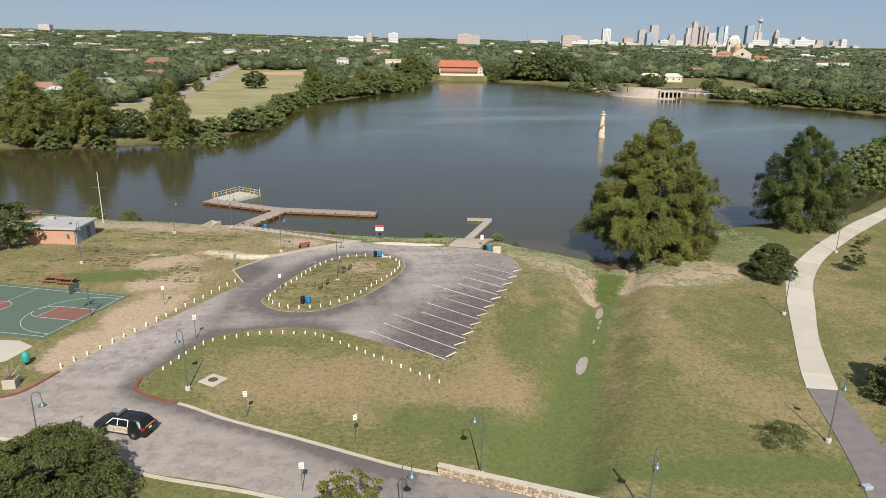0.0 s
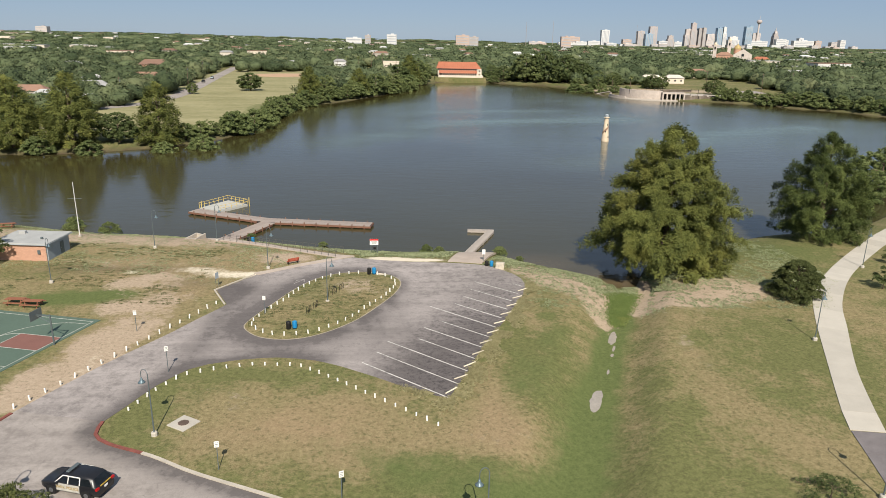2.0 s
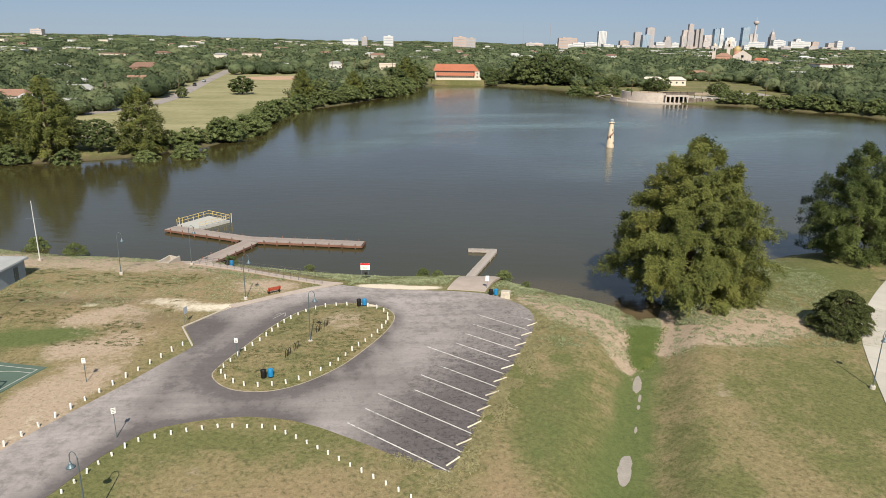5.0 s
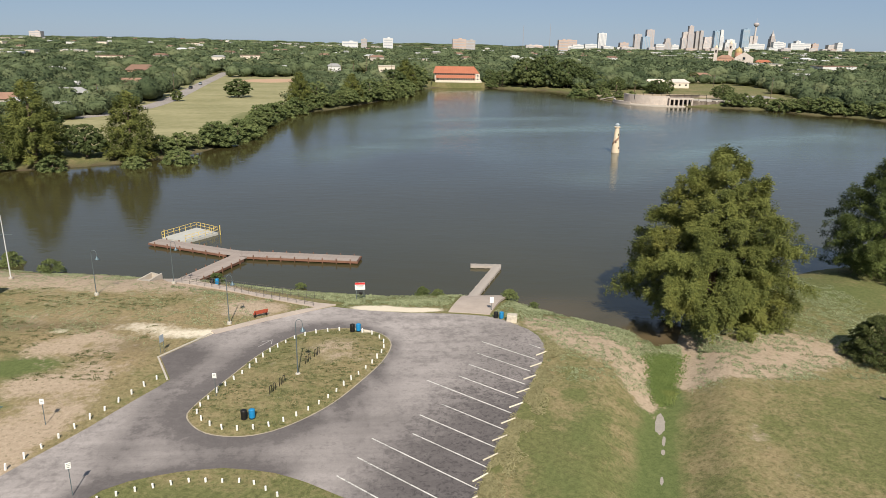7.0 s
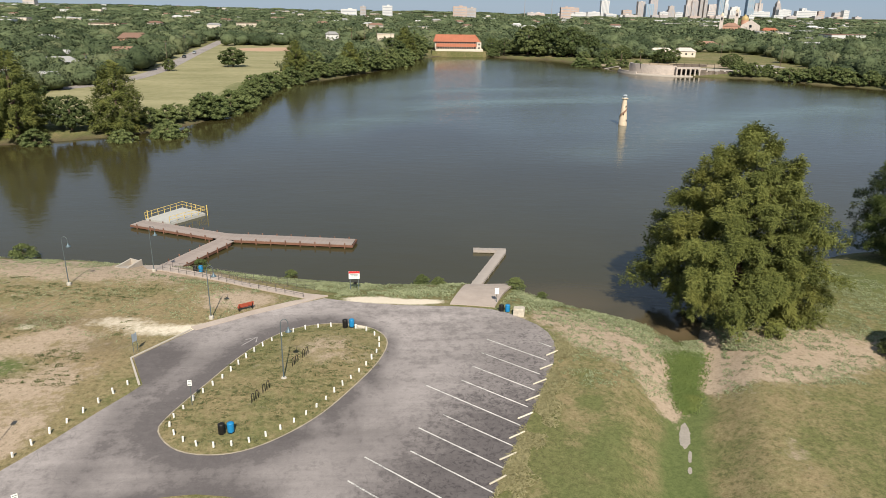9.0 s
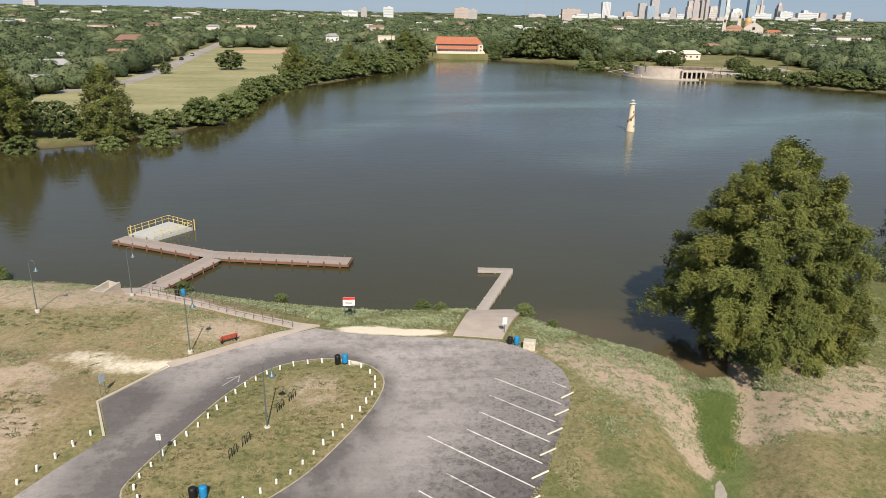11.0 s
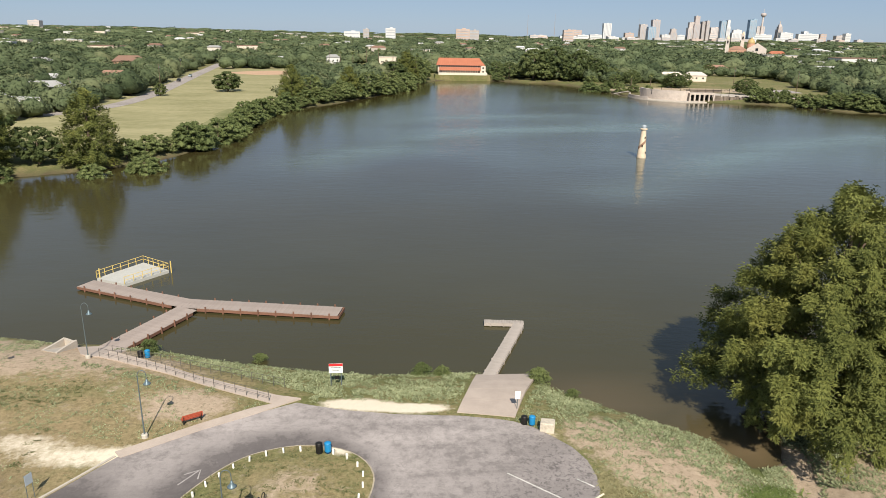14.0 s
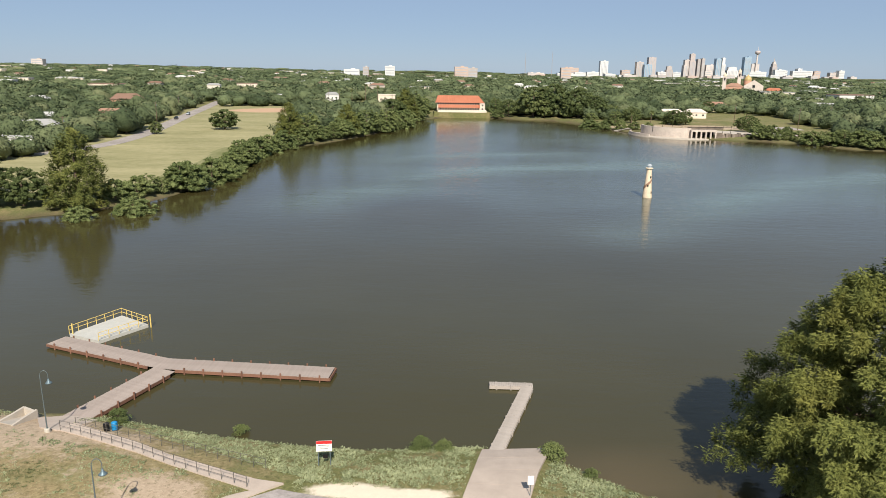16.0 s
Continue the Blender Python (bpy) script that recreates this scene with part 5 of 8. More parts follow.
def straw_fringe():
    """Rank dry grass left unmown along the edge of the lot and round its corner."""
    rng = np.random.default_rng(14)
    line = np.array(even(plan([(13.1, 84), (12.9, 82), (12.2, 79.5), (9.7, 73.4), (6.5, 66.1), (4.4, 60.4), (2.8, 56.3), (1.2, 56.9), (-1.2, 58.3)]), 400))
    n = 15000
    i = rng.integers(0, len(line), n)
    off = np.abs(rng.normal(0, 1.3, n)) + 0.1
    side = np.where(line[i, 1] > 69.5, 0.94, 0.2)
    x = line[i, 0] + off * side + rng.normal(0, 0.15, n)
    y = line[i, 1] - off * np.where(side > 0.5, 0.36, 1.0) + rng.normal(0, 0.3, n)
    lump = np.array([noise.noise((a * 0.5, b * 0.5, 7)) for a, b in zip(x, y)])
    keep = lump > -0.2 + 0.25 * (off - 0.6)
    x, y = x[keep], y[keep]
    n = len(x)
    c = np.stack((x, y, height(x, y, shore_distance(x, y)) + 0.06), 1)
    up = np.stack((rng.normal(0, 0.9, n), rng.normal(0, 0.9, n), rng.uniform(0.15, 0.7, n)), 1)
    v, f = blades(c, up, rng.normal(0, 1, (n, 3)) + np.array((0, -0.8, 1.4)), 0.2, rng, 0.0, 0.15, 0.3)
    single("straw_fringe", np_mesh("straw_fringe", v, f, STRAW), STRAW, "dry straw-coloured grass along the edge of the lot", "grass", kind="stuff")


straw_fringe()


def reeds():
    """Bright green reeds crowding the mouth of the ditch."""
    rng = np.random.default_rng(6)
    n = 9500
    s = rng.uniform(0, 1, n) ** 0.85
    x = 26.2 + 4.1 * s + np.clip(rng.normal(0, 0.8, n), -2.2, 2.2) * (0.55 + 0.8 * s)
    y = 90.8 + 11.2 * s + rng.normal(0, 0.4, n)
    z = height(x, y, shore_distance(x, y))
    up = np.stack((rng.normal(0, 0.9, n), rng.normal(0.5, 0.9, n), rng.uniform(0.3, 0.9, n)), 1)
    c = np.stack((x, y, z + 0.12), 1)
    v, f = blades(c, up, rng.normal(0, 1, (n, 3)) + np.array((0, -1.0, 1.6)), 0.17, rng, 0.0, 0.15, 0.3)
    single("reeds", np_mesh("reeds", v, f, REED), REED, "bright green reeds at the mouth of the ditch", "reeds", kind="stuff")


reeds()

# ---- distant town ----
HOUSES = []
PALESTONE = surface("pale_church_stone", (0.54, 0.47, 0.41), 0.9, fine=1.5, coarse=0.15, amount=0.2)
CLAY = surface("faded_clay_roof", (0.28, 0.165, 0.115), 0.9, fine=2, coarse=0.2, amount=0.2)


def house(x, y, w, d, h, roof, turn=0.0, label="low house with a pale roof among trees", wall=None, flat=False, group="houses in the trees"):
    root = thing("house", label, "house", pose(x, y, float(height(np.array([x]), np.array([y]), np.array([99.0]))[0]), 0, 0, turn), group)
    part("wall", box(bmesh.new(), (0, 0, h / 2), (w, d, h)), wall or HOUSEWALL, root)
    bm = bmesh.new()
    if flat:
        box(bm, (0, 0, h + 0.25), (w + 0.8, d + 0.8, 0.5))
    else:
        e, up = 0.6, min(w, d) * 0.27
        pts = [(-w / 2 - e, -d / 2 - e, h), (w / 2 + e, -d / 2 - e, h), (w / 2 + e, d / 2 + e, h), (-w / 2 - e, d / 2 + e, h), (-w / 2 + d * 0.3, 0, h + up), (w / 2 - d * 0.3, 0, h + up)]
        v = [bm.verts.new(p) for p in pts]
        for f in ((0, 1, 5, 4), (1, 2, 5), (2, 3, 4, 5), (3, 0, 4), (3, 2, 1, 0)):
            bm.faces.new([v[i] for i in f])
    part("roof", bm, roof, root)
    for k in range(max(2, int(w / 4)) if y < 800 else 0):
        win = box(bmesh.new(), (-w / 2 + (k + 0.5) * w / max(2, int(w / 4)), -d / 2 - 0.03, h * 0.55), (1.2, 0.08, 1.2))
        part("window", win, GLASS, root)
    HOUSES.append((x, y, max(w, d)))
    return root


house(-185, 362, 17, 10, 4.6, CLAY, 12, "house with an orange-brown roof among trees")
house(-168, 348, 14, 9, 4.0, PALEROOF, 8, "house with a pale grey roof behind the bank")
house(-188, 440, 12, 9, 5.4, PALEROOF, 30, "white house with a pale gabled roof", TOWERWHITE)
house(-276, 608, 14, 9, 6.0, PALEROOF, 10, "white house with a grey roof between trees", TOWERWHITE)
house(-172, 399, 18, 10, 4.6, PALEROOF, 20, "long grey-roofed house beside the street", HOUSEWALL)
house(-156, 352, 12, 8, 3.6, PALEROOF, 15, "low white carport beside the street", TOWERWHITE, True)
house(409, 770, 30, 14, 7.5, PALEROOF, -20, "long white building among trees", TOWERWHITE, True)
house(505, 1035, 22, 14, 9, TILE, -20, "house with a red tiled roof beside the church", PLASTER)
house(-204, 590, 22, 14, 7.5, BROWNROOF, 20, "large house with a steep brown roof", BRICK)
house(-170, 478, 17, 10, 5.0, CLAY, 15, "tan house with a light tiled roof", PLASTER)
house(206, 566, 14, 9, 4.2, PALESTONE, -4, "low cream house with a shallow tan roof", PLASTER)
house(186, 560, 16, 9, 4.2, PLASTER, -4, "low cream building with a shallow roof", PLASTER)
house(262, 662, 18, 11, 4.6, CLAY, -6, "cream house with a brown roof", PLASTER)
house(345, 640, 26, 12, 5.5, PALEROOF, -10, "long white house with a pale roof", TOWERWHITE)
house(-20, 706, 15, 10, 8.0, PLASTER, 0, "tall cream plaster building among palms", PLASTER, True)
house(-30, 642, 24, 6, 2.6, PALESTONE, 3, "long low white pavilion beside the palms", TOWERWHITE, True)
house(-72, 735, 12, 9, 6.5, PALEROOF, 8, "white gabled house behind the palms", TOWERWHITE)
house(13, 946, 26, 12, 9.0, PALEROOF, 0, "wide cream building above the treetops", PLASTER, True)
house(-118, 725, 12, 9, 4.5, PALEROOF, 5, "white house beyond the field", TOWERWHITE)
rng = random.Random(77)
for i in range(230):
    az, d = radians(rng.uniform(-35, 35)), rng.uniform(900, 3900) if i % 3 else rng.uniform(2200, 4000)
    x, y = d * math.sin(az), d * math.cos(az)
    if any(math.hypot(x - a, y - b) < 40 for a, b, _ in HOUSES):
        continue
    big = rng.random() < 0.25
    w = rng.uniform(24, 42) if big else rng.uniform(11, 20)
    house(x, y, w, w * 0.5, rng.uniform(8, 10.5) if big else rng.choice((6.5, 7.5, 8.5, 9.5)), rng.choice((PALEROOF, PALEROOF, PALEROOF, TOWERWHITE, BROWNROOF, BROWNROOF)),
          rng.uniform(-20, 20), "large flat pale-roofed building in the distance" if big else "distant house with a weathered roof among trees", rng.choice((HOUSEWALL, TOWERWHITE, PLASTER)), big)


FIELD = [(-118, 285), (-137, 350), (-128, 406), (-148, 546), (-150, 640), (-85, 650), (-78, 560), (-60, 470), (-58, 400), (-58, 330), (-72, 262), (-86, 252)]
STREET = [(-150, 290), (-128, 305), (-121, 345), (-124, 400), (-133, 455), (-148, 555), (-160, 640), (-172, 720)]
single("street", ribbon(bmesh.new(), smooth_line([(-260, 296), (-190, 300), (-146, 318), (-127, 352), (-126, 400), (-133, 455), (-148, 555), (-160, 640), (-172, 720)], 8), 8.5, 0.3, None, 0.06), ROAD,
       "grey residential street beside the playing field", "road", kind="structure")
single("park_drive", ribbon(bmesh.new(), smooth_line(plan([(88, 398), (112, 392), (140, 376), (175, 356), (215, 330), (260, 320)]), 6), 9, 0.3, None, 0.08), CONCRETE,
       "pale park drive along the far bank", "road", kind="structure")
single("infield", slab(bmesh.new(), smooth_line([(-131, 588), (-122, 612), (-96, 622), (-80, 606), (-86, 584), (-108, 572)], 3, True), LAND + 0.05, 0.1), surface("orange_clay", (0.44, 0.285, 0.18), 0.95, fine=1, coarse=0.1, amount=0.15),
       "bare orange clay infield of a ball field", "infield", kind="structure")


def in_shape(a, b, o):
    return sum(((p[1] > b) != (q[1] > b)) and (a < (q[0] - p[0]) * (b - p[1]) / (q[1] - p[1]) + p[0]) for p, q in zip(o, o[1:] + o[:1])) % 2


def woods():
    """Tree-covered town out to the horizon: every crown is a shell of leafy tufts."""
    rng = np.random.default_rng(12)
    spots = []
    d = 300.0
    while d < 4780:
        gap = max(9.0, 0.0165 * d)
        wide = 0.66 if d < 700 else 0.6
        for az in np.arange(-wide, wide, gap / d):
            a = az + rng.uniform(-0.4, 0.4) * gap / d
            e = d + rng.uniform(-0.5, 0.5) * gap
            spots.append((e * math.sin(a), e * math.cos(a), gap))
        d += gap * 0.85
    p = np.array(spots)
    sd = shore_distance(p[:, 0], p[:, 1])
    dist = np.hypot(p[:, 0], p[:, 1])
    ok = (sd > 16) & ((p[:, 1] > 300) | (p[:, 0] < -140)) & (rng.uniform(0, 1, len(p)) < 0.9)
    ok &= ~((np.abs(p[:, 0] - 172) < 78) & (np.abs(p[:, 1] - 480) < 58))
    ok &= ~((np.abs(p[:, 0] + 40) < 40) & (np.abs(p[:, 1] - 672) < 72))
    ok &= ~((np.abs(p[:, 0] - 235) < 38) & (np.abs(p[:, 1] - 570) < 52))
    ok &= ~((np.abs(p[:, 0] - 36) < 34) & (p[:, 1] > 545) & (p[:, 1] < 606))
    for hx, hy, hw in HOUSES:
        hd = math.hypot(hx, hy)
        fx, fy = hx - hx / hd * hw * 0.55, hy - hy / hd * hw * 0.55
        ok &= np.hypot(p[:, 0] - fx, p[:, 1] - fy) > hw * 0.55 + 4 + 0.003 * hd
    ok &= np.array([not in_shape(a, b, FIELD) for a, b in p[:, :2]])
    street = np.array(smooth_line(STREET, 6))
    ok &= np.min(np.hypot(p[:, None, 0] - street[None, :, 0], p[:, None, 1] - street[None, :, 1]), axis=1) > 9
    p, sd, dist = p[ok], sd[ok], dist[ok]
    z = height(p[:, 0], p[:, 1], np.full(len(p), 99.0))
    for name, sel, cuts, leaves, leaf in (("near_woods", dist < 760, 2, 270, 0.66), ("middle_woods", (dist >= 760) & (dist < 1500), 1, 84, 1.35), ("far_woods", dist >= 1500, 1, 40, 2.7)):
        bm = bmesh.new()
        bmesh.ops.create_icosphere(bm, subdivisions=cuts, radius=1.0)
        hull = np.array([v.co[:] for v in bm.verts])
        tri = np.array([[v.index for v in f.verts] for f in bm.faces])
        bm.free()
        q, zz, n = p[sel], z[sel], int(sel.sum())
        tall = rng.uniform(5.0, 9.5, n) * rng.choice((0.7, 1.0, 1.0, 1.15, 1.4), n)
        rad = np.maximum(q[:, 2] * rng.uniform(0.48, 0.72, n), tall * 0.45)
        ph = rng.uniform(0, 6.28, (n, 6))
        d = hull[None]
        lump = 1 + 0.13 * np.sin(3.1 * d[..., 0] + ph[:, 0, None] + 2 * d[..., 2]) + 0.13 * np.sin(3.7 * d[..., 1] + ph[:, 1, None]) + 0.11 * np.sin(6.3 * d[..., 2] + 5 * d[..., 0] + ph[:, 2, None])
        lump += 0.1 * np.sin(8.1 * d[..., 1] - 6.7 * d[..., 0] + ph[:, 3, None]) + rng.normal(0, 0.05, lump.shape)
        w = np.stack((q[:, 0, None] + d[..., 0] * lump * rad[:, None], q[:, 1, None] + d[..., 1] * lump * rad[:, None],
                      zz[:, None] + tall[:, None] * (0.52 + np.where(d[..., 2] < 0, 0.5, 0.46) * d[..., 2] * lump)), -1)
        f = (tri[None] + (np.arange(n) * len(hull))[:, None, None]).reshape(-1, 3)
        hue = rng.uniform(0, 1, n)
        # leafy tufts over the shell
        k = np.repeat(np.arange(n), leaves)
        e = rng.normal(0, 1, (len(k), 3))
        e[:, 2] = np.abs(e[:, 2]) - 0.35
        e /= np.linalg.norm(e, axis=1)[:, None]
        bulge = 1 + 0.13 * np.sin(3.1 * e[:, 0] + ph[k, 0] + 2 * e[:, 2]) + 0.13 * np.sin(3.7 * e[:, 1] + ph[k, 1]) + 0.11 * np.sin(6.3 * e[:, 2] + 5 * e[:, 0] + ph[k, 2])
        bulge += 0.1 * np.sin(8.1 * e[:, 1] - 6.7 * e[:, 0] + ph[k, 3]) + 0.07 * np.sin(15 * e[:, 0] + 13 * e[:, 1] + 11 * e[:, 2] + ph[k, 4])
        bulge += 0.06 * np.sin(23 * e[:, 1] - 19 * e[:, 2] + ph[k, 5])
        bulge *= rng.uniform(0.9, 1.06, len(k))
        at = np.stack((q[k, 0] + e[:, 0] * bulge * rad[k], q[k, 1] + e[:, 1] * bulge * rad[k], zz[k] + tall[k] * (0.52 + np.where(e[:, 2] < 0, 0.5, 0.46) * e[:, 2] * bulge)), 1)
        side = np.cross(e, rng.normal(0, 1, e.shape))
        lv, lf = blades(at, side, e, leaf, rng, 0.1, 0.35, 0.7)
        w = np.concatenate(((w - np.stack((q[:, 0], q[:, 1], zz), 1)[:, None]) * 0.93 + np.stack((q[:, 0], q[:, 1], zz), 1)[:, None], )).reshape(-1, 3)
        tint = np.concatenate((np.repeat(hue, len(hull)), np.repeat(hue[k], 3)))
        me = np_mesh(name, np.concatenate((w, lv)), np.concatenate((f, lf + len(w))), WOODS, True, tint=tint)
        single(name, me, WOODS, "dense dark green tree canopy spreading over the town", "woods", kind="stuff")


woods()


def tower(x, y, w, d, top, mat, kind_label, steps=1, turn=0.0, spire=0.0):
    """Office block: stepped body with window bands on the front, a roof house and sometimes a spire."""
    base = float(height(np.array([x]), np.array([y]), np.array([99.0]))[0])
    root = thing("office_tower", kind_label, "building", pose(x, y, base, 0, 0, turn), "downtown buildings")
    bm, z, h = bmesh.new(), 0.0, top - base
    for i in range(steps):
        s = 1 - 0.25 * i
        a = h * (0.66 + 0.34 * (i + 1) / steps) if i else h * (1.0 if steps == 1 else 0.7)
        box(bm, (0, 0, (z + a) / 2), (w * s, d * s, a - z))
        z = a
    part("body", bm, mat, root)
    low, high = 0.1 * h, h * (0.95 if steps == 1 else 0.66)
    if h > 55:
        # slender towers: upright window strips between piers
        cols = max(3, int(w / 9))
        for i in range(cols):
            part("window_strip", box(bmesh.new(), (-w * 0.42 + (i + 0.5) * w * 0.84 / cols, -d / 2 - 0.2, (low + high) / 2), (w * 0.3 / cols, 0.5, high - low)), STRIP, root)
    else:
        rows = max(2, int(h / 10))
        for i in range(rows):
            part("window_band", box(bmesh.new(), (0, -d / 2 - 0.2, low + (i + 0.5) * (high - low) / rows), (w * 0.88, 0.5, (high - low) * 0.3 / rows)), STRIP, root)
    part("roof_house", box(bmesh.new(), (w * 0.08, 0, h + 1.5), (w * 0.26, d * 0.3, 3)), mat, root)
    if spire:
        part("spire", rod(bmesh.new(), (0, 0, h), (0, 0, h + spire), w * 0.16, 0.3, 8), mat, root)
    return root


# distance haze over downtown is mixed into these pale, low-contrast base colours
STRIP = surface("hazy_tower_windows", (0.36, 0.37, 0.39), 0.4, fine=0.3, coarse=0.03, amount=0.2)
PALEGLASS = surface("pale_blue_tower_glass", (0.25, 0.34, 0.42), 0.5, fine=0.3, coarse=0.03, amount=0.15)
BROWNTOWER = surface("brown_granite_tower", (0.4, 0.35, 0.33), 0.7, fine=0.3, coarse=0.03, amount=0.15)
CITY = [(919, 100, 38, 2, 1, 0), (1051, 70, 16, 1, 1, 0), (1121, 46, 78, 1, 1, 0), (1249, 50, 28, 2, 1, 0), (1342, 40, 76, 0, 1, 0), (1380, 44, 62, 5, 1, 0), (1411, 44, 103, 6, 1, 0), (1468, 50, 22, 1, 1, 0), (1515, 38, 54, 0, 2, 0),
        (1560, 44, 20, 1, 1, 0), (1621, 42, 92, 4, 2, 0), (1648, 36, 126, 6, 2, 6), (1692, 18, 97, 4, 1, 0), (1711, 18, 101, 4, 1, 0), (1740, 40, 30, 0, 1, 0), (1777, 72, 66, 4, 1, 0), (1802, 30, 102, 5, 1, 0), (1829, 22, 106, 1, 2, 0), (1894, 66, 54, 1, 2, 0),
        (1962, 22, 112, 3, 1, 0), (1984, 24, 116, 3, 1, 0), (2036, 46, 76, 4, 1, 0), (2043, 104, 31, 1, 1, 0), (2155, 30, 88, 4, 3, 24), (2149, 60, 44, 1, 1, 0), (2204, 34, 40, 1, 1, 0), (2299, 120, 38, 1, 1, 0), (2300, 26, 52, 1, 1, 0),
        (2382, 36, 38, 2, 1, 0), (2529, 32, 44, 1, 1, 0), (2511, 70, 32, 0, 1, 0)]
CITY_LOOK = [(TOWERSTONE, "beige stone office tower on the skyline"), (TOWERWHITE, "white office tower on the skyline"), (TOWERPINK, "salmon-coloured block on the skyline"),
             (PALEGLASS, "blue glass office tower on the skyline"), (TOWERSTONE, "tall stepped tan hotel tower on the skyline"), (PALEGLASS, "slate-blue glass block on the skyline"), (BROWNTOWER, "dark brown granite tower on the skyline")]
for x, w, top, look_no, steps, spire in CITY:
    tower(x, 4200 + (x % 7) * 9 - (25 if top < 45 else 0), w, 34, top, CITY_LOOK[look_no][0], CITY_LOOK[look_no][1], steps, 0.0, spire)
rng = random.Random(31)
for i in range(34):
    x = rng.uniform(650, 2900)
    tower(x, 4060 + rng.uniform(0, 70), rng.uniform(25, 80), 34, rng.uniform(-2, 13), rng.choice((TOWERWHITE, TOWERSTONE, TOWERPINK, TOWERSTONE)), "low pale block at the edge of downtown")
for x, w, top, look_no in ((-204, 54, 21, 1), (-155, 20, 30, 4), (-71, 34, 34, 1), (180, 47, 35, 2), (220, 33, 31, 0), (551, 35, 37, 2)):
    tower(x, 2600, w, 22, top, CITY_LOOK[look_no][0], "pale mid-rise block above the treetops")
tower(-1473, 3000, 44, 30, 41, TOWERSTONE, "square beige block on the horizon")


def observation_tower():
    root = thing("observation_tower", "slender concrete observation tower with a round top house", "tower", pose(2037, 4230, -16))
    part("shaft", lathe(bmesh.new(), [(9, 0), (6, 30), (4.5, 150)], 12), TOWERSTONE, root)
    part("top_house", lathe(bmesh.new(), [(5, 142), (14, 151), (16, 157), (14, 163), (7, 167)], 16), BROWNTOWER, root)
    part("mast", rod(bmesh.new(), (0, 0, 170), (0, 0, 190), 1.5, 0.5), TOWERSTONE, root)


observation_tower()
for x, y, h in ((455, 2900, 105), (640, 3300, 120), (1290, 4150, 120), (2900, 4300, 130), (1500, 3900, 90)):
    bm = bmesh.new()
    rod(bm, (0, 0, 0), (0, 0, h), 0.9, 0.4, 4)
    single("radio_mast", bm, TWIG, "thin lattice radio mast on the horizon", "mast", pose(x, y, -14), group="radio masts")


def utility_pole(x, y, h, turn):
    root = thing("utility_pole", "tall weathered wooden utility pole among the trees", "pole", pose(x, y, ground_at(x, y), 0, 0, turn), "utility poles")
    part("shaft", rod(bmesh.new(), (0, 0, -0.3), (0, 0, h), 0.2, 0.13, 7), BARK, root)
    part("cross_arm", box(bmesh.new(), (0, 0, h - 0.7), (2.4, 0.12, 0.14)), BARK, root)
    part("transformer", rod(bmesh.new(), (0.35, 0, h - 2.4), (0.35, 0, h - 1.5), 0.25, 0.25, 8), GALV, root)


for x, y, h in ((-139, 355, 12), (-134, 405, 12), (-142, 470, 12), (-158, 560, 12), (230, 470, 13), (262, 492, 13), (205, 500, 13), (290, 470, 12), (-70, 690, 14), (150, 640, 13), (20, 720, 13)):
    utility_pole(x, y, h, x % 40)

# ---- landmarks round the lake ----
def lighthouse():
    root = thing("lighthouse", "weathered cream lighthouse with rust-brown spiral stripe in the lake", "lighthouse", pose(69.5, 258.6, -1.0))
    part("shaft", lathe(bmesh.new(), [(1.45, 0), (1.34, 1.5), (1.0, 5.0), (0.72, 9.0), (0.7, 9.3)], 14), STAINED, root, "stained cream plaster shaft", True)
    part("gallery", lathe(bmesh.new(), [(0.8, 9.25), (1.05, 9.4), (1.05, 9.6), (0.8, 9.65)], 14), STAINED, root)
    part("lantern", lathe(bmesh.new(), [(0.55, 9.6), (0.55, 10.2), (0.75, 10.25), (0.35, 10.7)], 10), GREYWALL, root)
    bm = bmesh.new()
    for turn in (0.6,):
        rows = []
        for i in range(29):
            t = i / 28
            z, a = 1.4 + 7.4 * t, turn + 7.6 * t
            r = 1.35 - 0.62 * t + 0.03
            rows.append([bm.verts.new((r * math.cos(a + da), r * math.sin(a + da), z + dz)) for da, dz in ((0, -0.42), (0, 0.42))])
        for p, q in zip(rows, rows[1:]):
            bm.faces.new((p[0], q[0], q[1], p[1]))
    part("spiral_stripe", bm, RUST, root)
    for z, a in ((4.6, -1.9), (7.0, -1.2), (2.6, -0.9)):
        r = 1.36 - 0.082 * z
        part("window", box(bmesh.new(), (r * math.cos(a), r * math.sin(a), z), (0.3, 0.36, 0.6), math.degrees(a)), DARK, root)


lighthouse()


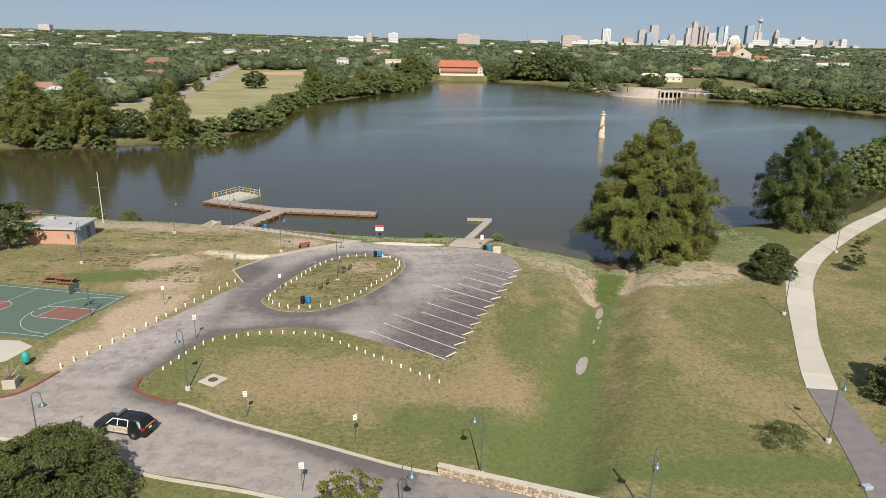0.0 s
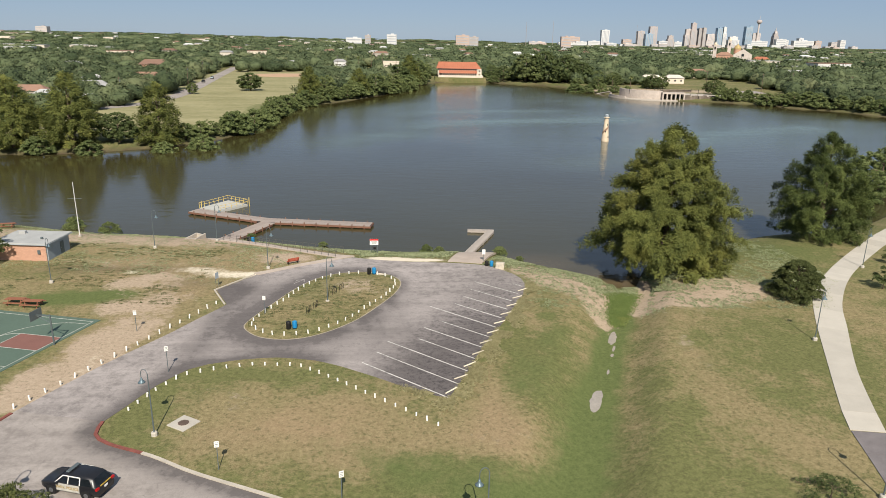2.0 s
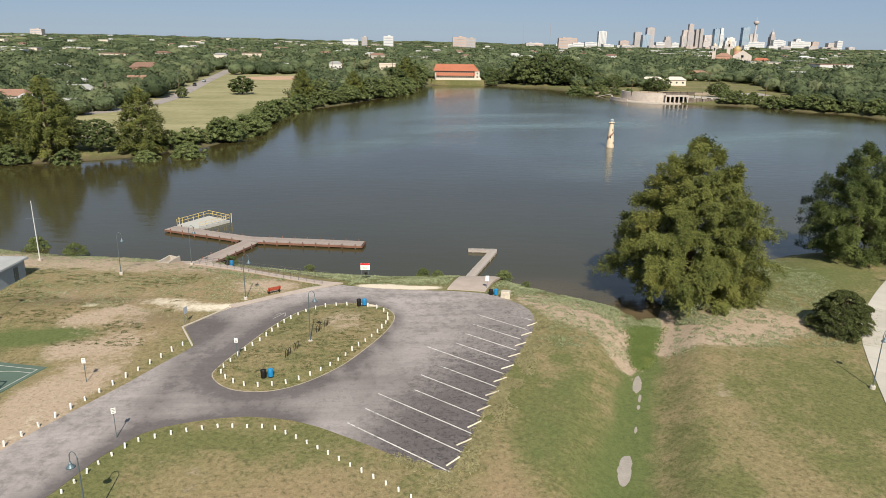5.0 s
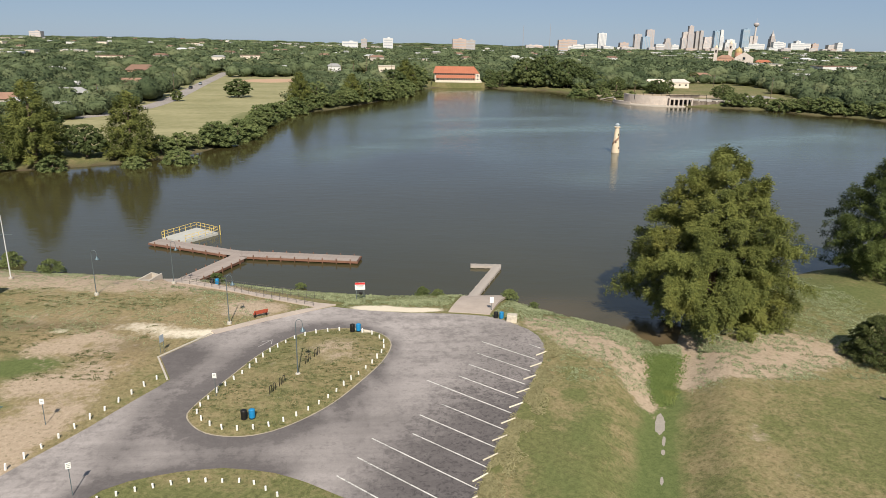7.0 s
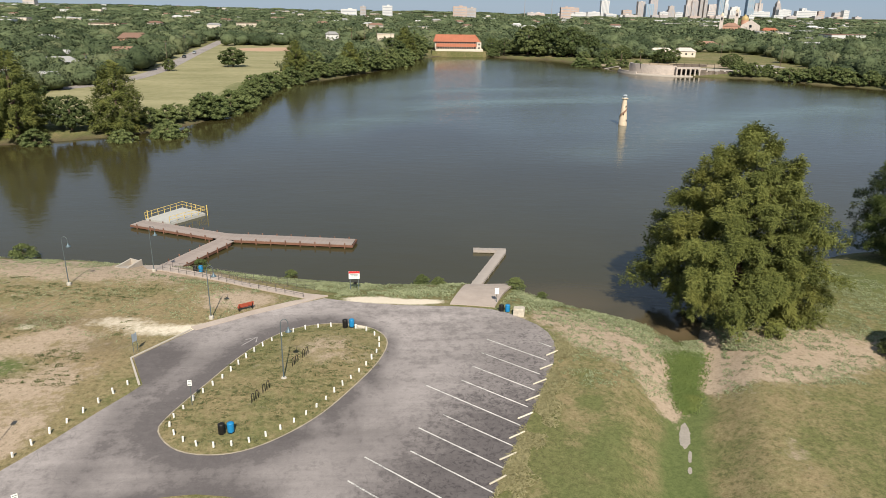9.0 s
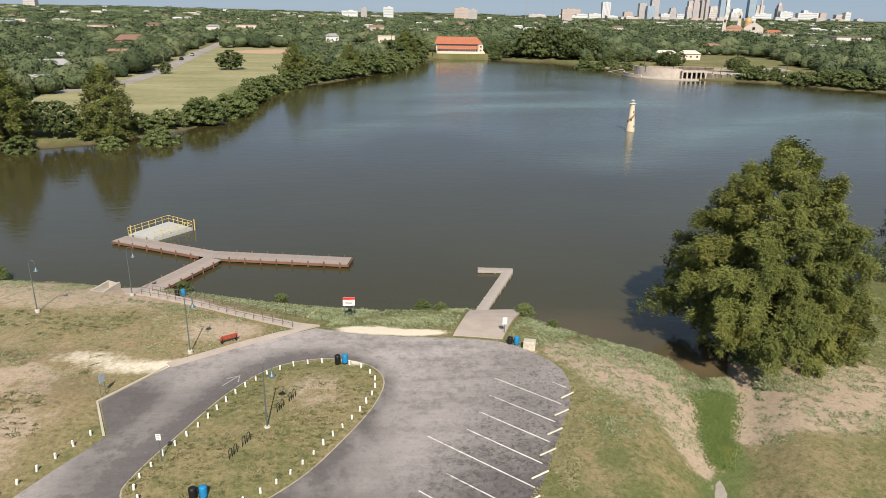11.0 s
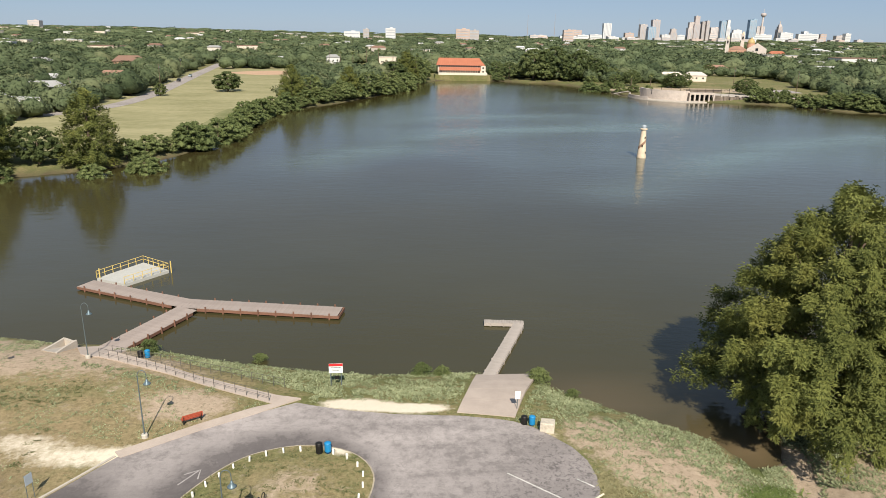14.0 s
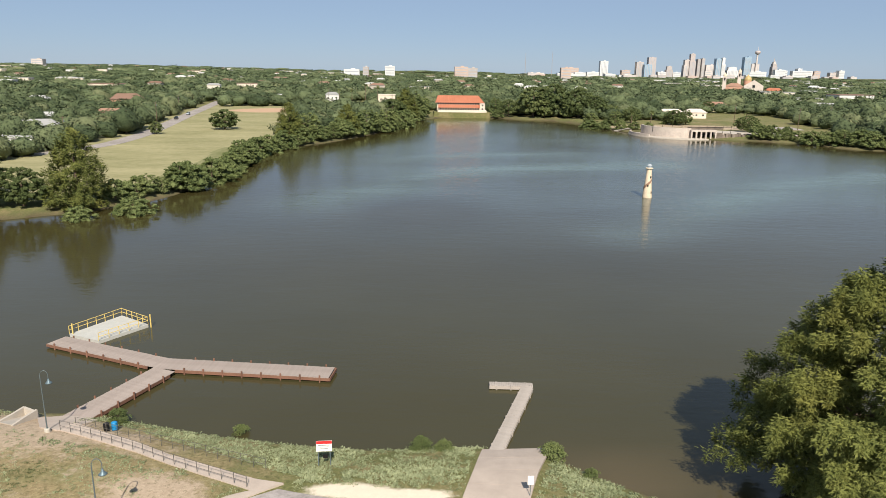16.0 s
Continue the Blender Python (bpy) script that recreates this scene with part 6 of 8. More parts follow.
def boathouse():
    """Two-storey building with an orange tiled roof and arcades towards the lake."""
    w, d = 34.0, 13
    root = thing("boathouse", "two-storey cream building with orange tiled roofs and arcades", "building", pose(37.0, 582, 4.0, 0, 0, -1.5))
    part("plinth", box(bmesh.new(), (1.5, -3.0, 0.3), (w + 1, d + 5, 2.2)), PLASTER, root)
    part("wall", box(bmesh.new(), (0, 0, 4.2), (w - 1, d, 5.6)), PLASTER, root)
    bm = bmesh.new()
    v = [bm.verts.new(p) for p in ((-w / 2 - 0.7, -d / 2 - 1.2, 6.5), (w / 2 + 0.7, -d / 2 - 1.2, 6.5), (w / 2 + 0.7, d / 2 + 1.2, 6.5), (-w / 2 - 0.7, d / 2 + 1.2, 6.5), (-w / 2 + 1.2, 0, 11.4), (w / 2 - 3.2, 0, 11.4))]
    for f in ((0, 1, 5, 4), (1, 2, 5), (2, 3, 4, 5), (3, 0, 4), (3, 2, 1, 0)):
        bm.faces.new([v[i] for i in f])
    roof = part("roof", bm, TILE, root)
    for i in range(24):
        x = -w / 2 - 0.2 + i * (w + 0.4) / 23
        x1 = max(-w / 2 + 1.2, min(w / 2 - 3.2, x))
        part("tile_rib", rod(bmesh.new(), (x, -d / 2 - 1.2, 6.56), (x1, -0.05, 11.44), 0.1, 0.1, 4), TILE, roof)
    bm = bmesh.new()
    v = [bm.verts.new(p) for p in ((-w / 2 + 1.5, -d / 2 - 3.6, 3.3), (w / 2 - 2.6, -d / 2 - 3.6, 3.3), (w / 2 - 2.6, -d / 2 - 0.05, 5.2), (-w / 2 + 1.5, -d / 2 - 0.05, 5.2),
                                   (-w / 2 + 1.5, -d / 2 - 3.6, 3.05), (w / 2 - 2.6, -d / 2 - 3.6, 3.05), (w / 2 - 2.6, -d / 2 - 0.05, 3.05), (-w / 2 + 1.5, -d / 2 - 0.05, 3.05))]
    for f in ((0, 1, 2, 3), (4, 7, 6, 5), (0, 4, 5, 1), (1, 5, 6, 2), (3, 7, 4, 0)):
        bm.faces.new([v[i] for i in f])
    part("porch_roof", bm, TILE, root)
    for i in range(18):
        x = -w / 2 + 1.4 + i * 1.8
        part("window", box(bmesh.new(), (x, -d / 2 - 0.03, 5.85), (1.0, 0.12, 1.2)), GLASS, root)
        if 1.5 < x + w / 2 < w - 3:
            part("column", rod(bmesh.new(), (x + 0.9, -d / 2 - 3.4, 1.3), (x + 0.9, -d / 2 - 3.4, 3.1), 0.26, 0.22, 8), PLASTER, root)
            # wide dark doorways; they also put the porch's shade into the wall's colour
            part("doorway", box(bmesh.new(), (x, -d / 2 - 0.03, 2.3), (1.3, 0.12, 1.7)), DARK, root)
    part("end_wing", box(bmesh.new(), (w / 2 - 0.9, -d / 2 - 1.6, 3.8), (3.4, 5, 5.0)), PLASTER, root)
    for z in (2.4, 5.0):
        part("end_window", box(bmesh.new(), (w / 2 - 0.9, -d / 2 - 4.12, z), (1.2, 0.1, 1.1)), GLASS, root)


boathouse()
single("lawn_terrace", slab(bmesh.new(), [(18, 569.5), (58, 569.5), (58, 592), (18, 592)], 4.0, 4.6), GROUND, "grassy bank below the boathouse", "bank", kind="structure")


RUINED = surface("dark_weathered_concrete", (0.18, 0.145, 0.115), 0.95, fine=2.0, coarse=0.5, amount=0.45, each=0.3)
BASIN = surface("stained_concrete", (0.45, 0.385, 0.33), 0.9, fine=2.5, coarse=0.4, amount=0.3)


def casting_pond():
    """Curved concrete basin wall with an arcade and a railing, on the far bank."""
    root = thing("concrete_basin", "weathered curved concrete basin wall with an open arcade", "basin", pose(152, 454, 0))

    def arc_wall(r, a0, a1, z0, z1, thick):
        bm = bmesh.new()
        rows = []
        n = 24
        for i in range(n + 1):
            a = radians(a0 + (a1 - a0) * i / n)
            c, s = math.cos(a), math.sin(a)
            rows.append([bm.verts.new(p) for p in ((r * c, r * s, z0), (r * c, r * s, z1), ((r - thick) * c, (r - thick) * s, z1), ((r - thick) * c, (r - thick) * s, z0))])
        for p, q in zip(rows, rows[1:]):
            for k in range(4):
                j = (k + 1) % 4
                bm.faces.new((p[k], p[j], q[j], q[k]))
        bm.faces.new(rows[0])
        bm.faces.new(rows[-1][::-1])
        bmesh.ops.recalc_face_normals(bm, faces=bm.faces[:])
        return bm

    part("apron", arc_wall(27, 150, 285, -1, 0.5, 14), CONCRETE, root, "low concrete apron at the waterline")
    part("basin_wall", arc_wall(20.5, 170, 268, -1, 5.6, 1.2), BASIN, root, "tall curved cream concrete wall")
    part("low_wall", arc_wall(26.5, 150, 215, 0, 1.8, 0.6), BASIN, root)
    part("arcade_roof", box(bmesh.new(), (5.4, -20.6, 4.4), (14, 5, 0.9)), BASIN, root)
    # dark sheet added to stand for the shade within the open arcade
    part("arcade_shade", box(bmesh.new(), (5.4, -18.4, 2.2), (14, 0.4, 4.4)), DARK, root)
    for i in range(6):
        part("pier_column", box(bmesh.new(), (-1.2 + i * 2.6, -22.6, 1.7), (0.8, 0.9, 4.6)), BASIN, root)
    part("end_wall", box(bmesh.new(), (13.8, -22, 1.2), (3.2, 2.4, 4.6)), RUINED, root)
    for i in range(9):
        part("buttress", box(bmesh.new(), (16.2 + i * 1.75, -22.4 + 0.25 * (i % 3), 0.9 + 0.2 * (i % 2)), (1.5, 1.6 + 0.3 * (i % 2), 3.6 + 0.5 * (i % 3))), RUINED, root, "dark weathered wall bay")
    part("parapet", box(bmesh.new(), (7.5, -18.6, 5.6), (19, 0.6, 1.4)), RUINED, root)
    part("terrace", box(bmesh.new(), (6, -2, 2.6), (28, 32, 0.8)), CONCRETE, root, "pale paved terrace")
    for i in range(10):
        part("rail_post", rod(bmesh.new(), (-18 + i * 4.4, -19 if i > 3 else -10 - i * 2.5, 2.9), (-18 + i * 4.4, -19 if i > 3 else -10 - i * 2.5, 6.9), 0.14, 0.1, 5), DARK, root)
    part("rail", box(bmesh.new(), (9, -19, 6.2), (26, 0.12, 0.15)), DARK, root)


casting_pond()
single("car_park", slab(bmesh.new(), [(206, 468), (234, 470), (236, 490), (208, 488)], LAND + 0.2, 0.5), ROAD, "pale grey car park on the far bank", "car park", kind="structure")
single("terrace_paving", slab(bmesh.new(), plan([(112, 381), (128, 384), (150, 374), (172, 372), (168, 356), (150, 352), (138, 362), (122, 372)]), LAND + 0.25, 0.5), CONCRETE, "pale paved forecourt on the far bank", "pavement", kind="structure")


def palm(x, y, h):
    root = thing("palm", "tall thin fan palm on the far bank", "tree", pose(x, y, ground_at(x, y)), "palms")
    part("trunk", rod(bmesh.new(), (0, 0, -0.2), (0.2, 0, h), 0.3, 0.2, 7), BARK, root)
    bm = bmesh.new()
    rng = random.Random(int(x))
    for i in range(22):
        a, e = rng.uniform(0, 6.28), rng.uniform(-0.7, 1.0)
        d = Vector((math.cos(a) * math.cos(e), math.sin(a) * math.cos(e), math.sin(e)))
        s = Vector((-math.sin(a), math.cos(a), 0)) * 0.5
        c = Vector((0.2, 0, h))
        v = [bm.verts.new(p) for p in (c, c + d * 1.1 + s, c + d * 2.1 - Vector((0, 0, 0.5)), c + d * 1.1 - s)]
        bm.faces.new(v)
    part("crown", bm, SHRUB, root)


for x, y, h in ((133, 480, 9), (196, 466, 10), (-28, 700, 15), (-50, 690, 12), (-40, 720, 16), (-62, 700, 12), (-15, 690, 13), (-1, 720, 14), (6, 700, 11), (150, 495, 8)):
    palm(x, y, h)


def church():
    root = thing("church", "large pale church with red roofs, bell towers and golden dome", "church", pose(490, 1094, 2, 0, 0, -24))

    def gabled(x0, x1, y0, y1, eave, ridge):
        bm = bmesh.new()
        m = (x0 + x1) / 2
        v = [bm.verts.new(q) for y in (y0, y1) for q in ((x0, y, 0), (x1, y, 0), (x1, y, eave), (m, y, ridge), (x0, y, eave))]
        for f in ((0, 1, 2, 3, 4), (9, 8, 7, 6, 5), (0, 5, 6, 1), (1, 6, 7, 2), (2, 7, 8, 3), (3, 8, 9, 4), (4, 9, 5, 0)):
            bm.faces.new([v[k] for k in f])
        return bm

    part("facade", gabled(0, 26, -14.5, -13, 13, 21), PALESTONE, root, "cream gabled facade")
    part("nave", box(bmesh.new(), (13, 8, 6), (24, 42, 12)), PALESTONE, root)
    part("nave_roof", gabled(0.5, 25.5, -12.9, 30, 12.2, 19), CLAY, root)
    part("side_wing", box(bmesh.new(), (-13, 4, 5.5), (26, 24, 11)), BRICK, root)
    part("wing_roof", box(bmesh.new(), (-13, 4, 13.5), (27, 25, 5), taper=0.35), CLAY, root)
    part("rose_window", box(bmesh.new(), (13, -14.6, 12), (3.5, 0.2, 3.5)), GLASS, root)
    for x in (7, 13, 19):
        part("doorway", box(bmesh.new(), (x, -14.6, 3), (2.6, 0.2, 6)), DARK, root)
    for x, y, w, h in ((-27, -8, 5.2, 26), (-7, 6, 5.0, 32)):
        tower_part = part("bell_tower", box(bmesh.new(), (x, y, h / 2), (w, w, h), taper=0.92), PALESTONE, root)
        part("belfry", box(bmesh.new(), (x, y - w * 0.36, h - 4.5), (w * 0.4, w * 0.36, 4)), DARK, tower_part)
        part("tower_cap", lathe(bmesh.new(), [(w * 0.5, 0), (w * 0.46, 1.5), (w * 0.2, 3.4), (0.1, 5)], 8, Matrix.Translation((x, y, h))), STAINED, tower_part)
    part("drum", lathe(bmesh.new(), [(5.2, 14), (5.2, 20)], 16, Matrix.Translation((5, 12, 0))), BRICK, root)
    part("dome", lathe(bmesh.new(), [(5.4, 20), (5.1, 22.5), (3.8, 25), (1.4, 26.6), (0.7, 28), (0.1, 28.6)], 16, Matrix.Translation((5, 12, 0))), DOME, root, "golden dome")


church()


def car(name, label, m, paint, group="", police=False):
    """Sport utility car, front towards -x."""
    root = thing(name, label, "car", m, group)
    W = 1.98
    stations = ((-2.52, 0.66, 0.7, 0.76, 0.5), (-2.44, 0.86, 0.84, 0.92, 0.66), (-2.15, 0.96, 0.98, 1.04, 0.74), (-1.3, 0.985, 1.06, 1.13, 0.78), (-0.95, 0.99, 1.09, 1.4, 0.7),
                (-0.5, 0.99, 1.1, 1.7, 0.66), (0.2, 0.99, 1.11, 1.79, 0.68), (1.3, 0.99, 1.12, 1.78, 0.68), (2.0, 0.98, 1.12, 1.68, 0.66), (2.36, 0.95, 1.06, 1.16, 0.78), (2.5, 0.88, 0.86, 0.92, 0.72))
    bm = bmesh.new()
    rings = []
    for x, w, sh, top, tw in stations:
        half = [(w * 0.93, 0.36), (w, 0.58), (w, sh - 0.1), (w - 0.03, sh), (tw + 0.04, top - 0.07), (tw * 0.82, top)]
        rings.append([bm.verts.new((x, -y, z)) for y, z in half] + [bm.verts.new((x, y, z)) for y, z in half[::-1]])
    for a, b in zip(rings, rings[1:]):
        for k in range(12):
            n = (k + 1) % 12
            bm.faces.new((a[k], a[n], b[n], b[k]))
    bm.faces.new(rings[0])
    bm.faces.new(rings[-1][::-1])
    bmesh.ops.recalc_face_normals(bm, faces=bm.faces[:])
    part("body", bm, paint, root, smooth=True)
    for sgn in (-1, 1):
        y = sgn * 0.84
        for x0, x1, x2, x3 in ((-0.98, -0.02, -0.02, -0.42), (0.06, 0.98, 0.94, 0.06), (1.1, 2.02, 1.78, 1.06)):
            bm = bmesh.new()
            v = [bm.verts.new(q) for q in ((x0, sgn * 0.956, 1.16), (x1, sgn * 0.956, 1.16), (x2, sgn * 0.766, 1.62), (x3, sgn * 0.766, 1.62))]
            bm.faces.new(v if sgn < 0 else v[::-1])
            bmesh.ops.solidify(bm, geom=bm.faces[:], thickness=0.02)
            part("side_window", bm, GLASS, root)
        for x in (-1.52, 1.5):
            part("wheel_arch", rod(bmesh.new(), (x, sgn * (W / 2 - 0.2), 0.42), (x, sgn * (W / 2 + 0.012), 0.42), 0.47, 0.47, 20), BLACK if police else DARK, root)
        if police:
            bm = bmesh.new()
            door = [(-1.02, 0.46), (0.98, 0.46), (1.03, 1.1), (-1.06, 1.1)]
            v = [bm.verts.new((x, sgn * (W / 2 + 0.012), z)) for x, z in door]
            bm.faces.new(v if sgn < 0 else v[::-1])
            bmesh.ops.solidify(bm, geom=bm.faces[:], thickness=0.012)
            panel = part("door_panel", bm, WHITE, root, "white front and rear doors")
            for a, b in (((-1.06, 0.968, 1.12), (-0.46, 0.772, 1.65)), ((0.02, 0.968, 1.12), (0.02, 0.772, 1.65)), ((1.03, 0.968, 1.12), (1.0, 0.772, 1.65)), ((-0.46, 0.772, 1.65), (1.0, 0.772, 1.65))):
                part("window_frame", rod(bmesh.new(), (a[0], sgn * a[1], a[2]), (b[0], sgn * b[1], b[2]), 0.04, 0.04, 6), WHITE, root, "white window frame")
            font = bpy.data.curves.new("door_lettering", "FONT")
            font.body, font.size, font.extrude, font.align_x = "PARK POLICE", 0.33, 0.004, "CENTER"
            temp = bpy.data.objects.new("lettering_source", font)
            scene.collection.objects.link(temp)
            bpy.context.view_layer.update()
            me = bpy.data.meshes.new_from_object(temp.evaluated_get(bpy.context.evaluated_depsgraph_get()))
            bpy.data.objects.remove(temp)
            me.materials.clear()
            me.materials.append(GOLD)
            sign = part("door_lettering", me, GOLD, panel, "gold lettering")
            sign.matrix_basis = pose(-0.03, sgn * (W / 2 + 0.03), 0.68, 90, 0, 0 if sgn < 0 else 180)
    v = bmesh.new()
    q = [v.verts.new(p) for p in ((-1.27, -0.74, 1.17), (-1.27, 0.74, 1.17), (-0.52, 0.6, 1.71), (-0.52, -0.6, 1.71))]
    v.faces.new(q[::-1])
    bmesh.ops.solidify(v, geom=v.faces[:], thickness=-0.03)
    part("windscreen", v, GLASS, root)
    v = bmesh.new()
    q = [v.verts.new(p) for p in ((2.375, -0.72, 1.2), (2.375, 0.72, 1.2), (2.07, 0.6, 1.65), (2.07, -0.6, 1.65))]
    v.faces.new(q)
    bmesh.ops.solidify(v, geom=v.faces[:], thickness=-0.03)
    part("rear_window", v, GLASS, root)
    for x in (-1.52, 1.5):
        for sgn in (-1, 1):
            wheel = part("wheel", rod(bmesh.new(), (x, sgn * (W / 2 - 0.24), 0.37), (x, sgn * (W / 2 + 0.03), 0.37), 0.38, 0.38, 20), TYRE, root)
            part("rim", rod(bmesh.new(), (x, sgn * (W / 2 - 0.05), 0.37), (x, sgn * (W / 2 + 0.045), 0.37), 0.22, 0.18, 12), STEEL, wheel)
    for sgn in (-1, 1):
        part("tail_lamp", box(bmesh.new(), (2.44, sgn * 0.82, 0.98), (0.16, 0.3, 0.16)), TAIL, root)
        part("headlight", box(bmesh.new(), (-2.42, sgn * 0.7, 0.8), (0.1, 0.26, 0.1)), GLASS, root)
        part("mirror", box(bmesh.new(), (-0.85, sgn * (W / 2 + 0.1), 1.15), (0.14, 0.22, 0.16)), BLACK, root)
    if police:
        part("light_bar", box(bmesh.new(), (-0.2, 0, 1.86), (0.3, 1.2, 0.1), bevel=0.03), GALV, root, "grey roof light bar")
        part("push_bar", box(bmesh.new(), (-2.57, 0, 0.64), (0.1, 0.9, 0.34), bevel=0.03), DARK, root)
        part("rear_stripe", box(bmesh.new(), (2.47, 0.05, 1.07), (0.06, 1.1, 0.07)), GOLD, root)
        part("number_plate", box(bmesh.new(), (2.53, 0, 0.85), (0.03, 0.32, 0.16)), LENS, root)
    return root


car("police_car", "black and white park police utility car on the road", pose(-25.5, 55.4, PAVE + 0.005, 0, 0, -16), BLACK, police=True)
for x, y, turn, paint in ((-141, 500, 98, BLACK), (-136, 452, 100, BLACK), (-146, 540, 98, GREYWALL)):
    car("parked_car", "dark car on the street beside the field", pose(x, y, LAND + 0.09, 0, 0, turn), paint, "cars on the street")

# ---- piers ----
def deck_boards(root, a, b, width, z, mat, board=0.2):
    """Boards laid across a straight deck from a to b."""
    a, b = Vector(a), Vector(b)
    d = (b - a).normalized()
    turn = math.degrees(math.atan2(d.y, d.x))
    n = int((b - a).length / board)
    rng = random.Random(n)
    one = to_mesh("deck_board", box(bmesh.new(), (0, 0, 0), (board - 0.02, width, 0.05)), mat)
    for i in range(n):
        c = a + d * (i + 0.5) * board
        s = Vector((-d.y, d.x)) * rng.uniform(-0.03, 0.03)
        part("deck_board", one, mat, root).matrix_basis = pose(c.x + s.x, c.y + s.y, z + rng.uniform(-0.008, 0.008), 0, 0, turn)


def fascia(a, b, width, z, root, posts, up=0.3, mat=BEAM):
    a, b = Vector(a), Vector(b)
    d = (b - a).normalized()
    s = Vector((-d.y, d.x)) * width / 2
    turn = math.degrees(math.atan2(d.y, d.x))
    for sgn in (-1, 1):
        c = (a + b) / 2 + s * sgn
        part("edge_beam", box(bmesh.new(), (c.x, c.y, z - 0.2), ((b - a).length, 0.12, 0.34), turn), mat, root)
        for i in range(posts):
            p = a.lerp(b, (i + 0.5) / posts) + s * sgn * 1.04
            part("support_post", rod(bmesh.new(), (p.x, p.y, -1.8), (p.x, p.y, z + up), 0.11, 0.1, 7), mat, root)


pier = thing("fishing_pier", "T-shaped weathered timber fishing pier with red-brown piles", "pier", pose(0, 0, 0))
PIER = 0.55
TRUNK_A, TRUNK_B = (-33.3, 127.8), (-27.8, 140.6)
deck_boards(pier, TRUNK_A, TRUNK_B, 3.1, PIER, DECK)
fascia((-32.6, 129.4), (-28.2, 139.7), 3.1, PIER, pier, 5)
ARM_A, ARM_B = (-44.8, 149.8), (-28.4, 142.2)
deck_boards(pier, ARM_A, ARM_B, 2.8, PIER + 0.004, DECK)
fascia(ARM_A, (-29.6, 142.7), 2.8, PIER, pier, 6)
WING_A, WING_B = (-29.0, 142.3), (-7.9, 139.3)
deck_boards(pier, WING_A, WING_B, 3.0, PIER + 0.008, DECK)
fascia((-26.4, 141.9), WING_B, 3.0, PIER, pier, 8)
part("end_beam", box(bmesh.new(), (-7.85, 139.3, PIER - 0.2), (0.14, 3.0, 0.36), -9), BEAM, pier)
part("end_beam", box(bmesh.new(), (-44.85, 149.8, PIER - 0.2), (0.14, 2.8, 0.36), -25), BEAM, pier)

platform = thing("floating_platform", "concrete fishing platform with yellow pipe railing moored to the pier", "platform", pose(0, 0, 0))
PLAT = [(-44.3, 152.3), (-39.4, 149.8), (-35.2, 155.8), (-40.2, 159.4)]
part("slab", slab(bmesh.new(), PLAT, 0.45, 0.5), PLATFORM, platform)
for a, b, n in ((PLAT[1], PLAT[2], 6), (PLAT[2], PLAT[3], 6), (PLAT[3], PLAT[0], 7)):
    for x, y in even([a, b], n):
        part("rail_post", rod(bmesh.new(), (x, y, 0.43), (x, y, 1.55), 0.045, 0.045, 6), YELLOW, platform)
    for z in (1.0, 1.53):
        part("rail", rod(bmesh.new(), (*a, z), (*b, z), 0.04, 0.04, 6), YELLOW, platform)
for x, y in (PLAT[0], PLAT[2]):
    part("guide_post", rod(bmesh.new(), (x * 0.99, y, -1.5), (x * 0.99, y, 1.9), 0.09, 0.09, 8), YELLOW, platform, "thick yellow guide post")

small_pier = thing("small_pier", "narrow L-shaped grey timber jetty beside the boat ramp", "pier", pose(0, 0, 0))
deck_boards(small_pier, (9.2, 121.2), (14.75, 135.6), 1.3, 0.45, GREYDECK)
deck_boards(small_pier, (10.4, 136.3), (15.5, 135.9), 1.0, 0.456, GREYDECK)
fascia((9.3, 121.4), (14.6, 135.2), 1.3, 0.45, small_pier, 5, 0.05, GREYDECK)
fascia((10.4, 136.3), (15.3, 135.9), 1.0, 0.45, small_pier, 3, 0.05, GREYDECK)

# ---- concrete by the shore ----
def on_ground(x, y):
    return ground_at(x, y)


def draped(name, outline, over, mat, label, category, cells=1.2):
    """Slab that follows the ground."""
    bm = slab(bmesh.new(), outline, over, 0.25, on_ground)
    return single(name, bm, mat, label, category, kind="structure")


def ruled(name, left, right, steps, over, mat, label, category):
    """Paved strip between two edges, cut into bays with thin joints."""
    root = thing(name, label, category, None, kind="structure")
    l, r = even(left, steps * 4 + 1), even(right, steps * 4 + 1)
    for i in range(steps):
        bm = bmesh.new()
        rows = []
        for k in range(5):
            q = i * 4 + k
            (ax, ay), (bx, by) = l[q], r[q]
            if k in (0, 4):
                j = q + (1 if k == 0 else -1)
                ax, ay, bx, by = ax + (l[j][0] - ax) * 0.02, ay + (l[j][1] - ay) * 0.02, bx + (r[j][0] - bx) * 0.02, by + (r[j][1] - by) * 0.02
            g = max([ground_at(ax + (bx - ax) * w, ay + (by - ay) * w) for w in (0, 0.25, 0.5, 0.75, 1)] + [-0.2])
            h0 = h1 = g + over
            rows.append([bm.verts.new(p) for p in ((ax, ay, h0 - 0.3), (ax, ay, h0), (bx, by, h1), (bx, by, h1 - 0.3))])
        for a, b in zip(rows, rows[1:]):
            for c in range(4):
                d = (c + 1) % 4
                bm.faces.new((a[c], a[d], b[d], b[c]))
        bm.faces.new(rows[0])
        bm.faces.new(rows[-1][::-1])
        bmesh.ops.recalc_face_normals(bm, faces=bm.faces[:])
        part("slab", bm, mat, root)
    return root


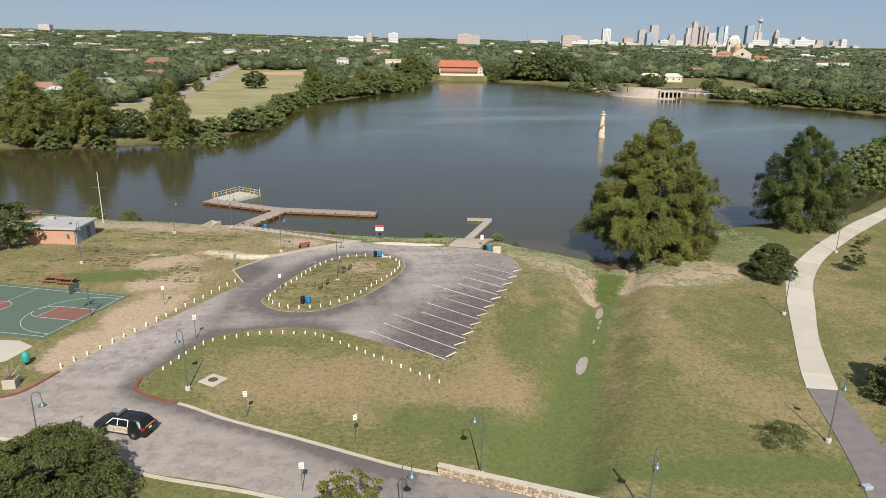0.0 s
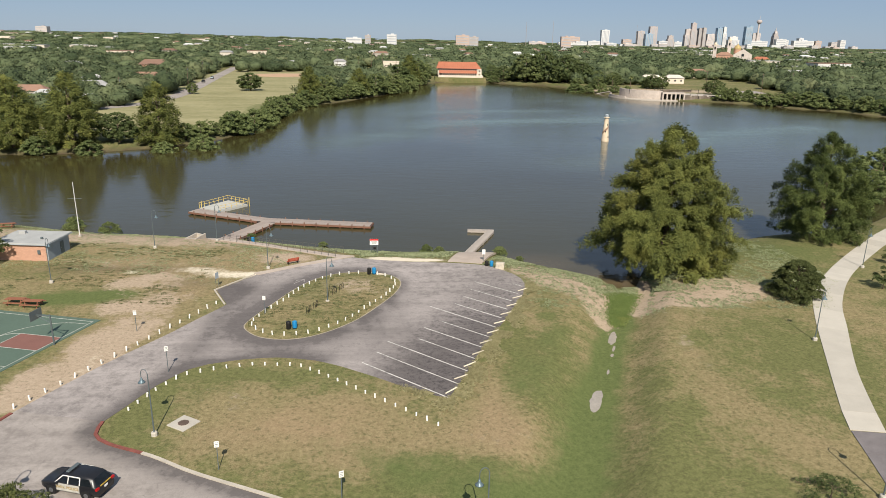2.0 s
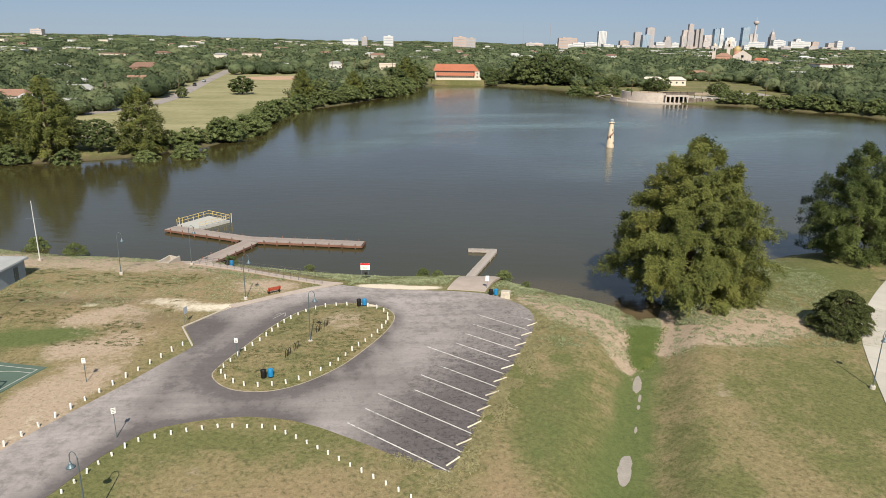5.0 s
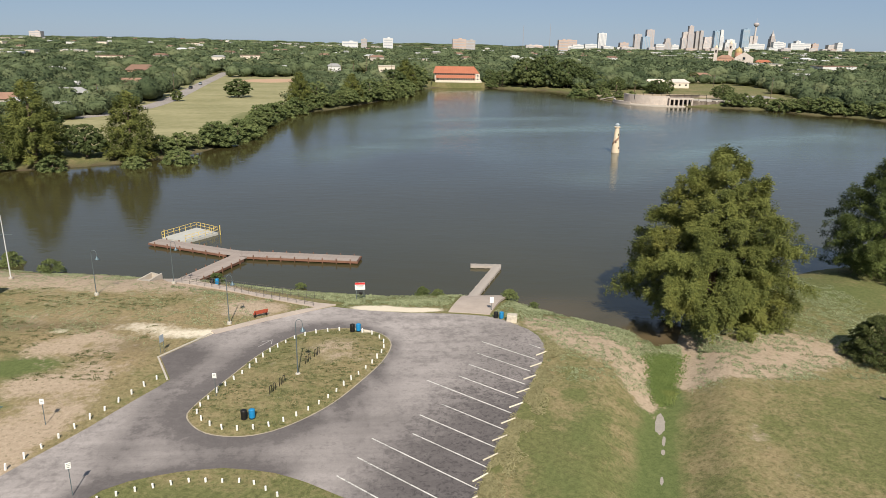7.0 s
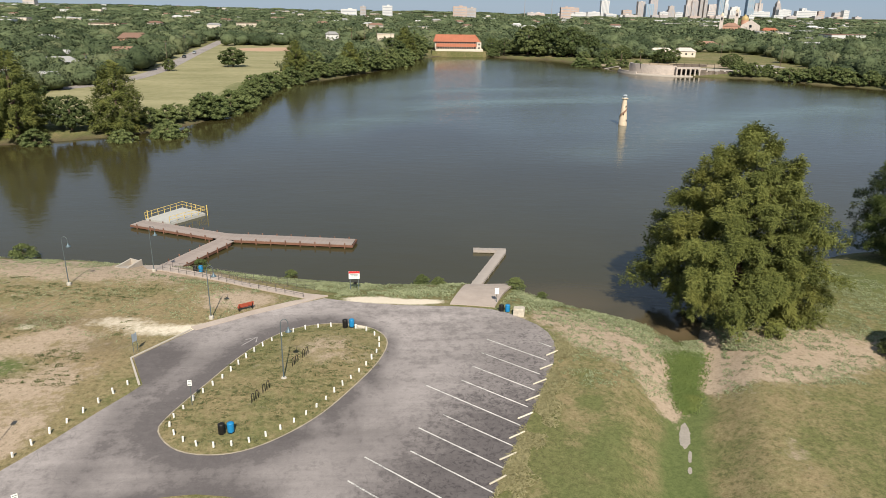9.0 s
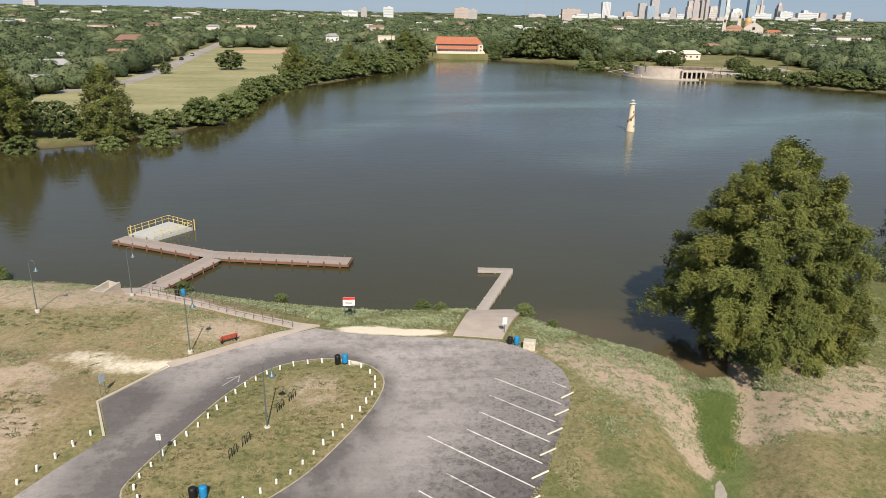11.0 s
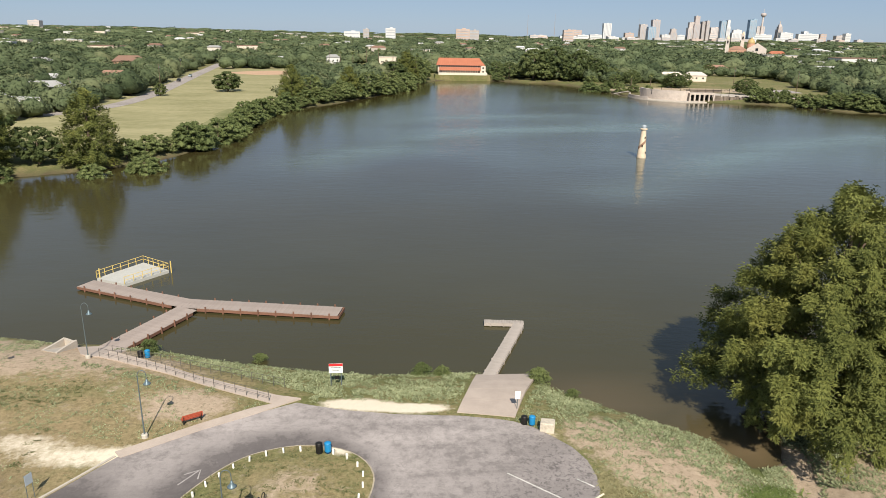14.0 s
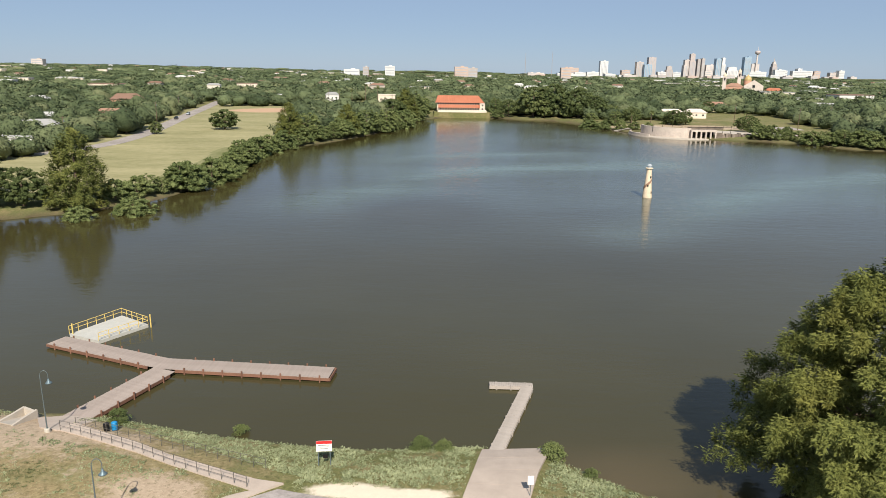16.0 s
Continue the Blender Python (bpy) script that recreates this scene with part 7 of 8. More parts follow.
ruled("boat_ramp", plan([(4.4, 91.3), (5.6, 95.6), (6.7, 100.2)]), plan([(8.7, 90.6), (10.2, 95.2), (12.2, 100.3)]), 4, 0.06, RAMP, "sloping concrete boat ramp between lot and jetty", "ramp")
WALK_LOW = [(-32.6, 124.6), (-30.2, 123.5), (-26.9, 121.8), (-23.3, 119.9), (-19.8, 117.7), (-16.6, 115.9), (-13.6, 114.3), (-11.6, 113.2)]
WALK_HIGH = [(-31.6, 125.9), (-27.5, 123.7), (-23.9, 121.7), (-20.3, 119.4), (-17.1, 117.7), (-14.0, 116.1), (-11.6, 114.9), (-9.2, 114.2)]
draped("pier_landing", [(-36.3, 128.2), (-34.4, 125.0), (-32.4, 124.4), (-31.2, 125.8), (-30.4, 128.2), (-33.6, 129.4)], 0.12, RAMP, "pinkish concrete landing where walkway and pier meet", "landing")
ruled("shore_walkway", WALK_LOW, WALK_HIGH, 12, 0.1, RAMP, "narrow concrete walkway along the bank to the pier", "walkway")
ruled("lot_walkway", plan([(-18.9, 86.6), (-14.3, 90.0), (-10.8, 92.3), (-9.7, 92.8)]), plan([(-18.3, 85.9), (-13.9, 89.2), (-10.4, 91.4), (-7.6, 93.6)]), 8, 0.08, RAMP, "pale concrete pavement along the parking lot", "pavement")
PATH_LEFT = plan([(148, 185), (108, 142), (82.9, 117.1), (67.6, 103.5), (53.8, 89.9), (46.0, 80.4), (42.1, 73.5), (37.0, 62.4), (33.3, 54.1), (32.3, 51.4)])
PATH_RIGHT = plan([(146, 180), (105, 137), (78.5, 110), (64.9, 97.4), (54.1, 86.4), (47.4, 77.3), (43.5, 70.0), (38.9, 61.1), (35.9, 53.9), (34.8, 51.0)])
ruled("concrete_path", smooth_line(PATH_LEFT, 2), smooth_line(PATH_RIGHT, 2), 60, 0.07, WALKWAY, "pale winding concrete footpath over the lawn", "path")
ruled("asphalt_path", smooth_line(plan([(32.3, 51.3), (31.0, 46), (29.8, 41.6), (28.2, 36.5), (26, 31)]), 2), smooth_line(plan([(34.8, 50.9), (33.8, 46), (32.9, 41.5), (32.2, 36), (30, 30)]), 2), 7, 0.06, PATHTAR,
      "cracked grey asphalt continuation of the footpath", "path")


def railing(name, pts, posts, label):
    root = thing(name, label, "railing")
    line = even(pts, posts)
    for x, y in line:
        z = ground_at(x, y)
        part("rail_post", rod(bmesh.new(), (x, y, z - 0.1), (x, y, z + 1.1), 0.028, 0.028, 6), RAILGREY, root)
    for h in (0.55, 1.1):
        bm = bmesh.new()
        tube(bm, [(x, y, ground_at(x, y) + h) for x, y in line], 0.02, 5)
        part("rail", bm, RAILGREY, root)
    return root


railing("railing", [(-32.2, 124.5), (-30.1, 123.55), (-26.8, 121.9), (-23.2, 120.0), (-19.7, 117.8), (-16.5, 116.0), (-13.5, 114.45), (-12.1, 113.7)], 18, "dark pipe railing on the landward side of the walkway")
railing("railing", [(-31.3, 125.7), (-28.1, 124.3), (-24.3, 122.9), (-21.0, 121.4), (-17.7, 119.9), (-14.6, 118.4), (-11.2, 116.9)], 18, "dark pipe fence among the weeds below the walkway")


def outfall():
    root = thing("drain_outfall", "sloping concrete drain outfall with low wing walls on the shore", "outfall")
    g = lambda x, y: max(ground_at(x, y), 0.35)
    part("apron", slab(bmesh.new(), [(-39.2, 126.7), (-37.3, 125.7), (-36.4, 128.4), (-38.1, 129.4)], 0.08, 0.5, g), CONCRETE, root)
    for line in ([(-39.3, 126.7), (-38.7, 128.1), (-38.2, 129.5)], [(-37.3, 125.6), (-36.9, 127.0), (-36.4, 128.4)], [(-38.2, 129.45), (-37.3, 129.0), (-36.4, 128.45)]):
        bm = bmesh.new()
        rows = []
        d = (Vector(line[2]) - Vector(line[0])).normalized()
        s = Vector((-d.y, d.x)) * 0.13
        low = line[0][1] < 128
        for k, (x, y) in enumerate(line):
            top = (g(*line[0]) + 0.12 + 0.1 * k) if low else 1.5 - 0.05 * k
            rows.append([bm.verts.new(q) for q in ((x - s.x, y - s.y, 0), (x - s.x, y - s.y, top), (x + s.x, y + s.y, top), (x + s.x, y + s.y, 0))])
        for a, b in zip(rows, rows[1:]):
            for c in range(3):
                bm.faces.new((a[c], a[c + 1], b[c + 1], b[c]))
        bm.faces.new(rows[0])
        bm.faces.new(rows[-1][::-1])
        bmesh.ops.recalc_face_normals(bm, faces=bm.faces[:])
        part("wing_wall", bm, CONCRETE, root)


outfall()

# ---- park furniture ----
def lamp_post(tall=6.3):
    root = thing("street_lamp", "grey lamp post with hooked neck and blue-green bell shade", "lamp", group="lamp posts")
    part("foot", lathe(bmesh.new(), [(0.27, -0.25), (0.27, 0.3), (0.22, 0.38)], 10), WALKWAY, root, "round pale concrete foot")
    part("pole", rod(bmesh.new(), (0, 0, 0.35), (0, 0, tall - 0.45), 0.065, 0.042, 8), GALV, root)
    pts = [(0.34 - 0.34 * math.cos(a), 0, tall - 0.5 + 0.48 * math.sin(a)) for a in np.linspace(0, math.pi, 9)] + [(0.68, 0, tall - 0.8)]
    part("neck", tube(bmesh.new(), pts, 0.032, 6), GALV, root)
    shade = part("shade", lathe(bmesh.new(), [(0.06, 0.44), (0.1, 0.28), (0.16, 0.17), (0.27, 0.06), (0.32, 0.0), (0.25, 0.01)], 14, Matrix.Translation((0.68, 0, tall - 1.3))), SHADE, root, "bell-shaped blue-green shade", True)
    part("lens", lathe(bmesh.new(), [(0.1, -0.06), (0.22, 0.0), (0.22, 0.02)], 12, Matrix.Translation((0.68, 0, tall - 1.31))), LENS, shade)
    return root


lamp = lamp_post()
LAMPS = [(-49.7, 101.5, 90), (-41.4, 118.0, 0), (-21.4, 107.8, 15), (-11.1, 94.0, 10), (-22.4, 62.8, 160), (-30.4, 50.9, 20), (-1.2, 41.2, 20), (5.0, 48.9, 190), (16.6, 42.9, 265),
         (36.0, 53.0, 15), (47.1, 82.1, 40), (69.9, 109.0, 30), (-33.2, 124.1, 10)]
for i, (x, y, turn) in enumerate(LAMPS):
    m = pose(x, y, ground_at(x, y), 0, 0, turn)
    if i:
        copy_thing(lamp, m)
    else:
        lamp.matrix_basis = m


def bollard():
    bm = box(bmesh.new(), (0, 0, 0.17), (0.14, 0.14, 0.8), bevel=0.02)
    return single("bollard", bm, WHITE, "short square white-painted bollard along the drive", "bollard", group="bollards")


post = bollard()
ROW_COURT = even(plan([(-30.1, 55.3), (-26.2, 64.0), (-20.7, 76.7)]), 18)
ROW_LAWN = even(plan([(-21.5, 55.0), (-20.5, 58.1), (-19.2, 60.6), (-16.4, 61.8), (-13.8, 62.5), (-9.9, 62.3), (-6.7, 59.9), (-3.4, 57.0), (-0.9, 54.9), (1.8, 52.5)]), 30)
c = np.mean(ISLAND, axis=0)
inner = [(x + (c[0] - x) * 0.9 / math.hypot(x - c[0], y - c[1]), y + (c[1] - y) * 0.9 / math.hypot(x - c[0], y - c[1])) for x, y in smooth_line(ISLAND, 0.8, True)]
ROW_ISLAND = even(inner + inner[:1], 44)[:-1]
rng = random.Random(3)
for i, (x, y) in enumerate(ROW_COURT + ROW_LAWN + ROW_ISLAND):
    z = ground_at(x, y) + (0.06 if i >= len(ROW_COURT) + len(ROW_LAWN) else 0)
    m = pose(x, y, z, rng.uniform(-6, 6), rng.uniform(-6, 6), rng.uniform(0, 90)) @ Matrix.Diagonal((1, 1, rng.uniform(0.75, 1.1) * (0.78 if len(ROW_COURT) <= i < len(ROW_COURT) + len(ROW_LAWN) else 1.0), 1))
    if i:
        copy_thing(post, m)
    else:
        post.matrix_basis = m


def road_sign(x, y, turn=0.0, wide=0.38, tall=0.54, top=2.5, lines=3):
    root = thing("road_sign", "small white road sign on a thin steel post", "sign", pose(x, y, ground_at(x, y), 0, 0, turn), "road signs")
    part("post", box(bmesh.new(), (0, 0.04, top / 2 - 0.1), (0.06, 0.04, top + 0.2)), GALV, root)
    board = part("board", box(bmesh.new(), (0, 0, top - tall / 2), (wide, 0.03, tall), bevel=0.01), WHITE, root, "white sign board")
    for i in range(lines):
        part("text_bar", box(bmesh.new(), (0, -0.018, top - tall * (0.22 + 0.26 * i)), (wide * (0.7 - 0.12 * (i % 2)), 0.01, tall * 0.07)), GALV, board)
    return root


for x, y, turn in ((-32.1, 85.0, 5), (-18.3, 89.7, 0), (-25.1, 74.7, 30), (-15.6, 57.7, 10), (-5.4, 53.6, 25), (-8.9, 46.7, 10)):
    road_sign(x, y, turn, top=2.9 if turn == 30 else 2.6)
road_sign(11.0, 112.0, 0, 0.5, 0.8, 2.0, 0)


def back_sign():
    """Grey board on two thin posts, its printed face turned away from the drive."""
    root = thing("notice_sign", "grey back of a notice board on two thin posts", "sign", pose(-26.7, 99.75, ground_at(-26.7, 99.75), 0, 0, 66))
    for x in (-0.27, 0.27):
        part("post", rod(bmesh.new(), (x, 0, -0.1), (x, 0, 2.2), 0.025, 0.025, 6), GALV, root)
    part("board", box(bmesh.new(), (0, -0.04, 1.75), (0.62, 0.03, 0.85), bevel=0.01), GREYWALL, root)


back_sign()


def lake_sign():
    root = thing("notice_board", "large white notice board with a red head strip on two posts", "sign", pose(-6.3, 118.0, ground_at(-6.3, 118.0), 0, 0, 3) @ Matrix.Scale(0.86, 4))
    for x in (-0.6, 0.6):
        part("post", box(bmesh.new(), (x, 0.05, 1.3), (0.1, 0.08, 2.9)), GALV, root)
    board = part("board", box(bmesh.new(), (0, 0, 2.25), (1.6, 0.05, 1.2), bevel=0.01), WHITE, root)
    part("head_strip", box(bmesh.new(), (0, -0.03, 2.68), (1.58, 0.012, 0.34)), SIGNRED, board, "red head strip")
    for i in range(3):
        part("text_bar", box(bmesh.new(), (0, -0.03, 2.36 - 0.2 * i), (1.2 - 0.2 * i, 0.01, 0.06)), GALV, board)
    part("rear_panel", box(bmesh.new(), (0.1, 0.3, 0.9), (0.5, 0.06, 0.4)), DARK, root)


lake_sign()


def bin_pair(x, y, turn):
    z = ground_at(x, y) + (0.22 if math.hypot(x + 11, y - 94) < 13 else 0)
    for dx, mat, label, kind in ((-0.42, DARK, "black slatted steel litter barrel", "litter_bin"), (0.42, BINBLUE, "bright blue plastic recycling bin", "recycling_bin")):
        root = thing(kind, label, "bin", pose(x, y, z, 0, 0, turn) @ pose(dx * 0.85, 0, 0) @ Matrix.Scale(0.84, 4), "bins")
        part("drum", lathe(bmesh.new(), [(0.3, -0.08), (0.33, 0.1), (0.34, 0.8), (0.32, 0.92)], 14), mat, root, smooth=True)
        part("lid", lathe(bmesh.new(), [(0.35, 0.9), (0.35, 0.97), (0.2, 1.06), (0.08, 1.08)], 14), mat, root, smooth=True)
        part("base_ring", lathe(bmesh.new(), [(0.35, 0.0), (0.35, 0.06), (0.33, 0.07)], 14), DARK, root)


bin_pair(-14.3, 85.4, 10)
bin_pair(-6.0, 105.1, 5)
bin_pair(11.6, 109.4, 0)
bin_pair(-27.8, 125.2, 20)


def bike_rack(x, y, turn):
    root = thing("bike_rack", "dark steel wave-shaped bicycle rack on the grass island", "bike rack", pose(x, y, LAND + 0.2, 0, 0, turn), "bike racks")
    for i in range(2):
        pts = [(i * 0.62 - 0.4 + 0.18 - 0.18 * math.cos(a), 0, 0.72 + 0.18 * math.sin(a)) for a in np.linspace(0, math.pi, 7)]
        pts = [(pts[0][0], 0, -0.05)] + pts + [(pts[-1][0], 0, -0.05)]
        part("hoop", tube(bmesh.new(), pts, 0.036, 6), DARK, root)
    for x0 in (-0.4, -0.04, 0.22, 0.58):
        part("foot_plate", box(bmesh.new(), (x0, 0, 0.01), (0.16, 0.12, 0.03)), DARK, root)


for x, y in ((-10.5, 96.6), (-9.75, 98.3), (-13.0, 90.1), (-12.35, 91.7)):
    bike_rack(x, y, 66)


def bench(x, y, turn):
    root = thing("bench", "red-painted slatted park bench on dark legs beside the lot", "bench", pose(x, y, ground_at(x, y), 0, 0, turn))
    for i in range(4):
        part("seat_slat", box(bmesh.new(), (0, -0.18 + 0.13 * i, 0.45), (1.8, 0.11, 0.04)), REDWOOD, root)
    for i in range(3):
        part("back_slat", box(bmesh.new(), (0, 0.3 + 0.03 * i, 0.6 + 0.15 * i), (1.8, 0.04, 0.12)), REDWOOD, root)
    for x0 in (-0.75, 0.75):
        part("leg", box(bmesh.new(), (x0, 0.0, 0.2), (0.06, 0.5, 0.46)), DARK, root)
        part("back_post", box(bmesh.new(), (x0, 0.34, 0.65), (0.06, 0.05, 0.6)), DARK, root)


bench(-18.2, 110.3, 213)


def picnic_table(x, y, turn):
    root = thing("picnic_table", "red-brown slatted picnic table with fixed benches by the court", "table", pose(x, y, ground_at(x, y), 0, 0, turn), "picnic tables")
    for i in range(5):
        part("top_plank", box(bmesh.new(), (0, -0.34 + 0.17 * i, 0.76), (2.4, 0.15, 0.05)), TABLEWOOD, root)
    for sgn in (-1, 1):
        for k in range(2):
            part("bench_plank", box(bmesh.new(), (0, sgn * (0.72 + 0.16 * k), 0.45), (2.4, 0.14, 0.05)), TABLEWOOD, root)
        part("leg_frame", box(bmesh.new(), (sgn * 0.8, 0, 0.36), (0.08, 1.5, 0.08)), TABLEWOOD, root)
        for s2 in (-1, 1):
            part("leg", rod(bmesh.new(), (sgn * 0.8, s2 * 0.75, -0.05), (sgn * 0.8, s2 * 0.25, 0.74), 0.05, 0.05, 6), TABLEWOOD, root)


picnic_table(-50.2, 93.6, -4)
picnic_table(-47.8, 92.9, -4)
picnic_table(-72.0, 132.0, 10)


def stone_planter():
    root = thing("planter", "square pale concrete planter with a bare shrub by the drive", "planter", pose(-39.6, 63.6, LAND, 0, 0, 8))
    part("box", box(bmesh.new(), (0, 0, 0.45), (1.2, 1.2, 1.0), bevel=0.04), CONCRETE, root)
    part("soil", box(bmesh.new(), (0, 0, 0.96), (1.0, 1.0, 0.04)), BARK, root)
    bm = bmesh.new()
    rng = random.Random(6)
    for i in range(46):
        a, e = rng.uniform(0, 6.28), rng.uniform(0.5, 1.5)
        d = Vector((math.cos(a) * math.cos(e), math.sin(a) * math.cos(e), math.sin(e))) * rng.uniform(0.8, 1.9)
        rod(bm, (0, 0, 0.95), Vector((0, 0, 0.95)) + d, 0.018, 0.006, 4)
    part("twigs", bm, TWIG, root)


stone_planter()


def drum_stand():
    root = thing("water_fountain", "teal drum-shaped drinking fountain at the court edge", "fountain", pose(-40.6, 68.3, LAND, 0, 0, 0))
    part("drum", lathe(bmesh.new(), [(0.3, 0.3), (0.38, 0.45), (0.4, 1.0), (0.28, 1.35), (0.1, 1.45)], 14), TEAL, root, smooth=True)
    part("stem", rod(bmesh.new(), (0, 0, -0.05), (0, 0, 0.35), 0.14, 0.14, 10), DARK, root)


drum_stand()


PALEBLOCK = surface("pale_stained_stone", (0.5, 0.44, 0.35), 0.95, fine=5, coarse=1.2, amount=0.35, bump=0.4)


def stone_block():
    bm = bmesh.new()
    box(bm, (0, 0, 0.45), (1.25, 1.0, 1.0), bevel=0.06)
    r = random.Random(2)
    for v in bm.verts:
        v.co += Vector((r.uniform(-0.05, 0.05), r.uniform(-0.05, 0.05), r.uniform(-0.05, 0.05)))
    single("stone_block", bm, PALEBLOCK, "rough pale stone block beside the boat ramp", "block", pose(13.1, 108.4, ground_at(13.1, 108.4), 0, 0, -14))


stone_block()
bm = box(bmesh.new(), (0, 0, 0.12), (0.75, 0.55, 0.4), bevel=0.04)
single("utility_box", bm, GREYWALL, "low grey utility box on the lawn", "box", pose(35.3, 46.4, ground_at(35.3, 46.4), 0, 0, 8))


IRON = surface("rusty_cast_iron", (0.13, 0.09, 0.07), 0.8, 0.3, amount=0.4)


def manhole():
    root = thing("manhole", "round iron manhole cover in a square concrete slab", "manhole", pose(-20.5, 64.7, LAND + 0.0, 0, 0, -31))
    part("slab", box(bmesh.new(), (0, 0, 0.02), (2.05, 2.0, 0.14), bevel=0.02), WALKWAY, root)
    part("cover", lathe(bmesh.new(), [(0.48, 0.08), (0.48, 0.115), (0.38, 0.12)], 18), IRON, root)
    part("collar", lathe(bmesh.new(), [(0.58, 0.07), (0.58, 0.1), (0.5, 0.102)], 18), CONCRETE, root)


manhole()


def hut():
    root = thing("brick_hut", "low salmon brick hut with a flat pale roof", "building", pose(-58.6, 114.6, LAND, 0, 0, -4))
    w, d, h = 7.8, 6.2, 2.55
    part("wall", box(bmesh.new(), (0, -d / 2, h / 2), (w, 0.25, h)), BRICK, root, "salmon brick wall")
    part("wall", box(bmesh.new(), (0, d / 2, h / 2), (w, 0.25, h)), BRICK, root, "salmon brick wall")
    part("wall", box(bmesh.new(), (w / 2, 0, h / 2), (0.25, d - 0.3, h)), GREYWALL, root, "grey-painted wall")
    part("wall", box(bmesh.new(), (-w / 2, 0, h / 2), (0.25, d - 0.3, h)), BRICK, root, "salmon brick wall")
    part("roof", box(bmesh.new(), (0, 0, h + 0.12), (w + 0.9, d + 0.9, 0.22), bevel=0.03), ROOFGREY, root, "flat pale roof")
    part("fascia", box(bmesh.new(), (0, 0, h + 0.02), (w + 1.0, d + 1.0, 0.1)), GREYWALL, root)
    part("roof_vent", box(bmesh.new(), (-2.4, 1.8, h + 0.45), (1.0, 0.6, 0.5), bevel=0.03), ROOFGREY, root)
    part("roof_vent", box(bmesh.new(), (2.2, -1.0, h + 0.35), (0.3, 0.3, 0.3)), GALV, root)
    part("meter_box", box(bmesh.new(), (w / 2 - 1.0, -d / 2 - 0.2, 1.4), (0.4, 0.2, 0.6)), GALV, root)
    door = part("door", box(bmesh.new(), (w / 2 + 0.14, 0.9, 1.0), (0.05, 0.95, 2.0)), GALV, root)
    part("handle", box(bmesh.new(), (w / 2 + 0.19, 0.6, 1.0), (0.05, 0.12, 0.05)), STEEL, door)
    # brick courses on the wall towards the court
    one = to_mesh("brick", box(bmesh.new(), (0, 0, 0), (0.42, 0.03, 0.17)), BRICK)
    for row in range(12):
        for k in range(17):
            x = -w / 2 + 0.24 + k * 0.45 + (0.2 if row % 2 else 0)
            if x < w / 2 - 0.15:
                b = part("brick", one, BRICK, root)
                b.matrix_basis = pose(x, -d / 2 - 0.13, 0.2 + row * 0.195)


hut()


def pole_with_arm():
    root = thing("flagpole", "tall thin pole with a cross-arm on the shore", "pole", pose(-56.6, 125.6, ground_at(-56.6, 125.6), 0, 0, 0))
    part("shaft", rod(bmesh.new(), (0, 0, -0.2), (0, 0, 9.4), 0.09, 0.05, 8), TOWERWHITE, root)
    part("cross_arm", rod(bmesh.new(), (-1.2, 0, 6.6), (1.2, 0, 6.6), 0.04, 0.04, 6), GALV, root)
    part("foot", lathe(bmesh.new(), [(0.3, -0.1), (0.3, 0.25), (0.2, 0.3)], 10), CONCRETE, root)


pole_with_arm()

# ---- basketball court ----
BASE_MID, INTO = Vector((-40.3, 81.5)), Vector((-0.974, 0.226))
ALONG = Vector((0.31, 0.951))
COURT_Z = LAND + 0.05


def court_point(u, v):
    """u metres into the court from the near baseline, v along the baseline."""
    return tuple(BASE_MID + INTO * u + ALONG * v)


def court():
    hw, long = 6.6, 25.6
    single("court", slab(bmesh.new(), [court_point(*p) for p in ((-0.5, -hw - 0.7), (-0.5, hw + 0.7), (long + 1.6, hw + 0.7), (long + 1.6, -hw - 0.7))], COURT_Z, 0.2), COURTGREEN,
           "green painted basketball court with white lines", "court", kind="structure")
    for u0, s in ((0.0, 1), (long, -1)):
        single("court_lane", slab(bmesh.new(), [court_point(u0 + s * a, b) for a, b in ((0, -1.75), (0, 1.75), (5.2, 1.75), (5.2, -1.75))], COURT_Z + 0.005, 0.02), COURTRED, "red painted free-throw lane", "court", kind="structure")
    ring = [court_point(long / 2 + 1.7 * math.cos(a), 1.7 * math.sin(a)) for a in np.linspace(0, 2 * math.pi, 33)[:-1]]
    single("court_circle", slab(bmesh.new(), ring, COURT_Z + 0.005, 0.02), COURTRED, "red painted centre circle", "court", kind="structure")

    def mark(pts):
        single("court_line", ribbon(bmesh.new(), [court_point(*p) for p in pts], 0.075, 0.02, COURT_Z, 0.012), COURTLINE, "white painted court line", "marking", kind="structure")

    for pts in (((0, -hw), (0, hw)), ((long, -hw), (long, hw)), ((0, -hw), (long, -hw)), ((0, hw), (long, hw)), ((long / 2, -hw), (long / 2, hw))):
        mark(even(pts, 6))
    mark([(long / 2 + 1.75 * math.cos(a), 1.75 * math.sin(a)) for a in np.linspace(0, 2 * math.pi, 40)])
    for u0, s in ((0.0, 1), (long, -1)):
        mark([(u0, -1.8), (u0 + s * 5.25, -1.8)])
        mark([(u0, 1.8), (u0 + s * 5.25, 1.8)])
        mark([(u0 + s * 5.25, -1.8), (u0 + s * 5.25, 1.8)])
        mark([(u0 + s * (5.25 + 1.75 * math.cos(a)), 1.75 * math.sin(a)) for a in np.linspace(-1.57, 1.57, 17)])
        arc = [(u0 + s * (1.2 + 5.8 * math.cos(a)), 5.8 * math.sin(a)) for a in np.linspace(-1.5, 1.5, 33)]
        mark([(u0, -5.8)] + arc + [(u0, 5.8)])


court()


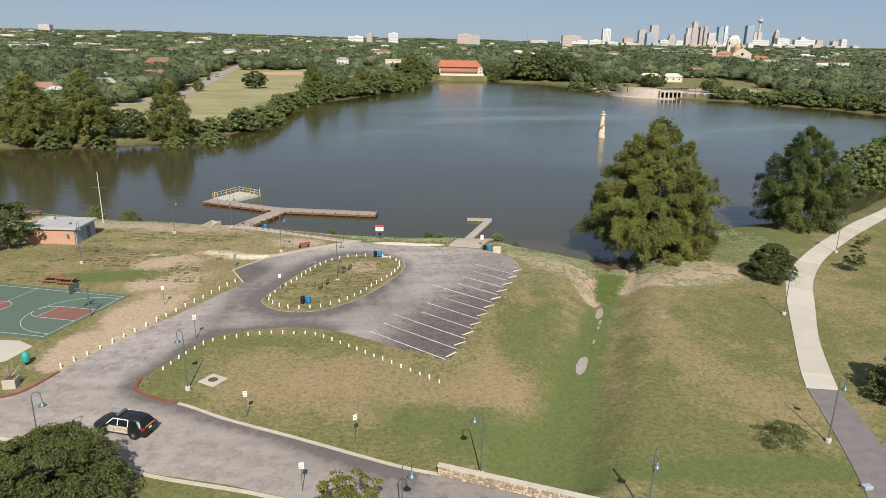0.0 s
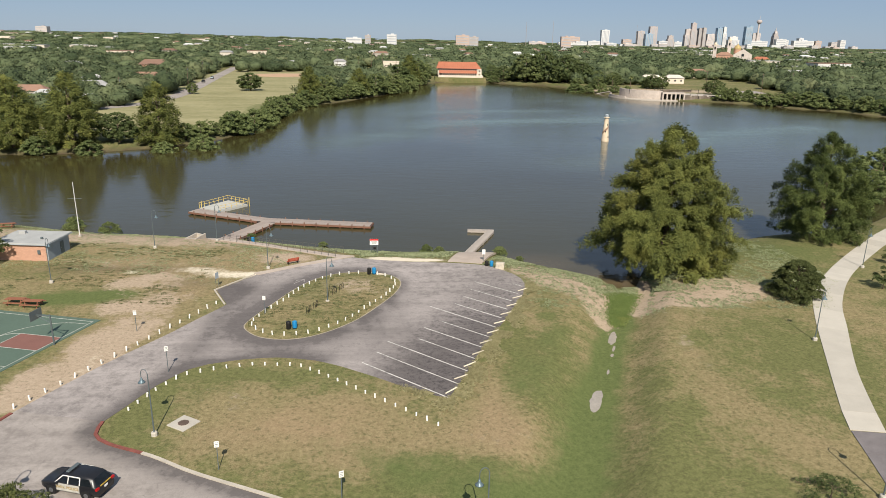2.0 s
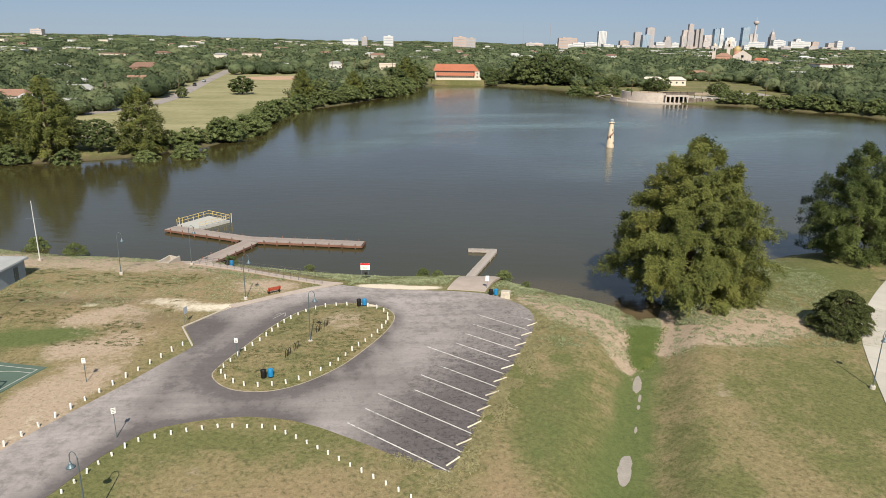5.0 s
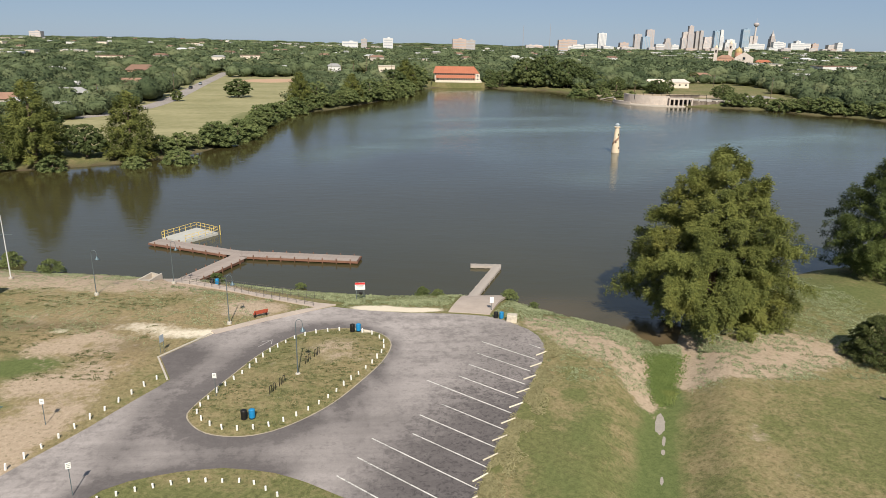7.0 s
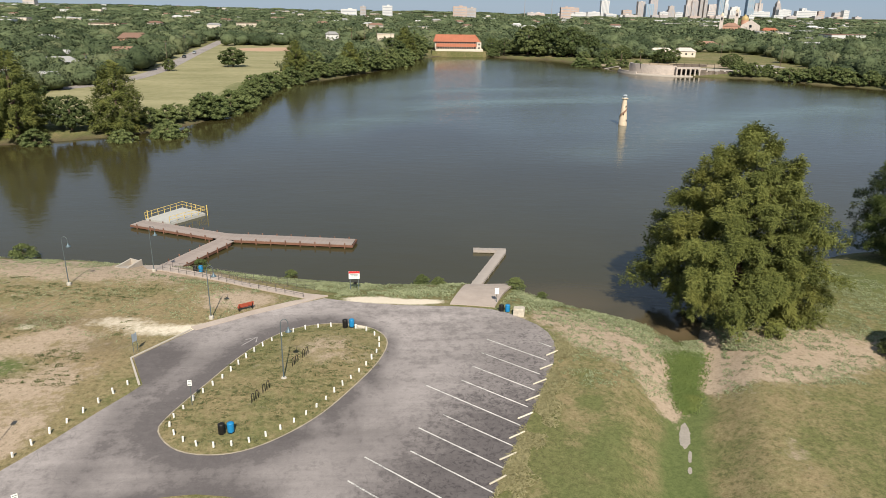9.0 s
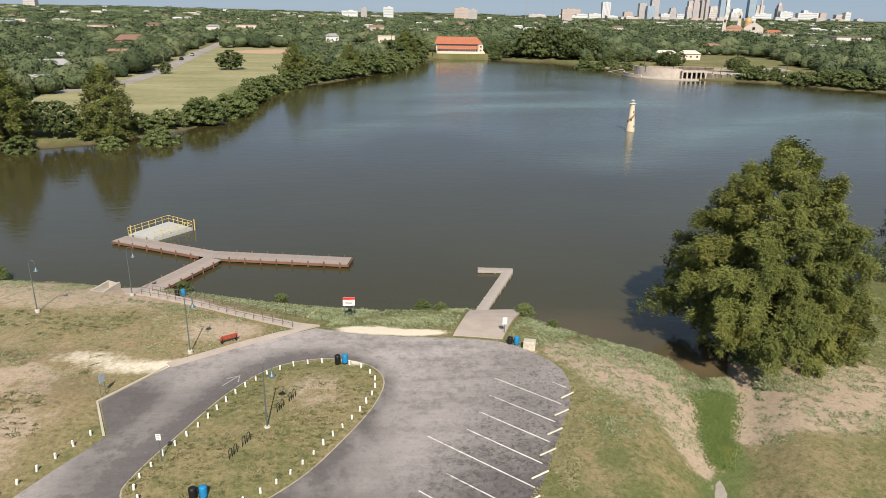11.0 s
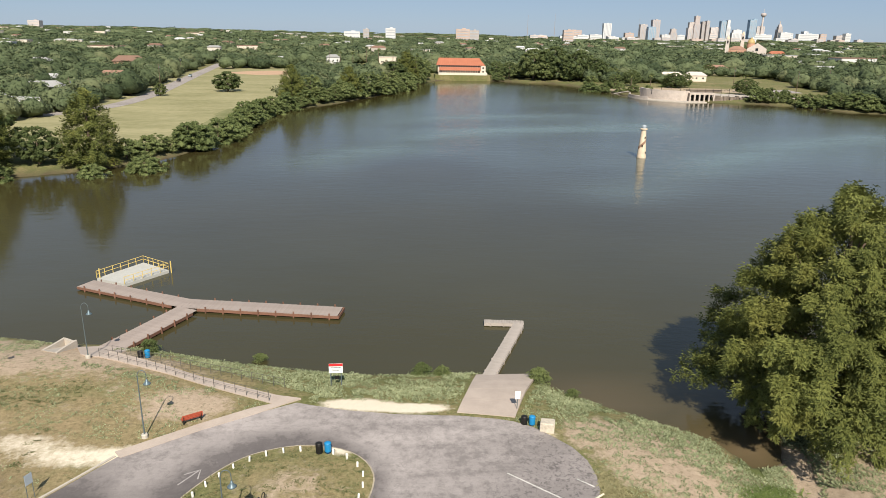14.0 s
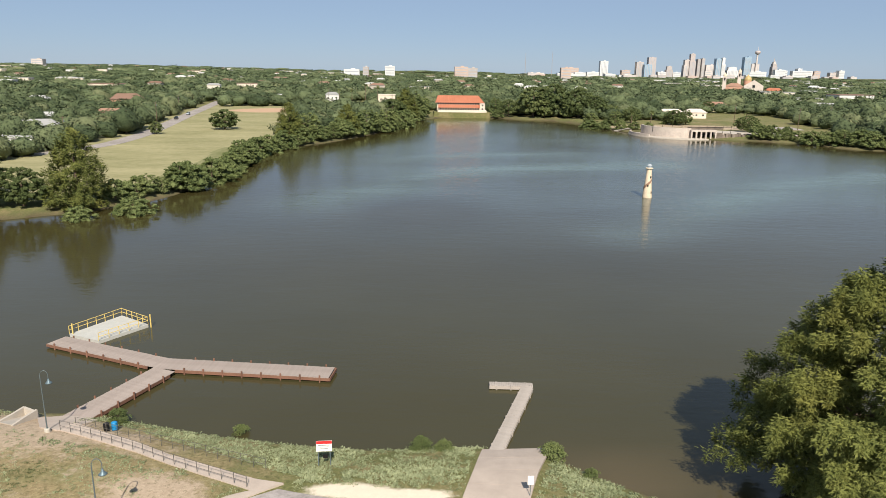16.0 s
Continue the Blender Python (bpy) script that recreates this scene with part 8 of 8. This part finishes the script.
def hoop(u, s):
    x, y = court_point(u, 0)
    turn = math.degrees(math.atan2(INTO.y * s, INTO.x * s))
    root = thing("basketball_hoop", "steel basketball hoop with a dark backboard at the court end", "hoop", pose(x, y, LAND, 0, 0, turn), "basketball hoops")
    part("post", rod(bmesh.new(), (-0.8, 0, -0.1), (-0.8, 0, 3.6), 0.09, 0.08, 8), GALV, root)
    part("arm", rod(bmesh.new(), (-0.8, 0, 3.5), (0.9, 0, 3.4), 0.06, 0.06, 6), GALV, root)
    part("brace", rod(bmesh.new(), (-0.8, 0, 2.6), (0.8, 0, 3.3), 0.04, 0.04, 6), GALV, root)
    board = part("backboard", box(bmesh.new(), (0.95, 0, 3.45), (0.05, 1.8, 1.1), bevel=0.01), GALV, root)
    bm = bmesh.new()
    tube(bm, [(1.25 + 0.23 * math.cos(a), 0.23 * math.sin(a), 3.05) for a in np.linspace(0, 2 * math.pi, 15)], 0.015, 5)
    part("rim", bm, REDWOOD, board)


hoop(0.2, 1)
hoop(25.4, -1)
single("court_apron", slab(bmesh.new(), plan([(-50, 62), (-36.4, 60.8), (-34.6, 59.6), (-35.3, 56.8), (-37, 55.2), (-50, 56.5)]), LAND + 0.03, 0.15), WALKWAY, "pale concrete apron beside the court", "pavement", kind="structure")


# ---- ditch and headwall ----
def headwall():
    root = thing("headwall", "low rough limestone parapet over the culvert at the roadside", "wall")
    a, b = Vector((1.3 * K, 40.0 * K)), Vector((15.5 * K, 34.4 * K))
    d = (b - a).normalized()
    turn = math.degrees(math.atan2(d.y, d.x))
    mid = (a + b) / 2
    long = (b - a).length
    part("core", box(bmesh.new(), (mid.x, mid.y, LAND - 0.6), (long, 0.42, 2.9), turn), MORTAR, root)
    rng = random.Random(8)
    n = int(long / 0.5)
    cap = part("coping", box(bmesh.new(), (mid.x, mid.y, LAND + 0.9), (long + 0.1, 0.5, 0.1), turn), KERB, root)
    for row in range(4):
        x = 0.0
        while x < long - 0.3:
            w = rng.uniform(0.22, 0.55)
            p = a + d * (x + w / 2)
            for sgn in (-1, 1):
                q = p + Vector((-d.y, d.x)) * 0.22 * sgn
                part("stone", box(bmesh.new(), (q.x, q.y, LAND + 0.12 + row * 0.21), (w - 0.04, 0.1 + rng.uniform(0, 0.06), 0.18 + rng.uniform(-0.04, 0.02)), turn, bevel=0.03), STONE, root)
            x += w


headwall()


def puddle(x, y, rx, ry, turn):
    rng = random.Random(int(x * 10))
    ring = []
    for i in range(22):
        a = 2 * math.pi * i / 22
        r = (1 + rng.uniform(-0.12, 0.12)) * (0.62 + 0.38 * abs(math.cos(a)) ** 3)
        px, py = rx * r * math.cos(a), ry * r * math.sin(a)
        c, s = math.cos(turn), math.sin(turn)
        ring.append((x + px * c - py * s, y + px * s + py * c))
    z = max(ground_at(px, py) for px, py in ring[::5]) + 0.02
    single("puddle", slab(bmesh.new(), ring, z, 0.05), surface("puddle_silt", (0.34, 0.3, 0.25), 0.25, fine=6, coarse=0.8, amount=0.25, spec=0.5), "shallow silty puddle in the grass ditch", "puddle", kind="structure")


puddle(24.6, 87.0, 2.0, 0.75, 1.2)
puddle(18.6, 71.6, 2.4, 0.95, 1.2)
puddle(23.9, 84.0, 0.9, 0.25, 1.2)
puddle(23.2, 82.2, 0.5, 0.28, 1.2)
puddle(21.6, 78.0, 0.6, 0.22, 1.2)
